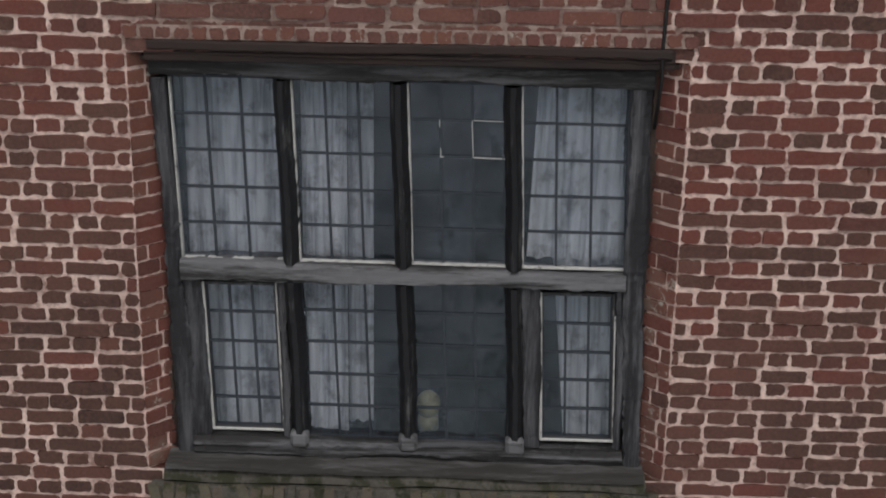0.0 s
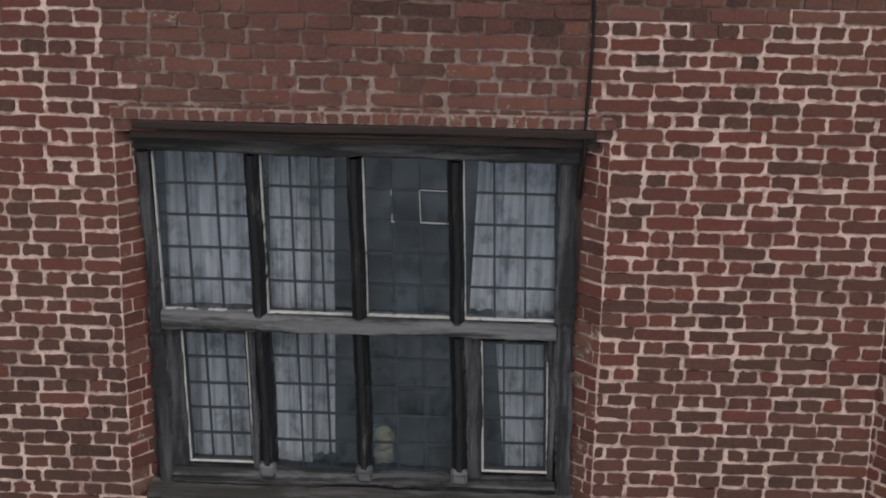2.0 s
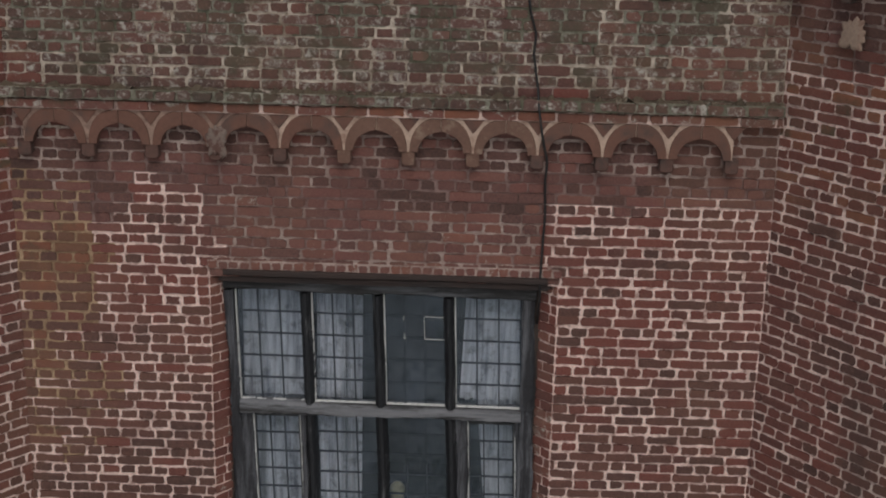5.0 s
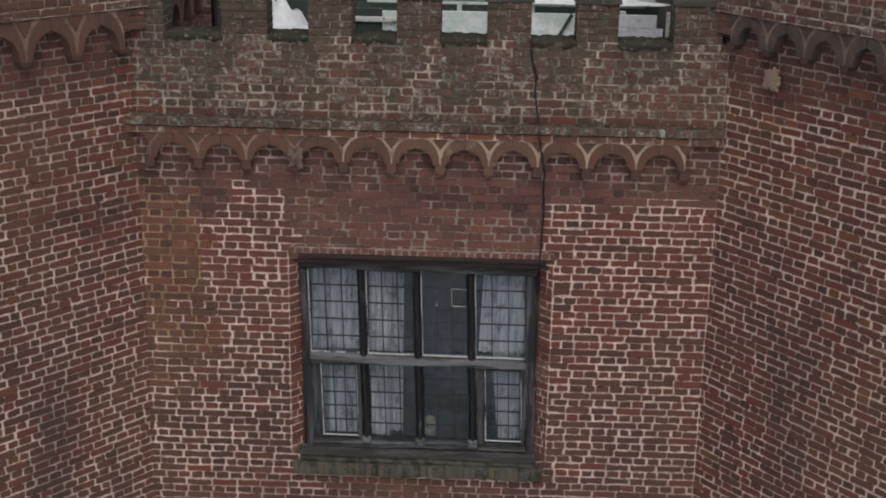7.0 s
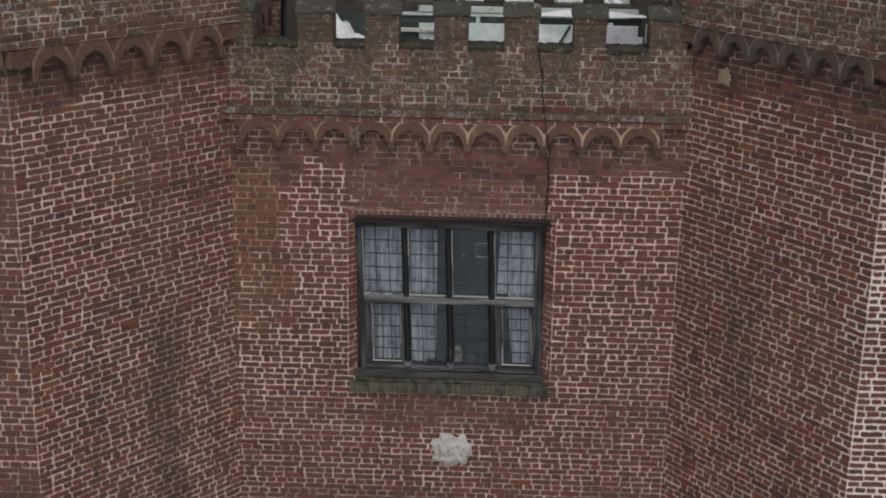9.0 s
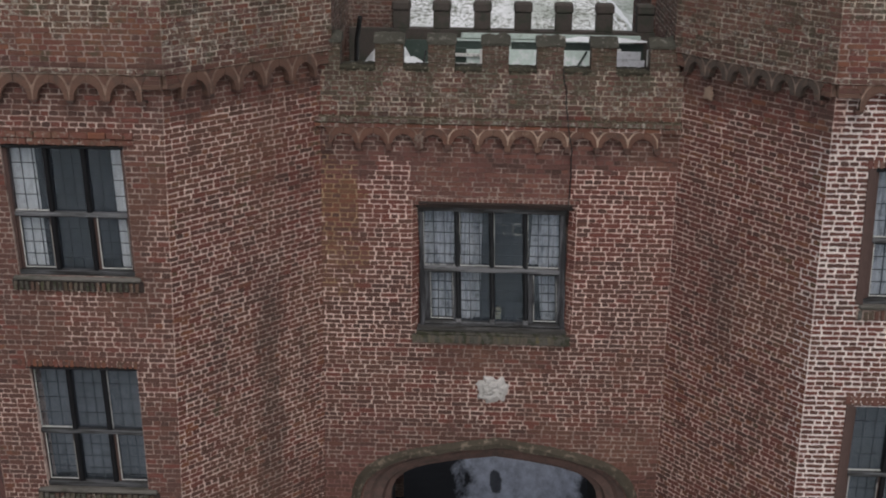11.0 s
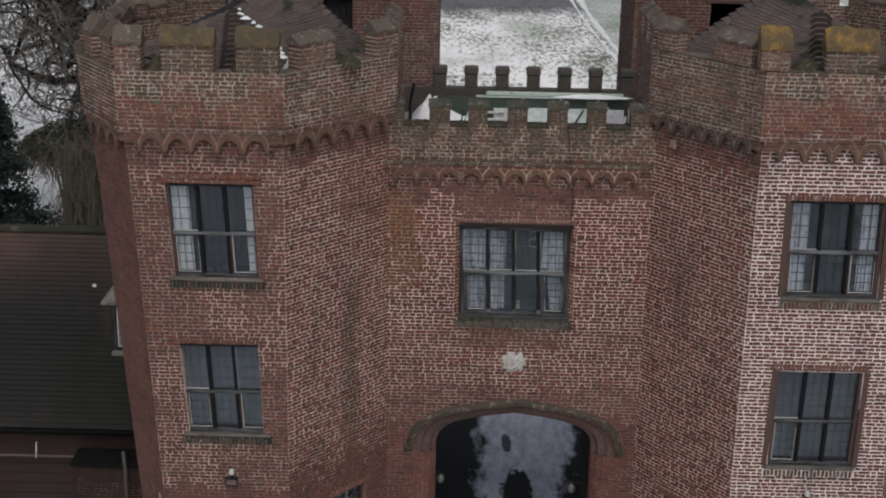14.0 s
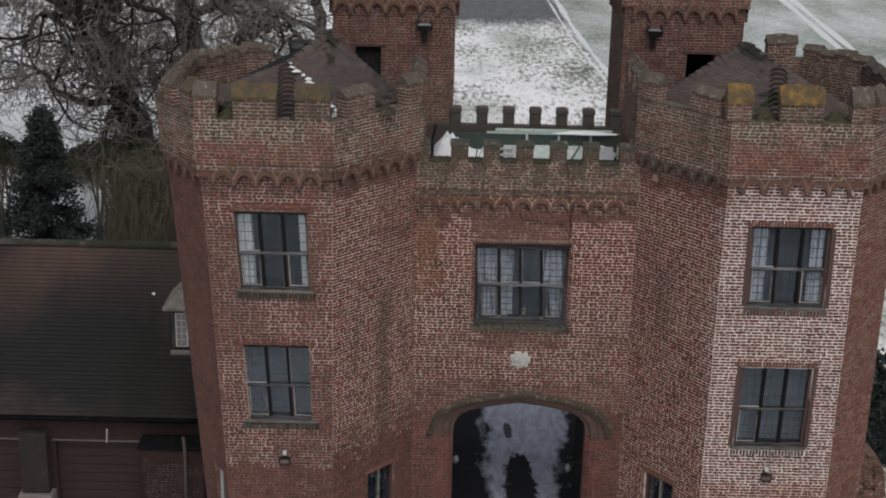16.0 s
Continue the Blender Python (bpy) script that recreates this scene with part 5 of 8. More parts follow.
    for x0, wd, z0, h, f, s, lean, back in ((-0.80, 0.31, 6.05, 1.7, 4, 1, 0, 0.24), (-0.95, 0.2, 6.05, 1.7, 3, 5, 0, 0.34), (-0.45, 0.19, 6.05, 1.7, 4, 2, 0, 0.24), (-0.27, 0.11, 6.05, 1.7, 2, 6, 0, 0.40), (0.53, 0.40, 6.9, 0.85, 5, 3, -0.03, 0.24), (0.60, 0.33, 6.06, 1.0, 4, 4, 0.09, 0.26)):
        ob = tagged(new("curtain", wavy(wd, h, f, 0.018, s, lean)), "pale hanging net curtain behind the leaded window", "curtain", "curtains")
        ob.matrix_basis = pose(x0, back, z0)
    bm = bmesh.new()
    bmesh.ops.create_uvsphere(bm, u_segments=14, v_segments=9, radius=0.055, matrix=Matrix.Translation((0.09, 0.3, 6.185)) @ Matrix.Diagonal((1, 1, 1.15, 1)))
    bmesh.ops.create_cone(bm, cap_ends=True, segments=14, radius1=0.05, radius2=0.045, depth=0.06, matrix=Matrix.Translation((0.09, 0.3, 6.10)))
    tagged(part("ornament", bm, plain("cream_glaze", (0.50, 0.44, 0.24), 0.85, 8, 0.3, bump=0.05), None, smooth=True), "cream glazed ornament on the inner window sill", "ornament")
    # the old frame has settled out of square
    for ob in w.children_recursive:
        if ob.name.startswith("filler"):
            continue
        if ob.name.startswith("pane"):
            p = ob.location
            ob.location = (p.x - 0.035 * (p.z - 6.9), p.y, p.z - 0.008 * p.x)
            ob.rotation_euler.rotate_axis("Y", 0.014)
        else:
            for v in ob.data.vertices:
                x, z = v.co.x, v.co.z
                v.co.x, v.co.z = x - 0.035 * (z - 6.9) + 0.003 * math.sin(z * 9), z - 0.008 * x + 0.003 * math.sin(x * 7)
    # sill with tiles on edge beneath
    s = thing("window_sill", "mossy stone sill over a row of tiles on edge", "sill", kind="structure")
    bm = bmesh.new()
    vs = [(0.07, 6.005), (-0.005, 5.985), (-0.025, 5.97), (-0.03, 5.945), (-0.01, 5.93), (0.06, 5.93)]
    rows = [[bm.verts.new((x, y + 0.004 * math.sin(x * 17), z + 0.005 * math.sin(x * 11))) for y, z in vs] for x in np.linspace(-1.03, 1.03, 22)]
    for r0, r1 in zip(rows, rows[1:]):
        for i in range(6):
            bm.faces.new((r0[i], r0[(i + 1) % 6], r1[(i + 1) % 6], r1[i]))
    bm.faces.new(rows[0])
    bm.faces.new(rows[-1][::-1])
    bmesh.ops.recalc_face_normals(bm, faces=bm.faces[:])
    part("sill_stone", bm, M_SILL, s)
    bm = bmesh.new()
    rows = []
    for x in np.linspace(-1.02, 1.02, 40):
        d, e = 0.005 * math.sin(x * 5 + 1) + rng.normal(0, 0.003), rng.normal(0, 0.002)
        rows.append([bm.verts.new((x, y + d, z + e - 0.008 * x)) for y, z in ((0.09, 6.036), (-0.012, 6.018), (-0.03, 6.010), (-0.031, 5.993), (0.09, 5.99))])
    for r0, r1 in zip(rows, rows[1:]):
        for i in range(5):
            bm.faces.new((r0[i], r0[(i + 1) % 5], r1[(i + 1) % 5], r1[i]))
    bm.faces.new(rows[0])
    bm.faces.new(rows[-1][::-1])
    bmesh.ops.recalc_face_normals(bm, faces=bm.faces[:])
    part("sill_board", bm, M_SILLBOARD, s, "pale weathered oak sill board")
    tm = [mesh_of("edge_tile", [(x, -y, z) for x, y, z in brick_verts(-0.026, 0.026, 0, 0.125, 0.03, 0.01, 1.5)], BRICK_FACES, mm) for mm in (M_MOSSY, M_SILL, M_MOSSTILE)]
    part("tile_bed", box(-1.085, 1.085, -0.05, 0.02, 5.822, 5.935, 0.004), M_SILL, s)
    for i in range(41):
        ob = part("edge_tile", tm[2 if rng.random() < 0.2 else int(rng.integers(2))], None, s)
        ob.matrix_basis = pose(-1.06 + i * 0.053, -0.055 + rng.normal(0, 0.005), 5.815 + rng.normal(0, 0.004), 0, rng.normal(0, 1.5), 0)


central_window()


M_GREYSILL = plain("grey_worn_sill", (0.15, 0.138, 0.126), 0.45, 9.0, 0.9, bump=0.8, stretch=(0.3, 1, 1), spots=(8.0, (0.06, 0.056, 0.045), 0.48, 0.62))


M_SASH = plain("black_mullion", (0.014, 0.014, 0.016), 0.6, 9.0, 0.6, bump=0.3, stretch=(1, 1, 0.1))
M_SASH.node_tree.nodes["Principled BSDF"].inputs["Specular IOR Level"].default_value = 0.1
M_SHEET = plain("white_curtain", (0.93, 0.93, 0.94), 0.9, 6.0, 0.9, bump=0.1, stretch=(1, 1, 0.05))


def turret_window(name, cx, zb, zt, width, label, wood, curtains, opens, skew):
    """Three lights over three in a timber frame, settled out of plumb; curtains: (from, width) behind it."""
    w = thing(name, label, "window", "turret windows", kind="structure", at=(cx, -1.88, 0))
    h, f, m = width / 2, 0.06, 0.03
    pane_glass, came = (M_GLASS, 0.0048) if cx > 0 and curtains else (M_CLEAR, 0.0038 if curtains else 0.0022)
    part("frame_head", box(-h, h, 0.05, 0.18, zt - f * 0.8, zt, 0.005), M_DARKWOOD, w, "sooty timber head")
    part("frame_foot", box(-h, h, 0.04, 0.18, zb, zb + f, 0.005), M_TIMBER_X, w, "worn grey timber foot")
    for s in (-1, 1):
        part("frame_jamb", box(min(s * h, s * (h - f)), max(s * h, s * (h - f)), 0.052, 0.18, zb + f, zt - f * 0.8, 0.005), wood, w)
    tz = zb + (zt - zb) * (0.47 if curtains else 0.46)
    part("transom", box(-h + f, h - f, 0.05, 0.17, tz - 0.026, tz + 0.026, 0.006), M_TIMBER_H if curtains else M_TIMBER_X, w, "grey timber transom")
    span = 2 * (h - f)
    xs = [-h + f, -h + f + span / 3, -h + f + 2 * span / 3, h - f]
    for x in xs[1:3]:
        for z0, z1 in ((zb + f, tz - 0.028), (tz + 0.028, zt - f * 0.8)):
            part("mullion", box(x - m, x + m, 0.05, 0.17, z0, z1, 0.008), M_SASH, w, "black mullion")
    for i in range(3):
        x0, x1 = xs[i] + (m if i else 0), xs[i + 1] - (m if i < 2 else 0)
        light(w, x0, x1, tz + 0.03, zt - f * 0.8, 3, 4, 0.0, i, glass=pane_glass, came=came)
        if i in opens:
            part("sub_frame", box(x0, x0 + 0.035, 0.09, 0.165, zb + f, tz - 0.03, 0.005), wood, w)
            part("sub_frame", box(x1 - 0.02, x1, 0.09, 0.165, zb + f, tz - 0.03, 0.005), wood, w)
            light(w, x0 + 0.035, x1 - 0.02, zb + f + 0.015, tz - 0.045, 3, 4, 0.016, i + 9, 0.016, glass=pane_glass, came=came)
        else:
            light(w, x0, x1, zb + f, tz - 0.03, 3, 4, 0.0, i + 9, glass=pane_glass, came=came)
        # pale worn edge along one side of each upper light
        if not curtains and i != 1:
            part("putty", box(x0, x0 + 0.007, 0.10, 0.13, tz + 0.03, zt - f * 0.8, 0.002), M_WHITE, w, "worn pale putty")
    part("putty", box(xs[0], xs[1] - m, 0.10, 0.13, tz + 0.03, tz + 0.04, 0.002), M_WHITE, w, "worn pale putty")
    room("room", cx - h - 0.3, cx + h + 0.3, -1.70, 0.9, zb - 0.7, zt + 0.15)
    # sheet added behind the panes; its grey stands in for reflected sky
    if not curtains:
        bm = bmesh.new()
        bm.faces.new([bm.verts.new(p) for p in ((cx - h, -1.52, zb + 0.03), (cx + h, -1.52, zb + 0.03), (cx + h, -1.5, zt), (cx - h, -1.5, zt))])
        tagged(part("blind", bm, M_SKYSHEET, None), "grey sheet added behind the turret window for its sky reflection", "blind", "blinds")
    for k, (x, wd) in enumerate(curtains):
        me = wavy(wd, zt - zb - 0.12, max(2, wd * 14), 0.012, k + 3)
        me.materials[0] = M_CURTAIN if cx > 0 else M_SHEET
        ob = tagged(new("curtain", me), "white curtain drawn aside behind the turret window", "curtain", "curtains")
        ob.matrix_basis = pose(cx + x, -1.685, zb + 0.06)
        for v in me.vertices:
            v.co.x += skew * ((zt - zb) / 2 - v.co.z)
    s = thing("window_sill", "mossy sill with tiles on edge below the turret window", "sill", kind="structure", at=(cx, -1.88, 0))
    part("sill_stone", box(-h - 0.04, h + 0.04, -0.055, 0.06, zb - 0.055, zb, 0.02), M_GREYSILL, s)
    tm = [mesh_of("edge_tile", [(x, -y, z) for x, y, z in brick_verts(-0.029, 0.029, 0, 0.125, 0.04, 0.012, 1.3)], BRICK_FACES, mm) for mm in ((M_GREYSILL, M_BROWN, M_MOSSBRICK) if cx > 0 else (M_MOSSY, M_MOSSBRICK, M_SILL))]
    part("tile_bed", box(-h - 0.06, h + 0.06, -0.022, 0.01, zb - 0.185, zb - 0.05, 0.004), M_MORTAR_NEW if cx > 0 and not curtains else M_MORTAR_DARK if cx > 0 else M_HEAD, s)
    for i in range(int((2 * h + 0.1) / 0.068)):
        ob = part("edge_tile", tm[(i * 5 // 2) % 3], None, s)
        ob.matrix_basis = pose(-h - 0.02 + i * 0.068, -0.042 + rng.normal(0, 0.005), zb - 0.19 + rng.normal(0, 0.005), 0, rng.normal(0, 2.0), 0)
    hm = [mesh_of("head_brick", [(x, -y, z) for x, y, z in brick_verts(-0.033, 0.033, 0, 0.11, 0.05, 0.013, 1.2)], BRICK_FACES, mm) for mm in ((M_PLUM, M_BROWN, M_RUBBED) if cx > 0 else (M_BROWN, M_ORANGE, M_OLDRED))]
    for i in range(int((2 * h + 0.2) / 0.067)):
        ob = part("head_brick", hm[(i * 5 // 2) % 3], None, s)
        ob.matrix_basis = pose(-h - 0.075 + i * 0.067, -0.006 + rng.normal(0, 0.002), zt + 0.004)
    if cx > 0:
        for k in (-1, 1):
            part("surround", box(min(k * (h - 0.004), k * (h + 0.085)), max(k * (h - 0.004), k * (h + 0.085)), -0.014, 0.05, zb, zt - 0.002, 0.004), M_BROWNWOOD, s, "brown timber surround")
    part("lintel_board", box(-h, h, 0.0, 0.06, zt - 0.014, zt - 0.004, 0), M_DARKWOOD, s)
    for top in (w, s):
        for ob in top.children_recursive:
            own = ob.matrix_basis != Matrix.Identity(4)
            if own:
                p = ob.location
                ob.location = (p.x + skew * ((zb + zt) / 2 - p.z), p.y, p.z)
                if ob.name.startswith("pane"):
                    ob.rotation_euler.rotate_axis("Y", -skew * 0.8)
            else:
                for v in ob.data.vertices:
                    v.co.x += skew * ((zb + zt) / 2 - v.co.z)
    return w


turret_window("window_2", leaning(LEFT_W1[0], 8.2), *LEFT_W1[1:], "grey timber window with white curtains at its sides, in the turret", M_BROWNWOOD, ((-0.70, 0.30), (0.53, 0.16)), (0, 2), 0.055)
turret_window("window_3", leaning(LEFT_W2[0], 5.2), *LEFT_W2[1:], "grey timber window in the lower turret storey, dark inside", M_BROWNWOOD, (), (0, 2), 0.055)
turret_window("window_4", *RIGHT_W1, "brown timber window with white curtains in the pale turret", M_BROWNWOOD, ((-0.72, 0.30), (0.44, 0.27)), (0, 2), 0.01)
turret_window("window_5", *RIGHT_W2, "brown timber window in the lower storey of the pale turret", M_BROWNWOOD, (), (0,), -0.02)
# a flat lintel of ochre brick stands out over the upper window of the old turret
lintel = thing("window_lintel", "ochre brick lintel standing out over the turret window", "lintel", kind="structure", at=(leaning(LEFT_W1[0], 9.0), -1.88, 0))
for k, (za, zc, d) in enumerate(((8.965, 9.05, -0.02), (9.05, 9.13, -0.045))):
    cuts = [-0.86 + i * 0.215 + (0.1 if k else 0) for i in range(9)]
    for x0, x1 in zip(cuts, cuts[1:]):
        part("brick", box(x0 + 0.004, min(x1, 0.86) - 0.004, d + rng.normal(0, 0.003), 0.02, za + 0.004, zc - 0.004, 0.008), M_ORANGE if rng.random() < 0.25 else M_OLDRED, lintel)


def low_window(name, a, b, c, z0, z1, h, wood, label):
    """A narrow ground-floor window in a slanting face of a turret that runs from a to b; c is its middle along the face."""
    a, b = Vector((*a, 0)), Vector((*b, 0))
    u = (b - a).normalized()
    p = a + u * c
    w = thing(name, label, "window", "low windows", kind="structure", at=(p.x, p.y, 0))
    w.matrix_basis = pose(p.x, p.y, 0, 0, 0, math.degrees(math.atan2(u.y, u.x)))
    for x0, x1, y0, y1 in ((-h, h, z1 - 0.06, z1), (-h, h, z0, z0 + 0.06)):
        part("frame_rail", box(x0, x1, 0.06, 0.17, y0, y1, 0.005), wood, w)
    for x in (-h, h - 0.05):
        part("frame_jamb", box(x, x + 0.05, 0.062, 0.17, z0 + 0.06, z1 - 0.06, 0.005), wood, w)
    part("mullion", box(-0.025, 0.025, 0.07, 0.16, z0 + 0.06, z1 - 0.06, 0.006), M_STONE, w, "pale mullion")
    for k in (-1, 1):
        light(w, min(k * 0.025, k * (h - 0.05)), max(k * 0.025, k * (h - 0.05)), z0 + 0.06, z1 - 0.06, 2, 8, 0.0, k + 3)
    bm = bmesh.new()
    boxed(bm, -h - 0.15, h + 0.15, 0.19, 0.8, z0 - 0.2, z1 + 0.15)
    bm.faces.ensure_lookup_table()
    bmesh.ops.delete(bm, geom=[f for f in bm.faces if f.normal.y < -0.9], context="FACES")
    bmesh.ops.reverse_faces(bm, faces=bm.faces[:])
    part("room", bm, M_ROOMDIM, w)
    part("lintel", box(-h - 0.1, h + 0.1, -0.012, 0.08, z1 + 0.002, z1 + 0.11, 0.005), M_RUBBED, w)


for name, s in (("window_6", -1), ("window_7", 1)):
    pts = octagon(s * 5.05)
    a, b = (pts[1], pts[2]) if s < 0 else (pts[7], pts[0])
    c = low_place(s) if s < 0 else (Vector(b) - Vector(a)).length - low_place(s)
    low_window(name, a, b, c, 1.2, 2.78, 0.42, M_BROWNWOOD, "narrow barred window low in the slanting turret face")
pts = octagon(-5.05)
mid_z = (SIDE_LIGHT[1] + SIDE_LIGHT[2]) / 2
a, b = ((leaning(p[0], mid_z), p[1]) for p in (pts[7], pts[0]))
low_window("window_8", a, b, SIDE_LIGHT[0] * 0.96, SIDE_LIGHT[1], SIDE_LIGHT[2], 0.27, M_WHITE, "narrow white-framed window in the outer turret face")


# ---- small things on the front ----
def bar(name, pts, r, mat, label, category, sides=7):
    ob = part(name, tube(bmesh.new(), pts, [r] * len(pts), sides), mat, None, smooth=True)
    return tagged(ob, label, category)


bar("cable", [(0.985, 0.09, 7.50), (0.99, -0.004, 7.72), (0.985, -0.012, 7.83), (1.0, -0.012, 8.24), (0.99, -0.016, 8.47), (0.995, -0.085, 8.60), (0.96, -0.09, 8.75), (0.93, -0.118, 8.93), (0.925, -0.012, 9.02), (0.89, -0.012, 9.24), (0.90, -0.012, 9.36), (0.86, -0.012, 9.50), (0.84, -0.012, 9.65), (0.84, 0.15, 9.68)], 0.0075, M_BLACK, "thin black cable running down the brick wall", "cable")


def plaque():
    r = np.random.default_rng(5)
    bm = bmesh.new()
    # a worn carved stone: an uneven shield with a rounded boss and a ragged edge
    n, rings = 28, 7
    grid = []
    for j in range(rings):
        t = j / (rings - 1)
        row = []
        for k in range(n):
            a = k * math.tau / n
            edge = 1 + 0.10 * math.sin(a * 7 + 1) + 0.06 * math.sin(a * 13) + r.normal(0, 0.03)
            sx, sz = 0.215 * edge, 0.195 * edge
            h = 0.012 + 0.05 * (1 - t ** 2) + 0.012 * math.sin(t * 11 + a * 3) * (0 < t < 1)
            row.append(bm.verts.new((0.04 + t * sx * math.copysign(abs(math.cos(a)) ** 0.75, math.cos(a)), -h if t < 1 else 0.002, 5.125 + t * sz * math.copysign(abs(math.sin(a)) ** 0.75, math.sin(a)))))
        grid.append(row)
    for r0, r1 in zip(grid, grid[1:]):
        for k in range(n):
            bm.faces.new((r0[k], r0[(k + 1) % n], r1[(k + 1) % n], r1[k]))
    bmesh.ops.remove_doubles(bm, verts=bm.verts[:], dist=0.0005)
    bmesh.ops.recalc_face_normals(bm, faces=bm.faces[:])
    m = plain("pale_carved_stone", (0.55, 0.525, 0.51), 0.55, 16.0, 0.9, bump=0.9, spots=(14.0, (0.27, 0.26, 0.24), 0.55, 0.66))
    tagged(part("plaque", bm, m, None), "worn pale carved stone plaque set in the wall", "plaque")


plaque()


def wall_lamp(x, y, z, s=1.0):
    w = thing("wall_lamp", "small black lamp with a white sensor on the turret wall", "lamp", "wall lamps", at=(x, y, z))
    part("bracket", box(-0.03 * s, 0.03 * s, -0.05 * s, 0, 0.0, 0.05 * s, 0.004), M_BLACK, w)
    bm = bmesh.new()
    for a in ((-0.11, 0.11, -0.14, -0.05, -0.14, -0.12), (-0.11, 0.11, -0.14, -0.05, -0.02, 0.0), (-0.11, -0.09, -0.14, -0.05, -0.12, -0.02), (0.09, 0.11, -0.14, -0.05, -0.12, -0.02)):
        boxed(bm, *[v * s for v in a], 0.003)
    part("housing", bm, M_BLACK, w, "black housing")
    part("lens", box(-0.09 * s, 0.09 * s, -0.12 * s, -0.09 * s, -0.12 * s, -0.02 * s, 0.003), plain("lamp_glass", (0.16, 0.11, 0.10), 0.8, 8, 0.2, bump=0), w, "dull glass front")
    part("sensor", box(-0.04 * s, 0.04 * s, -0.1 * s, 0, 0.06 * s, 0.14 * s, 0.008), M_WHITE, w, "white sensor box")


wall_lamp(-4.96, -1.895, 3.60)
wall_lamp(5.22, -1.895, 3.46)
M_SCAR = plain("patched_mortar", (0.35, 0.25, 0.19), 0.5, 14.0, 0.95, bump=0.8, spots=(9.0, (0.20, 0.105, 0.075), 0.52, 0.66))


def scar(name, x, y, z, ang, w, h, label, mat=M_SCAR, n=40, seed=3):
    """A ragged smear of mortar, thin at its edge."""
    r = np.random.default_rng(seed)
    ph = r.uniform(0, 6, 4)
    bm = bmesh.new()
    edge = [1 + 0.05 * math.sin(2 * g + ph[0]) + 0.08 * math.sin(3 * g + ph[3]) + 0.09 * math.sin(5 * g + ph[1]) + 0.11 * math.sin(11 * g + ph[2]) for g in (k * math.tau / n for k in range(n))]
    edge = [e / max(abs(math.cos(k * math.tau / n)), abs(math.sin(k * math.tau / n))) ** 0.8 for k, e in enumerate(edge)]
    rows = [[bm.verts.new((w * t * e * math.cos(k * math.tau / n), d, h * t * e * math.sin(k * math.tau / n))) for k, e in enumerate(edge)] for t, d in ((0.25, -0.008), (0.7, -0.007), (0.9, -0.003), (1.0, 0.008))]
    bm.faces.new(rows[0])
    for r0, r1 in zip(rows, rows[1:]):
        for k in range(n):
            bm.faces.new((r0[k], r0[(k + 1) % n], r1[(k + 1) % n], r1[k]))
    bmesh.ops.recalc_face_normals(bm, faces=bm.faces[:])
    ob = tagged(part(name, bm, mat, None), label, "wall patch", kind="structure")
    ob.matrix_basis = pose(x, y, z, 0, 0, ang)


scar("patch", 2.66, -0.395, 9.455, -51, 0.078, 0.085, "pale patch of mortar on the brick turret")
scar("patch", -1.02, -0.074, 8.67, 0, 0.06, 0.095, "broken corbel smeared with grey mortar", plain("grey_smear", (0.20, 0.15, 0.125), 0.5, 20.0, 0.95, bump=1.0, spots=(14.0, (0.10, 0.05, 0.04), 0.48, 0.56)), seed=8)

# ---- tiled roofs ----
def tiled(a, b, c, d, rows, tile_w, lift, seed):
    """A slope of plain tiles from the eave a-b up to c-d: each tile a slip of its own with a thick lower edge. Gives verts and faces."""
    r = np.random.default_rng(seed)
    a, b, c, d = map(Vector, (a, b, c, d))
    nrm = (b - a).cross(d - a).normalized()
    if nrm.z < 0:
        nrm = -nrm
    vs, fs = [], []
    for k in range(rows):
        t0, t1 = k / rows, min(1.0, (k + 1.25) / rows)
        l0, r0, l1, r1 = a.lerp(d, t0), b.lerp(c, t0), a.lerp(d, t1), b.lerp(c, t1)
        n = max(1, round((r0 - l0).length / tile_w))
        off = 0.5 / n if k % 2 else 0.0
        for i in range(n + (1 if off else 0)):
            s0, s1 = max(0.0, i / n - off), min(1.0, (i + 1) / n - off)
            e = r.uniform(0, 0.006) + lift
            g = 0.012 / n
            p = [l0.lerp(r0, s0 + g) + nrm * e, l0.lerp(r0, s1 - g) + nrm * (e + r.uniform(-0.003, 0.003)), l1.lerp(r1, s1 - g) + nrm * 0.004, l1.lerp(r1, s0 + g) + nrm * 0.004]
            q = [l0.lerp(r0, s0 + g) - nrm * 0.01, l0.lerp(r0, s1 - g) - nrm * 0.01]
            base = len(vs)
            vs += [*p, *q]
            fs += [(base, base + 1, base + 2, base + 3), (base + 4, base + 5, base + 1, base)]
    return vs, fs


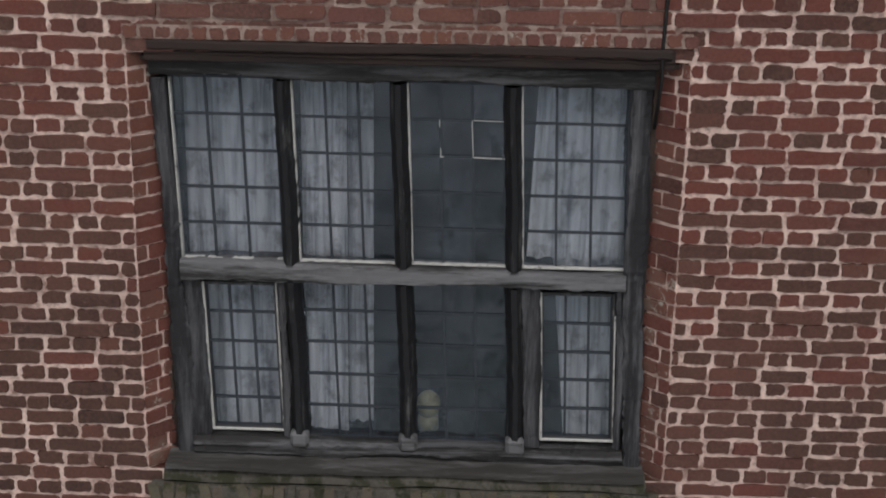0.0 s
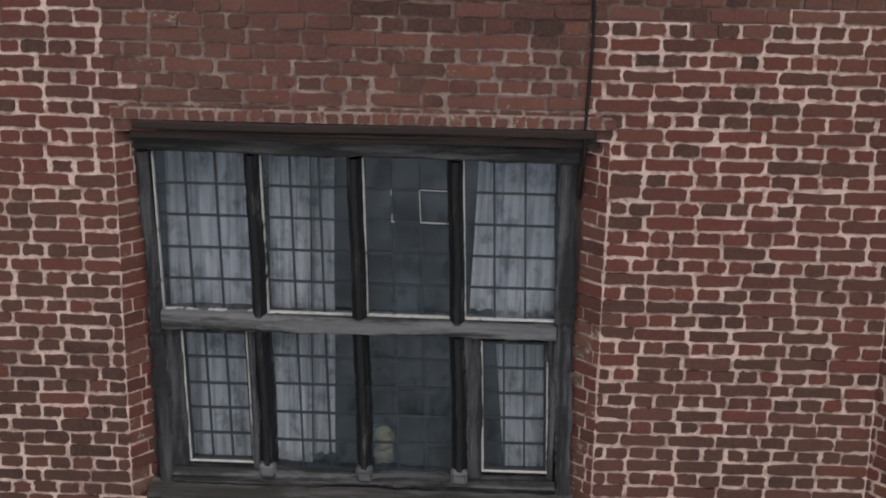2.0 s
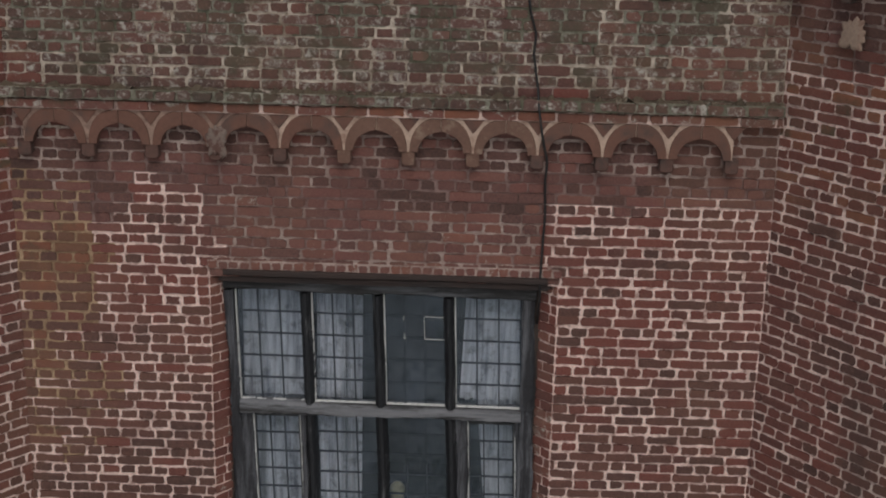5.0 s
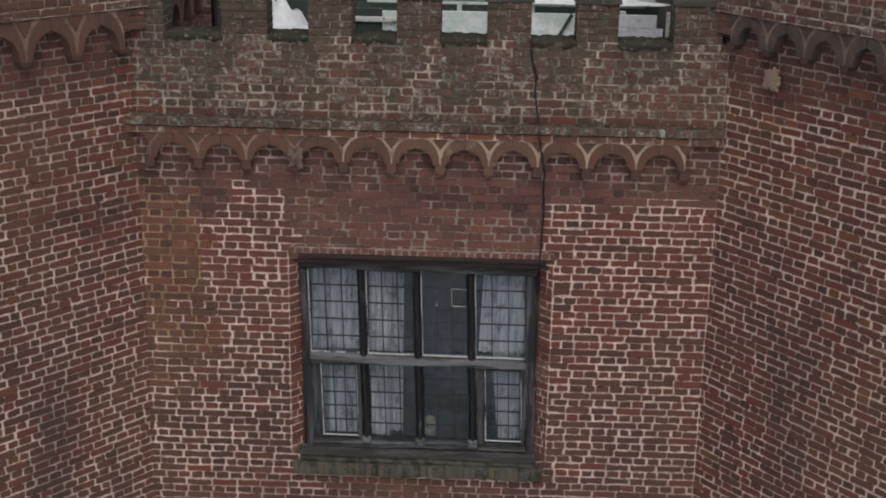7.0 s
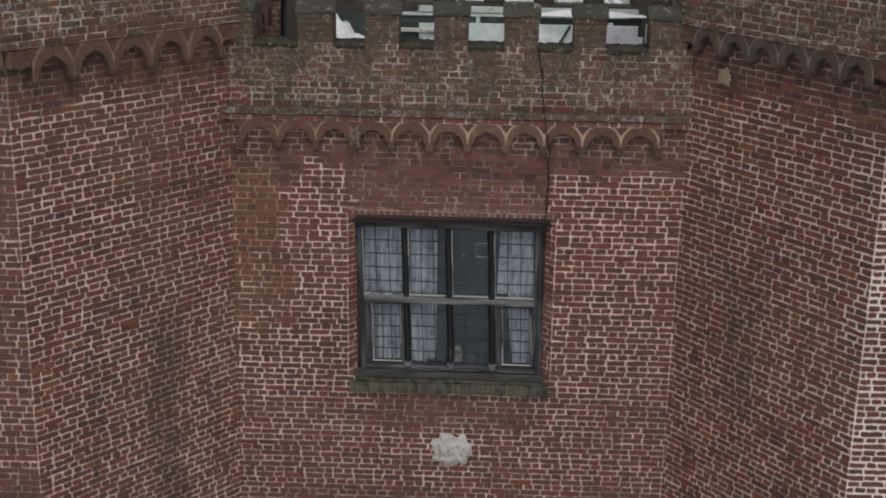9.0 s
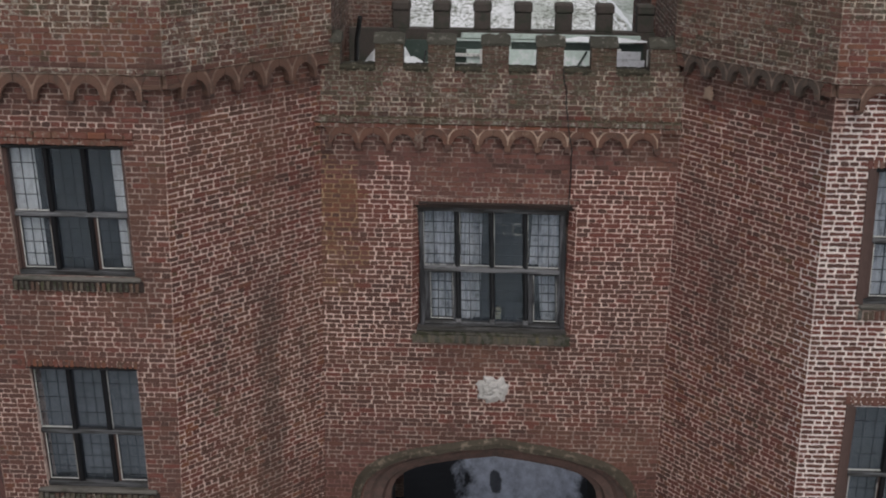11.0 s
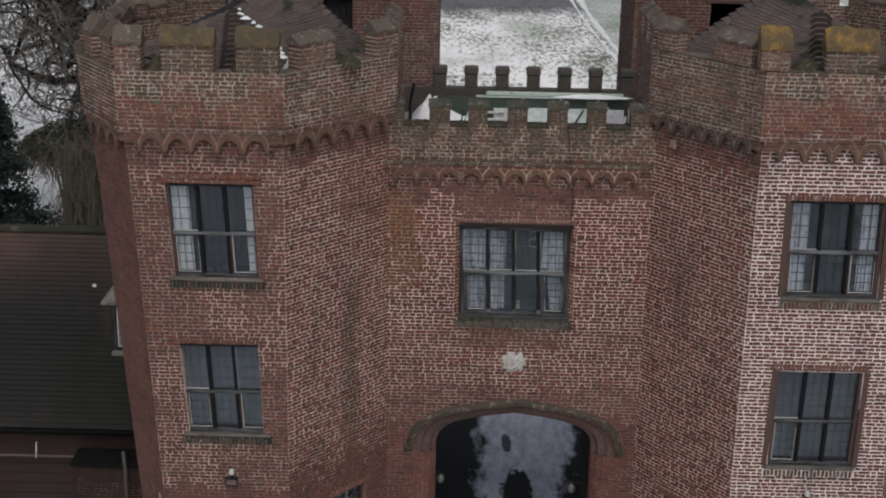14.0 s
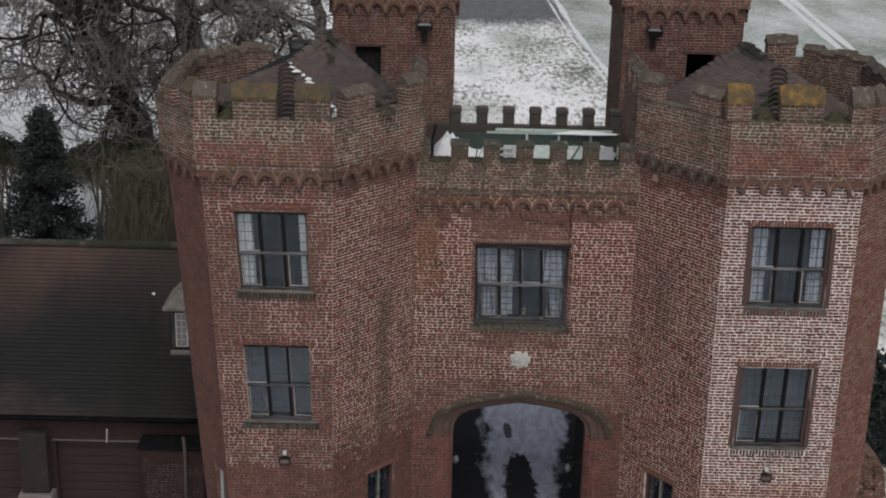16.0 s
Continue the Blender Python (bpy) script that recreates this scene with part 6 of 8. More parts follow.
def tile_material(name, tone, moss, grey=0.0):
    m, nt, b = material(name, 0.9)
    own = nt.nodes.new("ShaderNodeNewGeometry").outputs["Random Per Island"]
    c = ramp(nt, own, [(0.0, tuple(x * tone for x in (0.058, 0.044, 0.040))), (0.4, tuple(x * tone for x in (0.072, 0.049, 0.041))), (0.75, tuple(x * tone for x in (0.090, 0.058, 0.047))), (1.0, tuple(x * tone for x in (0.105, 0.078, 0.064)))])
    c = mixed(nt, grey, c, (0.088, 0.084, 0.085))
    c = mixed(nt, ramp(nt, noised(nt, 0.55, 5, 0.65), [(0.48 - moss, (0.0,)), (0.58, (0.9,))]), c, (0.020, 0.024, 0.010) if tone < 0.6 else (0.014, 0.019, 0.008))
    c = mixed(nt, ramp(nt, noised(nt, 0.33, 4, 0.6, stretch=(1, 1, 2)), [(0.47, (0.0,)), (0.56, (0.92 if tone < 0.6 else 0.3,))]), c, (0.006, 0.006, 0.008) if tone < 0.6 else (0.03, 0.03, 0.03))
    if tone < 0.6:
        # red-brown patches near the ridge, and broad near-black patches lower down
        def spread(centre, rough):
            d = nt.nodes.new("ShaderNodeVectorMath")
            d.operation, d.inputs[1].default_value = "DISTANCE", centre
            nt.links.new(nt.nodes.new("ShaderNodeNewGeometry").outputs["Position"], d.inputs[0])
            e = nt.nodes.new("ShaderNodeMath")
            e.operation, e.inputs[1].default_value = "MULTIPLY_ADD", rough
            nt.links.new(noised(nt, 0.7, 6, 0.7, stretch=(1, 0.4, 0.4)), e.inputs[0])
            nt.links.new(d.outputs["Value"], e.inputs[2])
            f = nt.nodes.new("ShaderNodeMath")
            f.operation, f.inputs[1].default_value = "MULTIPLY", 0.1
            nt.links.new(e.outputs[0], f.inputs[0])
            return f.outputs[0]
        c = mixed(nt, ramp(nt, spread((-11.3, 4.6, 5.5), 4.0), [(0.28, (0.85,)), (0.44, (0.0,))]), c, (0.085, 0.050, 0.040))
        c = mixed(nt, ramp(nt, spread((-8.2, 4.7, 5.6), 4.0), [(0.30, (0.6,)), (0.52, (0.0,))]), c, (0.060, 0.042, 0.034))
        c = mixed(nt, ramp(nt, spread((-10.6, 2.9, 3.8), 5.0), [(0.38, (0.9,)), (0.54, (0.0,))]), c, (0.008, 0.009, 0.0105))
        c = mixed(nt, ramp(nt, spread((-8.3, 2.3, 3.2), 3.5), [(0.24, (0.85,)), (0.38, (0.0,))]), c, (0.008, 0.010, 0.007))
    c = mixed(nt, ramp(nt, noised(nt, 9, 6, 0.8), [(0.62, (0.0,)), (0.70, (0.5,))]), c, (0.16 * tone, 0.15 * tone, 0.12 * tone))
    nt.links.new(c, b.inputs["Base Color"])
    bumped(nt, b, noised(nt, 40, 4, 0.7), 0.6, 0.006)
    return m


M_WINGTILE = tile_material("mossy_plain_tile", 0.58, -0.03)
M_TURTILE = tile_material("old_plain_tile", 1.25, -0.06, 0.32)


def turret_roof(s):
    t = thing("turret_roof", "small hipped roof of old plain tiles inside the battlements", "roof", "turret roofs")
    top, sh = ((4.72, 1.5, 12.02), (5.32, 0.9, 11.60)) if s > 0 else ((-4.34, 1.5, 12.0), (-5.12, 0.9, 11.42))
    front, inner, outer, back = (s * 4.86, -1.52, 10.60), (s * 2.65, 1.2, 10.65), (s * 7.1, 0.9, 10.65), (s * 5.0, 3.2, 10.8)
    for k, (a, b, c, d, n) in enumerate(((inner, front, sh, top, 17), (front, outer, sh, sh, 13), (outer, back, top, sh, 14), (back, inner, top, top, 16))):
        vs, fs = tiled(a, b, c, d, int(n * 1.7), 0.14, 0.013, k + 60)
        part("roof_tiles", mesh_of("roof_tiles", vs, fs, M_TURTILE), None, t, kind="stuff")
    for tri in ((inner, front, sh, top), (front, outer, sh), (outer, back, top, sh), (back, inner, top)):
        bm = bmesh.new()
        bm.faces.new([bm.verts.new((x, y, z - 0.03)) for x, y, z in tri])
        part("sarking", bm, M_DARKWOOD, t)
    for a, b, n in ((front, sh, 14), (sh, top, 5), (outer, sh, 12), (inner, top, 16), (back, top, 12)):
        p, q = Vector(a), Vector(b)
        bm = bmesh.new()
        side = (q - p).cross(Vector((0, 0, 1))).normalized()
        up = side.cross(q - p).normalized()
        wide = (0.22, 0.17) if a == front else (0.13, 0.11)
        for i in range(n):
            c0, c1 = p.lerp(q, i / n), p.lerp(q, min(1, (i + 1.25) / n))
            rows = []
            for c, w, h in ((c0, wide[0], wide[0] * 0.6), (c1, wide[1], 0.03)):
                rows.append([bm.verts.new(c + side * (w * math.cos(g)) + up * (h * math.sin(g) - (0.05 if abs(math.cos(g)) > 0.8 else 0))) for g in np.linspace(0, math.pi, 7)])
            for j in range(6):
                bm.faces.new((rows[0][j], rows[0][j + 1], rows[1][j + 1], rows[1][j]))
            bm.faces.new(rows[0])
        part("bonnet_tiles", bm, M_TURTILE, t, "curved bonnet tiles along the hip", kind="stuff")
    inside = octagon(s * 5.05, -0.25)
    bm = bmesh.new()
    bm.faces.new([bm.verts.new((x, y, 10.35)) for x, y in inside])
    part("gutter_floor", bm, M_CAP, t)


turret_roof(-1)
turret_roof(1)

def heap(name, x, y, z, w, d, h, seed, label, mat=None, category="snow", group="patches of snow"):
    r = np.random.default_rng(seed)
    bm = bmesh.new()
    n, m = 16, 5
    ctr = bm.verts.new((x, y, z + h))
    prev = None
    for j in range(1, m + 1):
        t = j / m
        row = [bm.verts.new((x + w * t * math.cos(k * math.tau / n) * (1 + 0.18 * math.sin(k * 2.3 + seed) + r.normal(0, 0.04)), y + d * t * math.sin(k * math.tau / n) * (1 + 0.15 * math.sin(k * 1.7 + seed)), z + h * (1 - t * t) * (1 + 0.45 * noise.noise(Vector((k * 0.9 + seed, t * 4.0, seed * 1.7)))))) for k in range(n)]
        for k in range(n):
            if prev is None:
                bm.faces.new((ctr, row[k], row[(k + 1) % n]))
            else:
                bm.faces.new((prev[k], row[k], row[(k + 1) % n], prev[(k + 1) % n]))
        prev = row
    tagged(part(name, bm, mat or M_SNOW, None, smooth=True), label, category, group, kind="stuff")


M_MOSS = plain("moss_cushion", (0.05, 0.046, 0.026), 0.4, 14.0, 0.98, bump=1.0, spots=(12.0, (0.10, 0.088, 0.05), 0.52, 0.62))
for k, (x, y, z, w) in enumerate(((-5.98, -1.78, 10.84, 0.24), (-4.62, -1.8, 10.82, 0.2), (4.52, -1.8, 11.04, 0.27), (5.92, -1.8, 11.04, 0.27), (-2.95, -0.95, 10.82, 0.2))):
    heap("moss_cushion", x, y + 0.12, z - 0.02, w, 0.26, 0.19, 90 + k, "dark cushion of moss in a gap of the battlements", M_MOSS, "moss", "moss cushions")
cowl = thing("roof_cowl", "dark lead-covered cowl behind the turret roof", "cowl", at=(-5.1, 3.7, 10.4))
part("drum", tube(bmesh.new(), [(-0.28, 0, 0.86), (-0.2, 0, 0.87), (0.25, 0, 0.89), (0.33, 0, 0.89)], [0.19, 0.22, 0.22, 0.2], 14), M_BLACK, cowl, "dark rounded drum")
part("stand", box(-0.2, 0.25, -0.15, 0.15, 0, 0.75, 0.02), M_DARKWOOD, cowl)
part("lid", box(0.05, 0.55, -0.2, 0.2, 1.0, 1.06, 0.015), M_BLACK, cowl)
# snow lying in the left turret's gutter
heap("snow_patch", -3.74, -1.3, 10.80, 0.24, 0.25, 0.22, 2, "heap of old snow in the turret gutter")

for k in range(15):
    f = k / 14
    heap("snow_patch", -5.05 + 1.3 * f + 0.06 * math.sin(k * 5), 0.8 - 2.0 * f, 11.44 - 0.70 * f, 0.045 + 0.03 * (k % 3), 0.06, 0.05, 70 + k, "small clots of snow along the roof hip")

# ---- roof deck between the turrets, rear parapet, rear turrets ----
deck = tagged(part("roof_deck", box(-2.3, 2.3, 0.31, 3.65, 8.9, 9.05, 0), plain("grey_lead_roof", (0.2, 0.22, 0.22), 0.6, 3.0, 0.6, bump=0.3), None), "flat lead roof behind the battlements", "roof", kind="structure")
for i, (x, y, w, d, h) in enumerate(((-1.45, 2.7, 0.62, 0.7, 0.24), (0.15, 1.9, 2.3, 1.6, 0.07), (-0.1, 2.0, 0.8, 1.1, 0.12), (1.05, 2.1, 0.8, 1.2, 0.30), (1.7, 2.3, 0.7, 0.9, 0.36), (-0.75, 1.7, 0.32, 0.9, 0.08))):
    heap("snow_patch", x, y, 9.051, w, d, h, i + 5, "drift of snow on the flat roof")
M_GREEN = plain("pale_green_paint", (0.46, 0.54, 0.50), 0.7, 8.0, 0.7, bump=0.3, spots=(9.0, (0.16, 0.17, 0.15), 0.56, 0.68))
rail = thing("gutter_board", "pale green painted board along the rear parapet", "board")
part("board", box(-0.55, 2.2, 3.40, 3.46, 9.485, 9.56, 0.006), M_GREEN, rail)
part("ledge", box(-0.75, 2.1, 3.38, 3.5, 9.44, 9.47, 0.006), M_GREEN, rail, "thin green ledge under the board")
M_DARKGREEN = plain("dark_green_paint", (0.035, 0.055, 0.045), 0.5, 6.0, 0.6, bump=0.4, spots=(7.0, (0.12, 0.14, 0.12), 0.58, 0.68))
part("back_board", box(-1.75, 2.25, 3.42, 3.45, 9.05, 9.44, 0.004), M_DARKGREEN, rail, "dark green boarding under the ledge")
for x in (0.2, 0.95, 1.7):
    part("post", box(x - 0.025, x + 0.025, 3.38, 3.42, 9.05, 9.44, 0.004), M_GREEN, rail)
M_PALEPANEL = plain("pale_green_panel", (0.60, 0.70, 0.66), 0.75, 6.0, 0.6, bump=0.3, spots=(5.0, (0.8, 0.82, 0.84), 0.5, 0.6))
rack = thing("slatted_rack", "dark green rack with worn white slats on the flat roof", "rack", at=(-0.42, 1.35, 9.05))
part("back", box(-0.34, -0.02, 0.03, 0.06, 0.0, 0.62, 0.004), M_DARKGREEN, rack)
part("panel", box(-0.015, 0.30, 0.03, 0.055, 0.0, 0.60, 0.004), M_PALEPANEL, rack, "pale green panel")
for k in range(4):
    part("slat", box(-0.30, 0.24, -0.01, 0.02, 0.10 + k * 0.135, 0.145 + k * 0.135, 0.006), M_WHITE, rack, "worn white slat")
part("post", box(0.17, 0.24, -0.03, -0.012, 0.02, 0.62, 0.006), M_WHITE, rack, "worn white post")
sheet = thing("roof_sheet", "pale green sheet standing on the flat roof", "sheet", at=(0.42, 1.45, 9.05))
part("sheet", box(-0.36, 0.26, 0.0, 0.02, 0.06, 0.60, 0.004), M_PALEPANEL, sheet)
part("bottom_rail", box(-0.37, 0.27, -0.015, 0.0, 0.0, 0.09, 0.004), M_GREEN, sheet)
sheet2 = thing("roof_sheet", "pale sheet dusted with snow on the flat roof", "sheet", at=(1.12, 1.45, 9.05))
part("sheet", box(-0.28, 0.30, 0.0, 0.02, 0.04, 0.60, 0.004), M_PALEPANEL, sheet2)
part("brace", tube(bmesh.new(), [(-0.2, -0.03, 0.02), (0.12, -0.03, 0.6)], [0.016, 0.016], 6), M_DARKGREEN, sheet2, "dark green brace")
part("post", box(0.20, 0.25, -0.03, -0.005, 0.0, 0.62, 0.005), M_WHITE, sheet2, "worn white post")
M_PALEBOARD = plain("pale_lavender_board", (0.64, 0.65, 0.70), 0.75, 5.0, 0.7, bump=0.4, spots=(6.0, (0.36, 0.36, 0.38), 0.58, 0.70))
pallet = thing("board_stack", "pale boards dusted with snow leaning on the flat roof", "boards", at=(1.88, 1.35, 9.05))
for k in range(5):
    part("board", box(-0.32 + 0.02 * (k % 2), 0.16 - 0.03 * (k * 2 % 3), 0.0, 0.022, 0.03 + k * 0.118, 0.145 + k * 0.118, 0.004), M_PALEBOARD, pallet)
part("crosspiece", box(0.10, 0.27, 0.03, 0.06, 0.30, 0.42, 0.004), M_DARKWOOD, pallet, "dark timber crosspiece")
for x in (-0.22, 0.19):
    part("bearer", box(x, x + 0.05, 0.024, 0.08, 0.0, 0.64, 0.004), M_WHITE, pallet, "worn white bearer")
bar("prop", [(-1.18, 1.0, 9.08), (-0.86, 1.3, 9.66)], 0.02, M_GREEN, "pale painted prop leaning on the flat roof", "prop")
bar("prop", [(-1.1, 1.25, 9.05), (-1.0, 1.4, 9.62)], 0.014, M_BLACK, "thin dark prop leaning on the flat roof", "prop")
for x, y, z, w, d, h, sd in ((-1.62, 2.9, 9.051, 0.42, 0.4, 0.44, 61), (1.55, 3.38, 9.475, 0.75, 0.10, 0.07, 62), (-1.16, 1.75, 9.05, 0.30, 0.35, 0.24, 64)):
    heap("snow_patch", x, y, z, w, d, h, sd, "drift of snow on the flat roof")
bar("roof_pipe", [(-2.02, 1.9, 9.05), (-2.0, 1.75, 9.7), (-1.93, 1.5, 10.05)], 0.035, M_BLACK, "black bent pipe standing on the flat roof", "pipe")
M_REARBRICK = plain("dark_parapet", (0.085, 0.07, 0.062), 0.6, 8.0, 0.9, bump=0.7, spots=(5.0, (0.05, 0.052, 0.04), 0.5, 0.62))
rear = thing("wall_rear", "dark low battlement wall at the rear of the roof", "wall", kind="structure")
part("wall", box(-2.3, 2.6, 3.65, 3.9, 4.3, 9.57, 0.005), M_REARBRICK, rear)
for i in range(7):
    x = -1.49 + i * 0.63
    ob = part("merlon", box(-0.13, 0.13, 0, 0.24, 0, 0.27, 0.012), M_REARBRICK, rear)
    ob.matrix_basis = pose(x, 3.66, 9.57)
    part("cap", box(-0.145, 0.145, -0.015, 0.255, 0.27, 0.43, 0.03), M_REARBRICK, ob)


def rear_turret(s):
    t = thing("rear_turret", "square brick stair turret with a dark doorway", "turret", "rear turrets", kind="structure")
    x0, x1 = (2.37, 5.14) if s > 0 else (-4.39, -1.55)
    y0, y1 = 3.75, 6.3
    dx = (3.87, 4.55) if s > 0 else (-3.87, -3.26)
    hole = rect_hole(dx[0] - x0, dx[1] - x0, 9.5, 11.36)
    faces = [Face((x0, y0), (x1, y0), 9.0, 12.5, (hole,)), Face((x1, y0), (x1, y1), 9.0, 12.5), Face((x1, y1), (x0, y1), 0, 12.5), Face((x0, y1), (x0, y0), 9.0, 12.5)]
    for f in faces:
        side = abs(f.u.y) > 0.5
        lay(f, t, lambda u, z: M_CRUST if rng.random() < (0.85 if side else 0.75 if z < 10.6 else 0.1) else (M_BROWN if rng.random() < 0.7 else M_PLUM), coarse=True)
        bed(f, t, lambda u, z: M_MORTAR_DARK)
    o = 0.09
    for f in (Face((x0 - o, y0 - o), (x1 + o, y0 - o), 12.43, 14.0), Face((x1 + o, y0 - o), (x1 + o, y1 + o), 12.43, 14.0), Face((x1 + o, y1 + o), (x0 - o, y1 + o), 12.43, 14.0), Face((x0 - o, y1 + o), (x0 - o, y0 - o), 12.43, 14.0)):
        lay(f, t, lambda u, z: M_OLDRED, coarse=True)
        bed(f, t, lambda u, z: M_MORTAR_DARK)
    arches = corbel_meshes(0.40, 0.34, 0.09, M_CORBEL_OLD, M_WEDGE, M_FORK_DULL, M_BRACKET, 0.12)
    for (ax, ay), (bx, by), ang in (((x0, y0), (x1, y0), 0), ((x1, y0), (x1, y1), 90), ((x0, y1), (x0, y0), -90)):
        a, b = Vector((ax, ay, 0)), Vector((bx, by, 0))
        n = int((b - a).length / 0.40)
        u = (b - a).normalized()
        off = ((b - a).length - n * 0.40) / 2
        for k in range(n):
            p = a + u * (off + 0.2 + 0.4 * k)
            add_corbel(t, arches, pose(p.x, p.y, 12.12, 0, 0, ang), 0.40, k == n - 1)
    part("roof_slab", box(x0 + 0.05, x1 - 0.05, y0 + 0.05, y1 - 0.05, 13.7, 13.8, 0), M_CAP, t)
    bm = bmesh.new()
    boxed(bm, dx[0] - 0.3, dx[1] + 0.3, y0 + 0.36, y0 + 2.0, 9.3, 11.6)
    bmesh.ops.delete(bm, geom=[f for f in bm.faces if f.normal.y < -0.9], context="FACES")
    bmesh.ops.reverse_faces(bm, faces=bm.faces[:])
    part("stair_room", bm, M_DARKWOOD, t)
    part("door_lintel", box(dx[0] - 0.12, dx[1] + 0.12, y0 - 0.015, y0 + 0.2, 11.36, 11.43, 0.004), M_BROWNWOOD, t)
    if s < 0:
        for k in range(4):
            w = (dx[1] - dx[0]) / 4
            part("door_board", box(dx[0] + k * w + 0.004, dx[0] + (k + 1) * w - 0.004, y0 + 0.2, y0 + 0.24, 9.5, 11.33, 0.004), M_DARKWOOD, t, "dark grey door board")
    lx = 3.05 if s > 0 else -2.25
    lamp = thing("floodlight", "dark floodlight on a bracket high on the stair turret", "floodlight", "floodlights", at=(lx, y0, 11.85))
    part("arm", box(-0.05, 0.05, -0.12, 0.0, -0.36, -0.05, 0.01), M_BLACK, lamp)
    bm = bmesh.new()
    vs = [(-0.15, -0.32, -0.05), (0.15, -0.32, -0.05), (0.15, -0.06, -0.05), (-0.15, -0.06, -0.05), (-0.19, -0.36, 0.07), (0.19, -0.36, 0.07), (0.19, -0.03, 0.07), (-0.19, -0.03, 0.07)]
    v = [bm.verts.new(p) for p in vs]
    for f in ((3, 2, 1, 0), (0, 1, 5, 4), (1, 2, 6, 5), (2, 3, 7, 6), (3, 0, 4, 7), (4, 5, 6, 7)):
        bm.faces.new([v[k] for k in f])
    part("housing", bm, M_BLACK, lamp)
    part("glass", box(-0.16, 0.16, -0.33, -0.06, 0.073, 0.085, 0.004), plain("frosted_glass", (0.3, 0.31, 0.33), 0.8, 9, 0.3, bump=0), lamp, "pale grey glass")
    part("hood", box(-0.17, -0.13, -0.3, -0.08, 0.085, 0.17, 0.004), M_BLACK, lamp)
    part("hood", box(0.13, 0.17, -0.3, -0.08, 0.085, 0.17, 0.004), M_BLACK, lamp)


rear_turret(-1)
rear_turret(1)

# wing walls and boards: shade of eaves and tree is put into these colours
M_WINGBLACK = plain("wing_shade_black", (0.008, 0.008, 0.009), 0.6, 8.0, 0.95, bump=0.4, spots=(5.0, (0.025, 0.02, 0.019), 0.56, 0.68))
M_WINGBLACK.node_tree.nodes["Principled BSDF"].inputs["Specular IOR Level"].default_value = 0.15
M_DARKBRICK = plain("shaded_brick_wall", (0.026, 0.019, 0.018), 0.5, 6.0, 0.95, bump=0.8, spots=(5.0, (0.05, 0.038, 0.034), 0.54, 0.66))
M_WINGBRICK = brick_material("shaded_wing_brick", SOOTY, 0.26)
M_WINGMORTAR = plain("shaded_joint", (0.05, 0.036, 0.032), 0.6, 9.0, 0.95)
M_CLOSETJOINT = mortar("shaded_closet_joint", (0.14, 0.118, 0.11), (0.035, 0.028, 0.027), 0.44, 0.6)
# ---- the low wing beside the turret: tiled roof, dormer, garage front ----
wing = thing("garage_wing", "low brick wing with a mossy tiled roof and garage doors", "outbuilding")
EY, EZ, RY, RZ = 2.0, 2.95, 5.0, 5.95
bm = bmesh.new()
bm.faces.new([bm.verts.new(p) for p in ((-30, EY - 0.2, EZ - 0.27), (-7.2, EY - 0.2, EZ - 0.27), (-7.2, RY, RZ - 0.05), (-30, RY, RZ - 0.05))])
part("sarking", bm, M_DARKWOOD, wing)
vs, fs = tiled((-30, EY - 0.25, EZ - 0.27), (-7.2, EY - 0.25, EZ - 0.27), (-7.2, RY, RZ), (-30, RY, RZ), 40, 0.17, 0.024, 91)
part("roof_tiles", mesh_of("roof_tiles", vs, fs, M_WINGTILE), None, wing, "dark mossy plain tiles", kind="stuff")
vs, fs = tiled((-7.2, 2 * RY - EY, EZ), (-30, 2 * RY - EY, EZ), (-30, RY, RZ), (-7.2, RY, RZ), 24, 0.34, 0.02, 92)
part("roof_tiles", mesh_of("roof_tiles", vs, fs, M_WINGTILE), None, wing, kind="stuff")
bm = bmesh.new()
for i in range(60):
    x = -30 + i * 0.38
    ring = []
    for xx, r in ((x, 0.13), (x + 0.40, 0.115)):
        ring.append([bm.verts.new((xx, RY + r * math.cos(g), RZ - 0.03 + r * math.sin(g))) for g in np.linspace(0, math.pi, 7)])
    for j in range(6):
        bm.faces.new((ring[0][j], ring[0][j + 1], ring[1][j + 1], ring[1][j]))
part("ridge_tiles", bm, M_TURTILE, wing, "curved ridge tiles")
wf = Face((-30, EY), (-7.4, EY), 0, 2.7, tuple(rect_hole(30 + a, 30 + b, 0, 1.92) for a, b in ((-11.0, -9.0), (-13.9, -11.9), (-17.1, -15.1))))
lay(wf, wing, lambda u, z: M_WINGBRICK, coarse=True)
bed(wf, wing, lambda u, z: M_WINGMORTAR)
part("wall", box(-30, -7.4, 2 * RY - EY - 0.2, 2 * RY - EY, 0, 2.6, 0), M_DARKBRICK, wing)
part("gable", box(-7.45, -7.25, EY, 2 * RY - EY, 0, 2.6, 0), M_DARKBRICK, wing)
part("fascia", box(-30, -7.4, EY - 0.04, EY - 0.003, 2.44, 2.62, 0.004), M_WINGBLACK, wing, "black fascia board")
bm = bmesh.new()
prof = [(0.06 * math.cos(g), 0.06 * math.sin(g)) for g in np.linspace(math.pi, 2 * math.pi, 7)]
rows = [[bm.verts.new((x, EY - 0.30 + y, EZ - 0.28 + z)) for y, z in prof] for x in np.linspace(-30, -7.6, 12)]
for r0, r1 in zip(rows, rows[1:]):
    for j in range(6):
        bm.faces.new((r0[j], r0[j + 1], r1[j + 1], r1[j]))
part("gutter", bm, M_WINGBLACK, wing, "black half-round gutter")
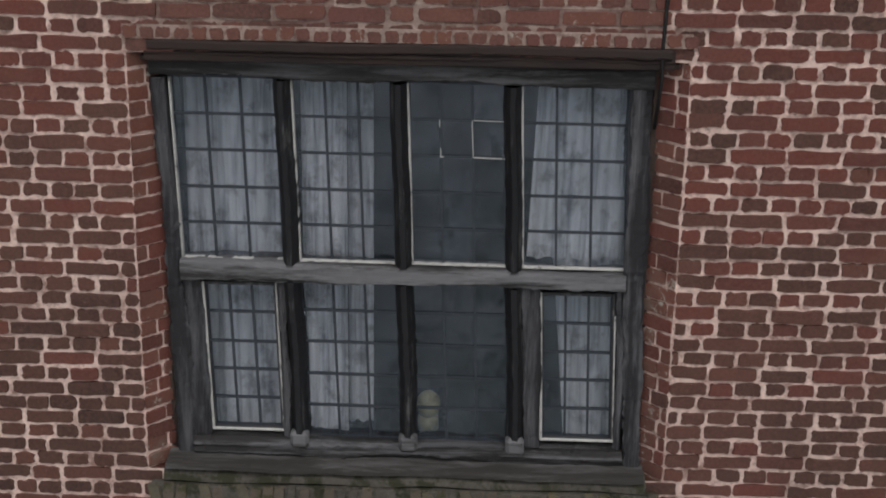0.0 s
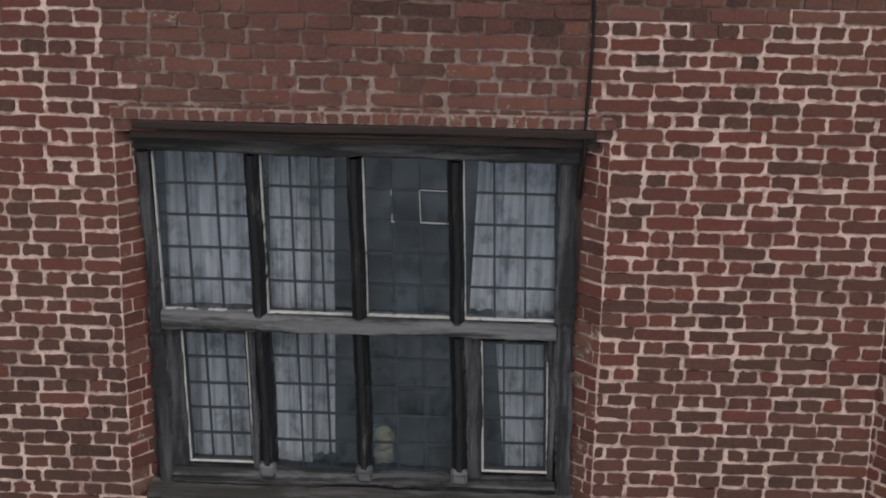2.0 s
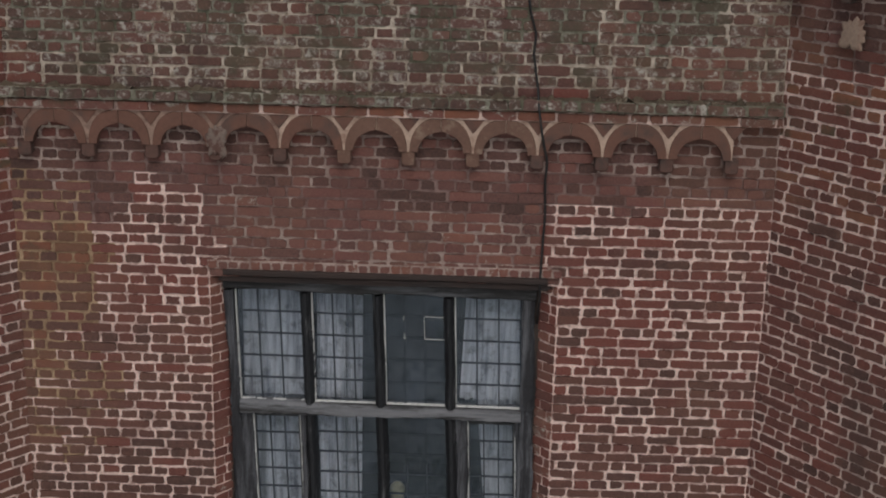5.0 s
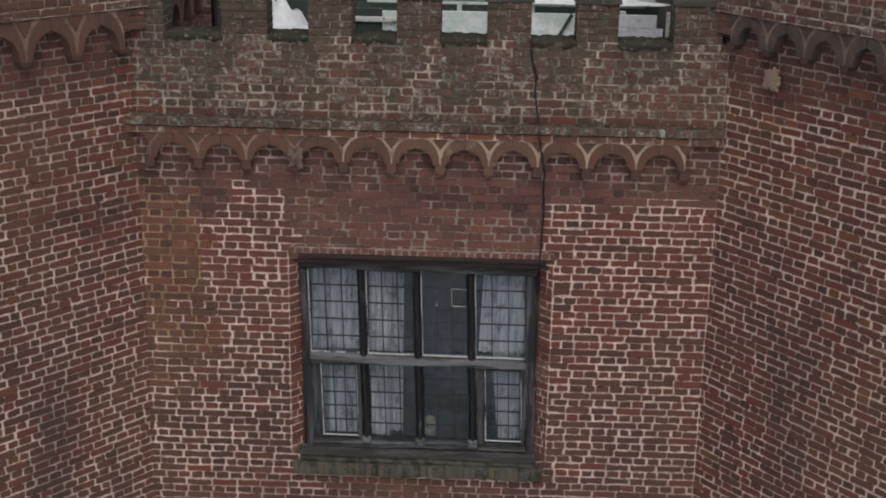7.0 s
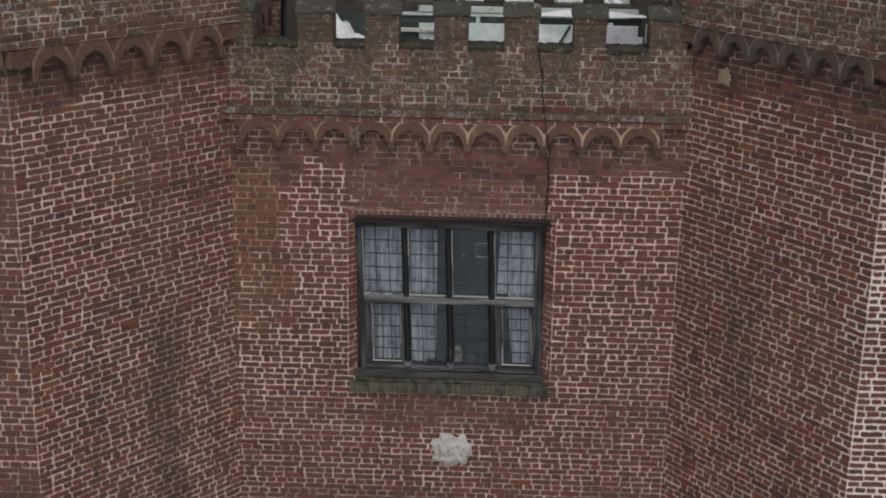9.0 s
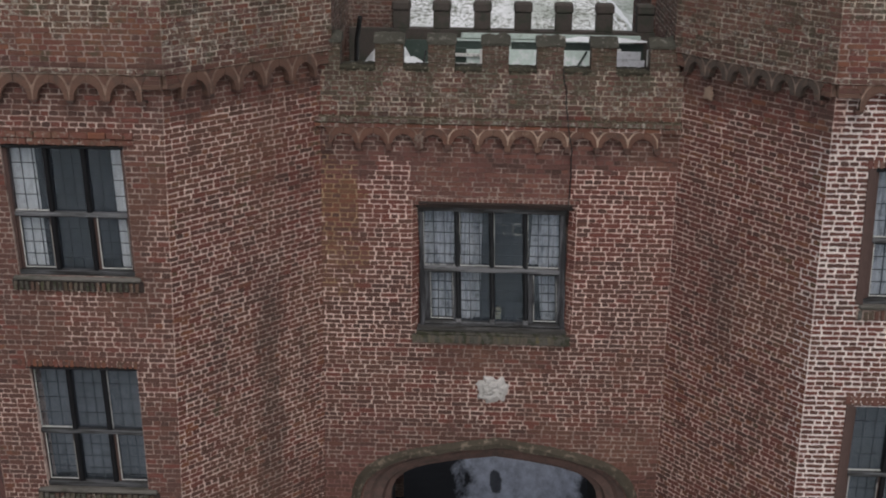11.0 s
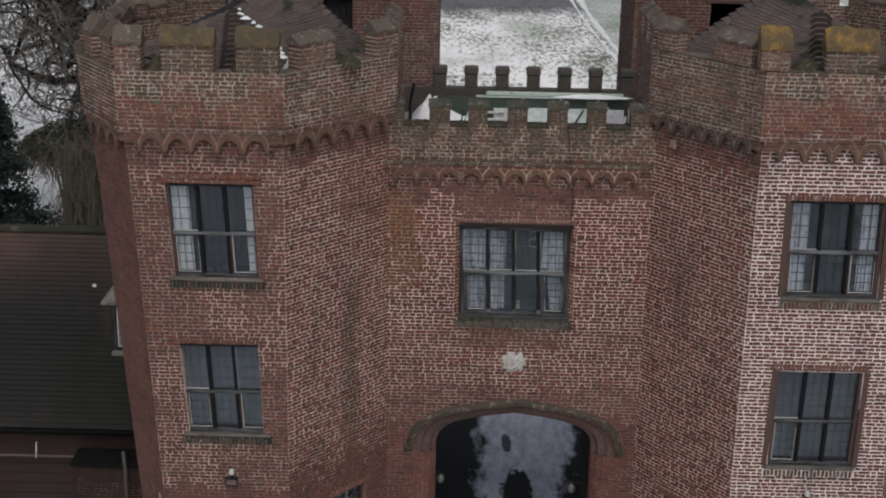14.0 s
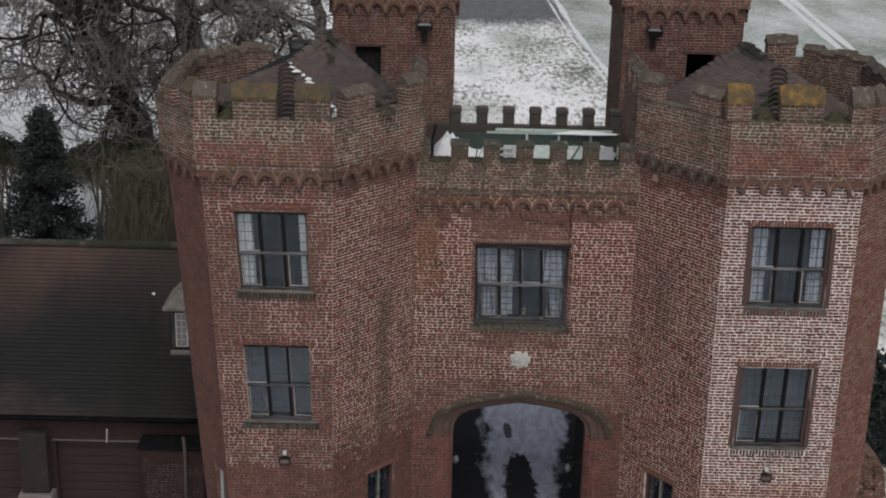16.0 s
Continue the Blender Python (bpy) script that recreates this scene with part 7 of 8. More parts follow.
# brown doors, darkened by the shade they stand in
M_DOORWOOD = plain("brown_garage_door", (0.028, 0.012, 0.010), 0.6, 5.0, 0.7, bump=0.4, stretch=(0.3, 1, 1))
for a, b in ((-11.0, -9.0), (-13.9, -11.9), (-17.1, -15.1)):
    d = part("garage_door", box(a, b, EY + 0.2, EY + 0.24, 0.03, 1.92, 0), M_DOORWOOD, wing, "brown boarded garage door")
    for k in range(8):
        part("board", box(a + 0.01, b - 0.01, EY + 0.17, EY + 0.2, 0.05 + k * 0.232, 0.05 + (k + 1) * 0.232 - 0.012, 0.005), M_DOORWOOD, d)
    part("lintel", box(a - 0.05, b + 0.05, EY - 0.012, EY + 0.1, 1.9, 1.95, 0.004), plain("pale_lintel", (0.13, 0.105, 0.095), 0.7, 8, 0.9), wing, "pale strip over the garage door")
for x in (-11.45, -14.5):
    part("pillar_base", box(x - 0.42, x + 0.42, EY - 0.42, EY + 0.02, 0, 0.62, 0.03), plain("pale_render", (0.19, 0.17, 0.16), 0.7, 5, 0.9), wing, "pale rendered pillar base")
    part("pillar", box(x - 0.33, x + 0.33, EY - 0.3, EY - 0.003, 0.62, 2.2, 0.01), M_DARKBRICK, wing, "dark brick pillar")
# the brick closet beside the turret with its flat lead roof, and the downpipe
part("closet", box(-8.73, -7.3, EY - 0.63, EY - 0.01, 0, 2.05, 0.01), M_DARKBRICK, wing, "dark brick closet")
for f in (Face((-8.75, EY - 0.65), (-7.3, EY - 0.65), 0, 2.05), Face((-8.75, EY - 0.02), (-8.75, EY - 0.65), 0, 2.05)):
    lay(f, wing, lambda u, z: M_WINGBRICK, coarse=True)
    bed(f, wing, lambda u, z: M_CLOSETJOINT if z < 1.7 else M_WINGMORTAR)
part("closet_roof", box(-8.85, -7.3, EY - 0.72, EY - 0.02, 2.055, 2.14, 0.01), M_WINGBLACK, wing, "black flat roof")
bar("downpipe", [(-7.75, EY - 0.7, 2.42), (-7.72, EY - 0.74, 2.25), (-7.7, EY - 0.78, 2.1), (-7.7, EY - 0.78, 0.0)], 0.04, plain("dull_pipe", (0.10, 0.085, 0.08), 0.6, 8.0, 0.8), "grey downpipe beside the garage wing", "pipe")
bar("vent_pipe", [(-9.65, EY - 0.36, 2.06), (-9.62, EY - 0.36, 2.42)], 0.014, M_WHITE, "short white pipe on the eaves of the wing", "pipe")
M_DORMERGLASS = plain("dim_glass", (0.20, 0.195, 0.20), 0.7, 8, 0.1, bump=0)
dm = thing("dormer", "small grey dormer window on the tiled roof", "dormer", at=(-7.84, 3.0, 3.85))
part("cheek", box(-0.45, 0.45, 0.0, 1.4, 0.0, 1.25, 0.01), M_TIMBER, dm)
part("dormer_roof", mesh_of("dormer_roof", [(-0.6, -0.18, 1.22), (0.6, -0.18, 1.22), (0.6, 1.6, 1.22), (-0.6, 1.6, 1.22), (-0.25, 0.15, 1.55), (0.25, 0.15, 1.55), (0.25, 1.9, 1.55), (-0.25, 1.9, 1.55), (-0.6, -0.18, 1.16), (0.6, -0.18, 1.16)], [(0, 1, 5, 4), (1, 2, 6, 5), (2, 3, 7, 6), (3, 0, 4, 7), (4, 5, 6, 7), (8, 9, 1, 0)], M_STONE), None, dm, "pale lead dormer roof")
part("dormer_frame", box(-0.36, 0.36, -0.03, 0.0, 0.12, 1.12, 0.004), M_DARKWOOD, dm, "dark timber frame")
for i in (-1, 1):
    sash = part("dormer_sash", box(i * 0.17 - 0.15, i * 0.17 + 0.15, -0.045, -0.031, 0.18, 1.06, 0.003), M_WHITE, dm, "worn white sash")
    for u in range(2):
        for v in range(5):
            part("pane", box(i * 0.17 - 0.125 + u * 0.128, i * 0.17 - 0.007 + u * 0.128, -0.05, -0.046, 0.205 + v * 0.168, 0.36 + v * 0.168, 0), M_DORMERGLASS, sash)
part("dormer_sill", box(-0.45, 0.45, -0.14, 0.02, 0.0, 0.09, 0.01), M_STONE, dm, "pale lead sill")


# ---- trees and the land beyond ----
M_BARK = plain("dark_wet_bark", (0.024, 0.020, 0.019), 0.6, 4.0, 0.95, bump=0.9, stretch=(1, 1, 0.3), spots=(2.0, (0.034, 0.035, 0.024), 0.52, 0.66))
M_TWIG = plain("grey_twig", (0.165, 0.150, 0.135), 0.7, 6.0, 0.95, bump=0)
M_STEM = plain("dull_stem", (0.110, 0.098, 0.072), 0.6, 6.0, 0.95, bump=0)
M_YEW = plain("dark_conifer", (0.034, 0.050, 0.044), 0.5, 1.5, 0.9, bump=0)
M_IVY = plain("dull_shrub", (0.058, 0.066, 0.040), 0.5, 1.5, 0.95, bump=0)


def limb(store, pts, rads, sides):
    """Adds a tapering limb to a pair of lists."""
    vs, fs = store
    n = len(pts)
    base = len(vs)
    for i, p in enumerate(pts):
        d = (pts[min(i + 1, n - 1)] - pts[max(i - 1, 0)]).normalized()
        s = d.cross(Vector((0.3, 0.9, 0.2))).normalized()
        t = d.cross(s)
        for k in range(sides):
            g = k * math.tau / sides
            vs.append(p + rads[i] * (math.cos(g) * s + math.sin(g) * t))
    for i in range(n - 1):
        for k in range(sides):
            a, b = base + i * sides + k, base + i * sides + (k + 1) % sides
            fs.append((a, b, b + sides, a + sides))


def grow(thick, thin, p, d, length, r, depth, rnd, droop):
    """One limb with its side branches."""
    steps = 9 if depth > 3 else 7 if depth > 1 else 4 if depth else 3
    pts, rads = [p.copy()], [r]
    q, dd = p.copy(), d.copy()
    for i in range(steps):
        dd = (dd + Vector((rnd.normal(0, 0.36), rnd.normal(0, 0.36), rnd.normal(0, 0.30) - droop * (1 if depth < 3 else 0)))).normalized()
        q = q + dd * length / steps
        pts.append(q.copy())
        rads.append(r * (1 - 0.42 * (i + 1) / steps))
    limb(thick if r > 0.035 else thin, pts, rads, 7 if r > 0.15 else 5 if r > 0.035 else 3)
    if depth == 0:
        return
    kids = 5 if depth > 3 else 4 if depth > 2 else 3
    for k in range(kids):
        i = min(steps, 1 + int(rnd.integers(1, steps + 1)) if k else steps)
        side = Vector((rnd.normal(), rnd.normal(), rnd.normal() * 0.7 + 0.15))
        nd = (dd * 0.75 + side.normalized() * 0.85).normalized()
        grow(thick, thin, pts[i], nd, length * rnd.uniform(0.55, 0.8), max(0.0125, rads[i] * (rnd.uniform(0.58, 0.82) if depth > 2 else rnd.uniform(0.48, 0.68))), depth - 1, rnd, droop)


def bare_tree(trunk, rads, boughs, depth, seed, label, droop=0.08):
    rnd = np.random.default_rng(seed)
    t = thing("tree", label, "tree", "bare trees", at=trunk[0])
    o = Vector(trunk[0])
    thick, thin = ([], []), ([], [])
    pts = [Vector(p) - o for p in trunk]
    full, girth = [], []
    for i in range(len(pts) - 1):
        for f in (0, 0.25, 0.5, 0.75):
            bend = 0.3 * math.sin(f * math.pi)
            full.append(pts[i].lerp(pts[i + 1], f) + Vector((rnd.normal(0, bend * 0.45), rnd.normal(0, bend * 0.45), 0)))
            girth.append((rads[i] * (1 - f) + rads[i + 1] * f) * rnd.uniform(0.85, 1.15))
    limb(thick, full + [pts[-1]], girth + [rads[-1]], 10)
    for i, d, ln, r in boughs:
        grow(thick, thin, pts[i], Vector(d).normalized(), ln, r, depth, rnd, droop)
    part("trunk", mesh_of("trunk", *thick, M_BARK, smooth=True), None, t, "dark bark trunk and boughs")
    part("crown", mesh_of("crown", *thin, M_TWIG), None, t, "tangle of bare twigs", kind="stuff")


bare_tree([(-12.2, 22, -0.3), (-13.05, 22, 4.5), (-13.5, 22, 6.0), (-13.95, 22, 7.4), (-14.4, 22.2, 8.9), (-14.7, 22.2, 11.0), (-14.6, 22.4, 13.0)], [0.58, 0.52, 0.50, 0.43, 0.38, 0.30, 0.2],
          [(3, (-0.95, 0.1, -0.1), 4.6, 0.34), (4, (-0.9, -0.2, 0.25), 5.0, 0.28), (4, (0.7, 0.1, 0.5), 4.2, 0.24), (5, (-0.6, -0.2, 0.5), 4.4, 0.2), (5, (0.6, -0.2, 0.45), 4.2, 0.2), (2, (-0.8, -0.3, -0.1), 3.8, 0.16), (6, (-0.3, 0.2, 0.9), 4.0, 0.14), (6, (0.5, 0.1, 0.8), 4.0, 0.14), (3, (0.8, -0.3, 0.0), 3.0, 0.14), (5, (-0.2, -0.7, 0.1), 3.4, 0.14), (4, (-0.7, -0.6, -0.1), 3.6, 0.14), (3, (-0.6, 0.6, 0.3), 4.0, 0.16)],
          5, 11, "great bare tree with a leaning dark trunk behind the wing", 0.10)
bare_tree([(-11.4, 30, -0.3), (-12.4, 30, 5.5), (-12.7, 30, 8), (-12.4, 30, 10.5), (-12.1, 30, 14)], [0.6, 0.54, 0.46, 0.36, 0.2],
          [(1, (0.8, 0, 0.5), 4.4, 0.2), (2, (0.7, 0.2, 0.5), 5.0, 0.2), (2, (-0.7, 0.2, 0.4), 5.0, 0.2), (3, (0.5, 0, 0.7), 4.4, 0.16), (3, (-0.5, -0.2, 0.6), 4.4, 0.16), (1, (-0.8, 0.2, 0.2), 4.0, 0.16), (1, (0.9, -0.2, 0.1), 4.0, 0.14)],
          5, 12, "tall bare tree with upright dark limbs", 0.08)
bare_tree([(-25.5, 34, -0.3), (-25.3, 34, 6), (-25.0, 34, 9.5), (-25, 34, 13)], [0.5, 0.42, 0.32, 0.2],
          [(1, (0.8, 0, 0.4), 5.5, 0.22), (2, (0.7, 0.2, 0.5), 5.5, 0.22), (2, (-0.7, 0.2, 0.5), 5.5, 0.22), (1, (-0.7, 0, 0.6), 5.5, 0.22), (3, (0.2, 0, 0.9), 5.0, 0.16), (1, (0.3, -0.5, 0.2), 4.0, 0.16)],
          4, 13, "bare winter tree standing in the snowy field", 0.08)
bare_tree([(-8.2, 44, -0.3), (-8.3, 44, 5), (-8.1, 44, 8.5), (-8.3, 44, 13)], [0.36, 0.32, 0.24, 0.16],
          [(1, (0.8, 0, 0.5), 4.4, 0.16), (2, (0.7, 0.2, 0.6), 4.4, 0.16), (2, (-0.7, 0.2, 0.5), 4.4, 0.16), (1, (-0.7, 0, 0.6), 4.4, 0.16), (3, (0.2, 0, 0.9), 4.0, 0.14)],
          4, 14, "slender bare tree behind the turret", 0.06)


def leaves(count, place, size, rnd, flat=0.6):
    """Many small leaf sprays set at random round the given places."""
    vs, fs = [], []
    for _ in range(count):
        p, axis = place(rnd)
        s = size * rnd.uniform(0.6, 1.3)
        a = Vector(axis) + Vector(rnd.normal(0, 0.45, 3))
        a.normalize()
        b = a.cross(Vector(rnd.normal(0, 1, 3))).normalized()
        p = Vector(p)
        base = len(vs)
        vs += [p - b * s * 0.3, p + a * s * 0.5 - b * s * 0.42, p + a * s * 1.2, p + a * s * 0.5 + b * s * 0.42]
        fs.append((base, base + 1, base + 2, base + 3))
    return vs, fs


def conifer(x, y, h, w, seed):
    rnd = np.random.default_rng(seed)
    t = thing("conifer", "dark green conical evergreen behind the wing", "tree", at=(x, y, 0))
    part("trunk", tube(bmesh.new(), [(0, 0, -0.2), (0, 0, h * 0.5), (0, 0, h * 0.95)], [0.28, 0.16, 0.03], 8), M_BARK, t)
    boughs = []
    for k in range(190):
        f = rnd.uniform(0.03, 0.995) ** 1.25
        g = rnd.uniform(0, math.tau)
        ln = w * (1 - f) ** 0.95 * rnd.uniform(0.55, 1.2) + 0.05
        boughs.append((f * h, g, ln))

    def place(r):
        z, g, ln = boughs[int(r.integers(len(boughs)))]
        s = r.uniform(0.15, 1.0)
        d = (math.cos(g), math.sin(g), -0.25 + 0.35 * s)
        return (d[0] * ln * s + r.normal(0, 0.13), d[1] * ln * s + r.normal(0, 0.13), z - 0.25 * ln * s + r.normal(0, 0.12)), d
    part("crown", mesh_of("crown", *leaves(70000, place, 0.085, rnd), M_YEW), None, t, "dark needle sprays", kind="stuff")


conifer(-14.1, 13, 7.5, 3.0, 3)


def weeping(x, y, h, w, count, seed, label):
    """A bush of long thin stems that rise, arch over and hang down."""
    rnd = np.random.default_rng(seed)
    t = thing("weeping_shrub", label, "shrub", "shrubs", at=(x, y, 0))
    thin = ([], [])
    for _ in range(count):
        g, r0 = rnd.uniform(0, math.tau), w * math.sqrt(rnd.uniform(0, 0.5))
        out = w * rnd.uniform(0.15, 0.75)
        top, fall = h * rnd.uniform(0.45, 1.0), h * rnd.uniform(0.3, 0.9)
        side = rnd.normal(0, 0.7)
        pts = []
        for s in np.linspace(0, 1, 7):
            rise = top - fall * max(0.0, s - 0.3) ** 1.6 * 1.75 - 0.25 * max(0.0, 0.3 - s) * h
            pts.append(Vector((math.cos(g + side * s) * (r0 + out * s) + rnd.normal(0, 0.17), math.sin(g + side * s) * (r0 + out * s) + rnd.normal(0, 0.17), max(0.02, rise + rnd.normal(0, 0.08)))))
        limb(thin, pts, [0.010 - 0.0008 * i for i in range(7)], 3)
    part("stem_mass", mesh_of("stem_mass", *thin, M_STEM), None, t, "hanging grey-brown stems", kind="stuff")
    part("crown_base", tube(bmesh.new(), [(0, 0, 0), (0.1, 0, h * 0.3), (0, 0.1, h * 0.6)], [0.2, 0.15, 0.1], 7), M_BARK, t)

    def place(r):
        g, f = r.uniform(0, math.tau), r.uniform(0, 1)
        rr = w * math.sqrt(r.uniform(0.05, 1)) * (1 - 0.5 * f ** 2)
        return (rr * math.cos(g), rr * math.sin(g), f * h * 0.92), (0.1, 0, -1)
    part("leaves", mesh_of("leaves", *leaves(46000, place, 0.06, rnd), M_IVY), None, t, "dull green leaves", kind="stuff")


weeping(-10.98, 14.5, 5.8, 1.6, 2700, 24, "drooping tangle of twigs and ivy behind the wing")

def hedge(name, x0, x1, y0, y1, h, label, mat, seed, count, size=0.3):
    """A clipped or rough hedge: a dark core of stems with leaves all over it."""
    rnd = np.random.default_rng(seed)
    t = thing(name, label, "hedge")
    part("core", box(x0 + 0.25, x1 - 0.25, y0 + 0.25, y1 - 0.25, 0, h - 0.3, 0.1), mat, t)

    def place(r):
        f = int(r.integers(0, 3))
        x, y, z = r.uniform(x0, x1), r.uniform(y0, y1), r.uniform(0, h)
        if f == 0:
            return (x, y, h - 0.2 + r.normal(0, 0.12)), (0, 0, 1)
        if f == 1:
            return (x, y0 + 0.15 + r.normal(0, 0.12), z), (0, -1, 0.3)
        return (x0 + 0.15 + r.normal(0, 0.12), y, z), (-1, 0, 0.3)
    part("leaves", mesh_of("leaves", *leaves(count, place, size, rnd), mat), None, t, kind="stuff")


hedge("hedge", 9.65, 17, 5.2, 7.2, 2.6, "dark clipped yew hedge beside the turret", M_YEW, 31, 9000, 0.16)


def thicket(x, y, low, high, w, count, seed, label):
    """An arching mass of twigs and ivy on bare stems, open underneath."""
    rnd = np.random.default_rng(seed)
    t = thing("thicket", label, "shrub", "shrubs", at=(x, y, 0))
    thin = ([], [])
    for k in range(9):
        g = rnd.uniform(0, math.tau)
        foot = Vector((rnd.normal(0, w * 0.35), rnd.normal(0, 0.6), 0))
        limb(thin, [foot, foot + Vector((0.2 * math.cos(g), 0.2, low * 0.6)), foot + Vector((0.5 * math.cos(g), 0.2, low + 0.3))], [0.07, 0.05, 0.03], 5)
    for k in range(count // 14):
        g, r = rnd.uniform(0, math.tau), w * math.sqrt(rnd.uniform(0, 1))
        p = Vector((r * math.cos(g), 0.5 * r * math.sin(g), low + (high - low) * rnd.uniform(0.2, 1) * (1 - 0.6 * (r / w) ** 2)))
        d = Vector((rnd.normal(0, 0.5), rnd.normal(0, 0.4), -0.55))
        limb(thin, [p, p + d * 0.4 + Vector((0, 0, 0.16)), p + d * 0.9, p + d * 1.3 - Vector((0, 0, 0.2))], [0.012, 0.011, 0.009, 0.006], 3)
    part("stem_mass", mesh_of("stem_mass", *thin, M_STEM), None, t, "grey-brown hanging stems", kind="stuff")

    def place(r):
        g, f = r.uniform(0, math.tau), math.sqrt(r.uniform(0, 1))
        z = low + (high - low) * (1 - 0.75 * f * f) * r.uniform(0.25, 1.0)
        return (w * f * math.cos(g), 0.5 * w * f * math.sin(g), z + 0.15 * math.sin(g * 5)), (0.1, 0, -0.7)
    part("leaves", mesh_of("leaves", *leaves(count, place, 0.075, rnd), M_IVY), None, t, "dull brown-green leaves", kind="stuff")


thicket(-18.9, 22.0, 3.3, 4.8, 1.7, 12000, 34, "brown ivy-grown bush beside the evergreen")
thicket(-13.2, 20.5, 3.7, 5.0, 2.6, 26000, 33, "arching brown thicket grown with ivy beyond the wing")
heap("snow_patch", -8.88, 4.0, 4.99, 0.045, 0.045, 0.055, 97, "clot of snow on the tiled roof")
# brick stub of a broken wall at the foot of the right turret
def wall_stub():
    t = thing("wall_stub", "broken end of an old rubble and brick wall", "wall")
    r = np.random.default_rng(41)
    bm = bmesh.new()
    for k in range(40):
        z = k * 0.075
        reach = 0.95 * (1 - (k / 40) ** 7) + 0.12
        n = 4
        for i in range(n):
            w = reach / n
            boxed(bm, 7.68 + i * w + 0.006, 7.68 + (i + 1) * w - 0.006 + r.uniform(-0.02, 0.03), 0.55 + r.normal(0, 0.02), 1.25, z + 0.005, z + 0.07, 0.008)
    part("rubble", bm, M_OLD, t)


wall_stub()

# ---- snow, slush and tracks ----
def strip(pts, z, name, mat, label, category, group=""):
    bm = bmesh.new()
    rows = [(bm.verts.new((x - w / 2, y, z)), bm.verts.new((x + w / 2, y, z))) for x, y, w in pts]
    for a, b in zip(rows, rows[1:]):
        bm.faces.new((a[0], a[1], b[1], b[0]))
    tagged(part(name, bm, mat, None), label, category, group, kind="stuff")


def track_x(y):
    return 9.2 - (y - 57.6) * 0.026 + 0.12 * math.sin(y / 7)


for k, (dx, w) in enumerate(((0, 0.34), (0.75, 0.16))):
    strip([(track_x(y) - dx * (0.4 + y / 160), y, w * (1 + 0.35 * math.sin(y / 2.3) + 0.2 * math.sin(y * 1.7)) * (0.5 + y / 130)) for y in np.linspace(40, 260, 220)], 0.02 + 0.004 * k, "snow_track", M_SNOW, "wheel track filled with snow across the field", "track", "snow tracks")
    strip([(28.2 + dx * 1.2 + (y - 79.8) * 0.073, y, 0.5 * (1 + 0.3 * math.sin(y / 3)) * (0.5 + y / 130)) for y in np.linspace(50, 260, 160)], 0.03 + 0.004 * k, "snow_track", M_SNOW, "wheel track filled with snow across the field", "track", "snow tracks")


def slush():
    """Trodden grey snow on the drive seen through the gate, thin at its edges, with bare wet patches in it."""
    m, nt, b = material("trodden_snow", 0.9)
    pos = nt.nodes.new("ShaderNodeNewGeometry").outputs["Position"]
    sep = nt.nodes.new("ShaderNodeSeparateXYZ")
    nt.links.new(pos, sep.inputs[0])

    def calc(op, a, c):
        n = nt.nodes.new("ShaderNodeMath")
        n.operation = op
        for sock, v in zip(n.inputs, (a, c)):
            if isinstance(v, (int, float)):
                sock.default_value = v
            else:
                nt.links.new(v, sock)
        return n.outputs[0]

    n1, n2 = noised(nt, 2.4, 5, 0.65, stretch=(1, 0.4, 1)), noised(nt, 5.5, 5, 0.7, stretch=(1, 0.4, 1))
    wob = calc("MULTIPLY", calc("SUBTRACT", n1, 0.5), 1.5)
    off = calc("ABSOLUTE", calc("SUBTRACT", sep.outputs[0], calc("ADD", 0.3, calc("MULTIPLY", sep.outputs[1], 0.06))), 0)
    off = calc("SUBTRACT", calc("ADD", off, wob), calc("MULTIPLY", calc("SUBTRACT", sep.outputs[1], 3.0), 0.06))
    snow = ramp(nt, off, [(0.72, (1.0,)), (1.12, (0.0,))])
    hx = calc("DIVIDE", calc("SUBTRACT", sep.outputs[0], 0.46), 0.50)
    hy = calc("DIVIDE", calc("SUBTRACT", sep.outputs[1], 3.7), 1.9)
    wild = calc("MULTIPLY", calc("SUBTRACT", noised(nt, 1.5, 6, 0.7, stretch=(1, 0.5, 1)), 0.5), 4.5)
    hole = calc("ADD", calc("ADD", calc("MULTIPLY", hx, hx), calc("MULTIPLY", hy, hy)), wild)
    snow = mixed(nt, 1.0, snow, ramp(nt, hole, [(0.7, (0.0,)), (1.1, (1.0,))]), "MULTIPLY")
    sx = calc("DIVIDE", calc("SUBTRACT", sep.outputs[0], 0.25), 0.13)
    sy = calc("DIVIDE", calc("SUBTRACT", sep.outputs[1], 7.0), 0.55)
    small = calc("ADD", calc("ADD", calc("MULTIPLY", sx, sx), calc("MULTIPLY", sy, sy)), wild)
    snow = mixed(nt, 1.0, snow, ramp(nt, small, [(0.6, (0.15,)), (1.2, (1.0,))]), "MULTIPLY")
    tone = ramp(nt, n2, [(0.35, (0.38, 0.40, 0.47)), (0.65, (0.68, 0.71, 0.80))])
    nt.links.new(mixed(nt, snow, (0.013, 0.013, 0.016), tone), b.inputs["Base Color"])
    bumped(nt, b, n2, 0.4, 0.02)
    bm = bmesh.new()
    grid = [[bm.verts.new((x, y, 0.045 + 0.01 * math.sin(x * 5 + y * 3))) for x in np.linspace(-1.6, 2.8, 16)] for y in np.linspace(2.0, 13, 36)]
    for r0, r1 in zip(grid, grid[1:]):
        for i in range(15):
            bm.faces.new((r0[i], r0[i + 1], r1[i + 1], r1[i]))
    tagged(part("slush", bm, m, None), "trodden grey snow on the wet drive", "snow", kind="stuff")


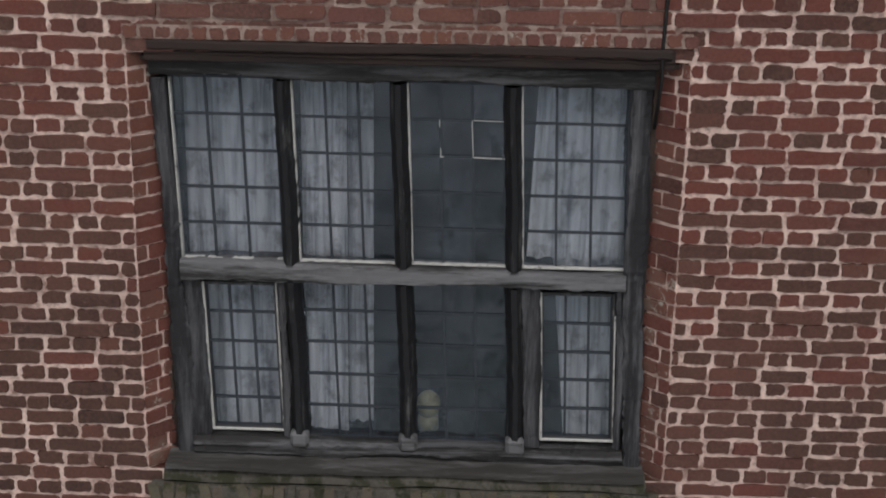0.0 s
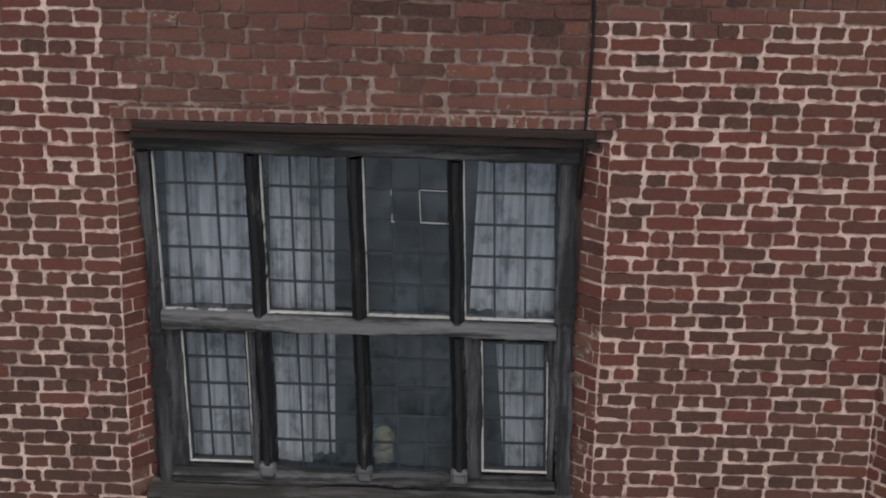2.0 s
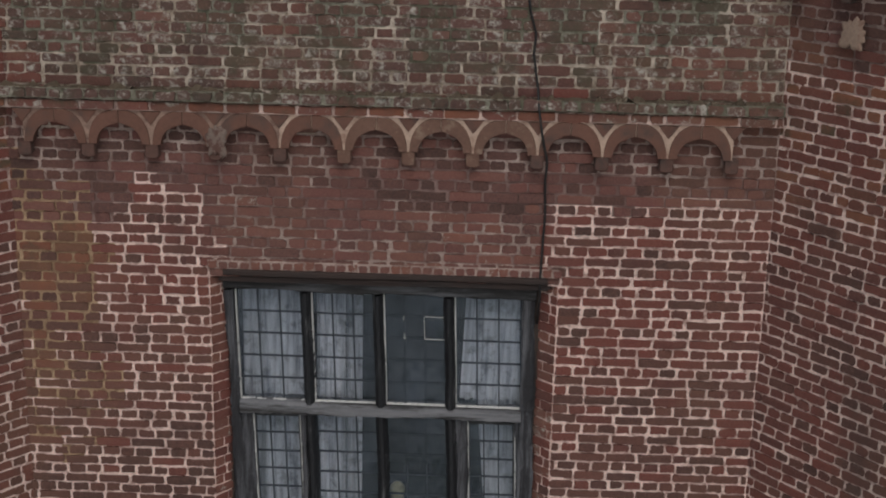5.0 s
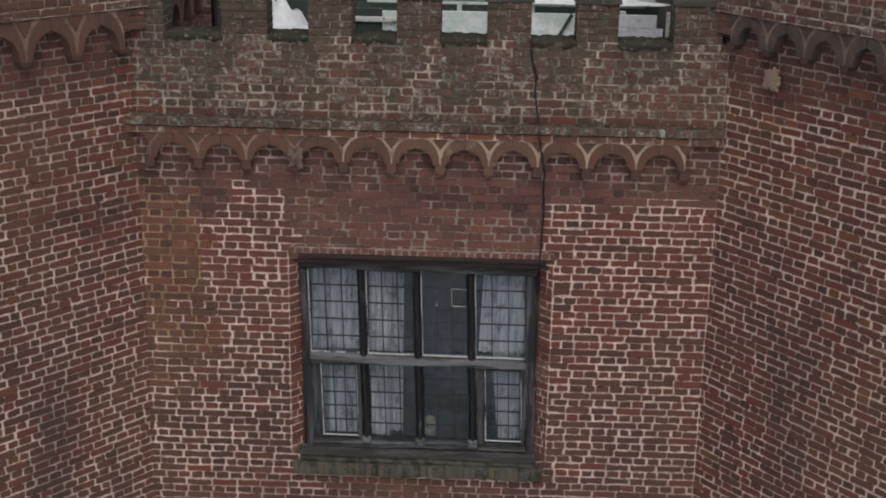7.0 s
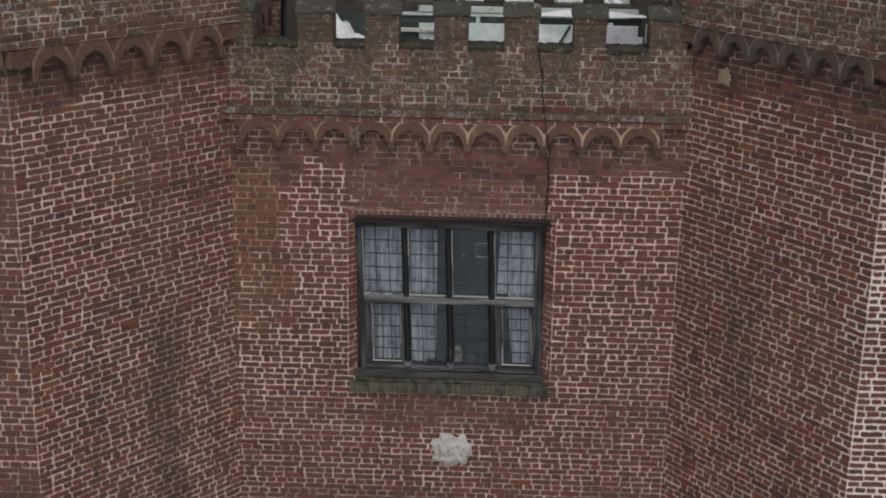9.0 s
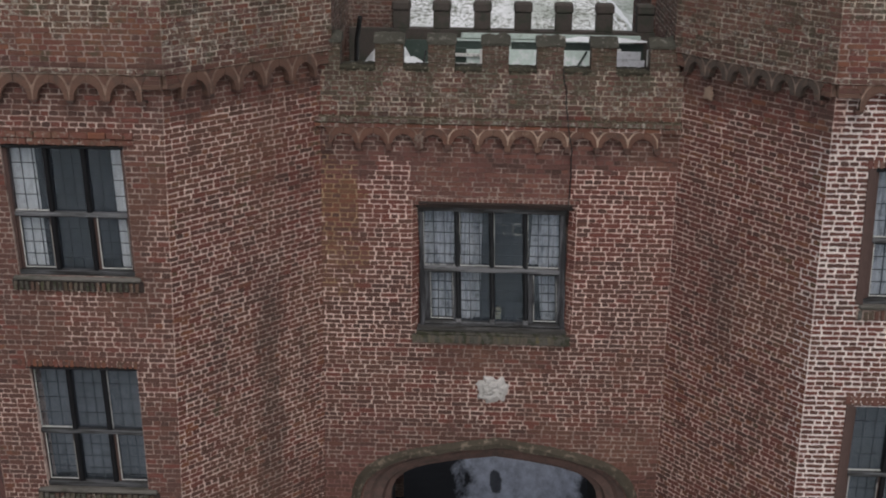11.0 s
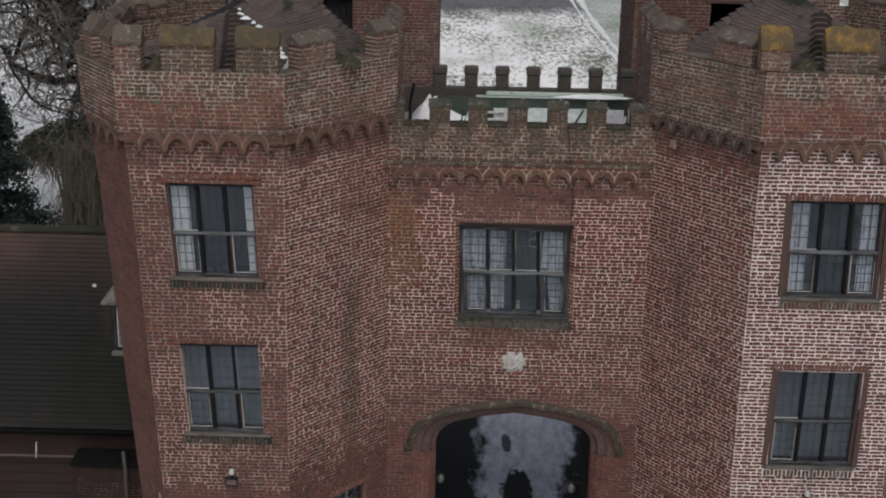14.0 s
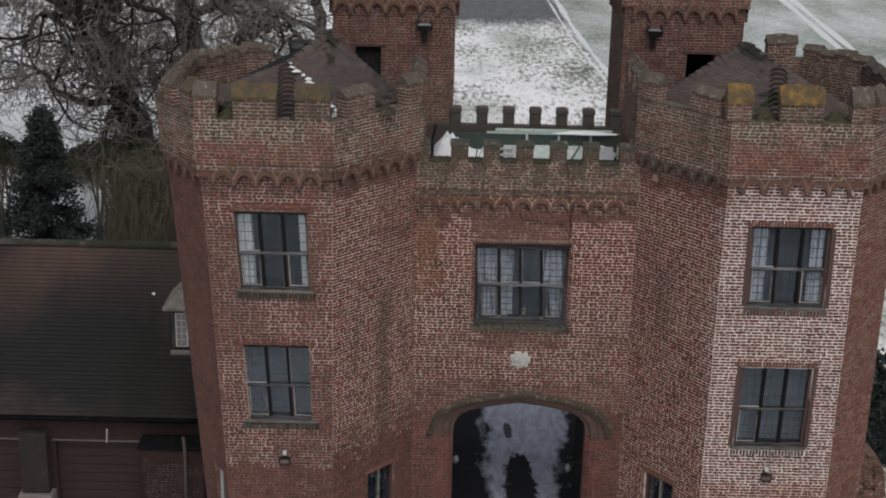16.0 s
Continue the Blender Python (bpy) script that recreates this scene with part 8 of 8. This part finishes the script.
slush()
for x, y, z, s in ((-1.30, 1.2, 2.05, 1), (1.36, 1.2, 1.9, 1)):
    bm = bmesh.new()
    bmesh.ops.create_uvsphere(bm, u_segments=12, v_segments=8, radius=0.085, matrix=Matrix.Translation((x, y, z)) @ Matrix.Diagonal((0.9, 0.9, 1.25, 1)))
    lt = thing("lantern", "pale round wall lantern inside the gate passage", "lamp", "passage lanterns")
    part("globe", bm, plain("dusty_glass", (0.26, 0.26, 0.26), 0.6, 9, 0.4, bump=0.1), lt, smooth=True)
    part("bracket", box(min(x, x * 1.25), max(x, x * 1.25), y - 0.03, y + 0.03, z + 0.10, z + 0.15, 0.006), M_BLACK, lt)


def field_material(name, grass, low, high):
    m, nt, b = material(name, 0.9)
    n1 = noised(nt, 4.0, 6, 0.8, stretch=(1, 0.3, 1))
    n2 = noised(nt, 0.16, 4, 0.6, stretch=(1, 0.4, 1))
    c = mixed(nt, ramp(nt, mixed(nt, 0.5, n1, n2), [(low, (0.0,)), (high, (1.0,))]), grass, (0.8, 0.82, 0.84))
    nt.links.new(c, b.inputs["Base Color"])
    return m


pasture = [(track_x(y) - 0.3 + 0.2 * math.sin(y * 1.3), y) for y in np.linspace(300, 40, 90)]
slab("pasture", [(400, 300), *pasture, (60, 40)][::-1], 0.012, field_material("green_pasture", (0.20, 0.235, 0.19), 0.40, 0.66), "green pasture dusted with snow beyond the track", "field")
lawn = [(-6 - 0.6 * math.sin(y * 0.8), y) for y in np.linspace(24, 96, 40)]
slab("snowy_lawn", [(-60, 24), *lawn, (-60, 96)], 0.016, field_material("snow_covered_lawn", (0.2, 0.2, 0.17), 0.34, 0.46), "lawn under almost unbroken snow beneath the trees", "lawn")

# ---- bricks beside the window, each a piece of its own ----
shared = {}


def single(owner, face, bricks, sort):
    """Bricks of a face that are objects of their own, on shared meshes."""
    ang = math.degrees(math.atan2(face.u.y, face.u.x))
    for i, (u0, u1, z0, z1) in enumerate(bricks):
        um, zm = (u0 + u1) / 2, (z0 + z1) / 2
        kind = sort(*wander(um, zm))
        brown = kind is M_BROWN
        dark = kind is M_FLARED or rng.random() < (0.11 if u1 - u0 < 0.16 else 0.035) * (2.0 if brown else 0.8)
        key = (round((u1 - u0) / 0.03), i % 6, dark, brown)
        ln = key[0] * 0.03
        if key not in shared:
            mat = M_FLARED_PIECE if dark else M_BROWN_PIECE if brown else M_PIECE
            shared[key] = mesh_of("brick", [(u, -d, z) for u, d, z in brick_verts(-ln / 2, ln / 2, -COURSE / 2, COURSE / 2, 0.03, JOINT)], BRICK_FACES, mat)
        ob = part("brick", shared[key], None, owner)
        ob.matrix_basis = pose(*face.at(um, max(-0.002, rng.normal(0, 0.002)), zm), 0, rng.normal(0, 0.5), ang) @ Matrix.Diagonal(((u1 - u0) / ln, 1, 1, 1))


single(wall_front, front, pieces[:300], centre_sort)
for owner, faces, sort in LOOSE.values():
    for f, bricks in faces:
        single(owner, f, bricks, sort)
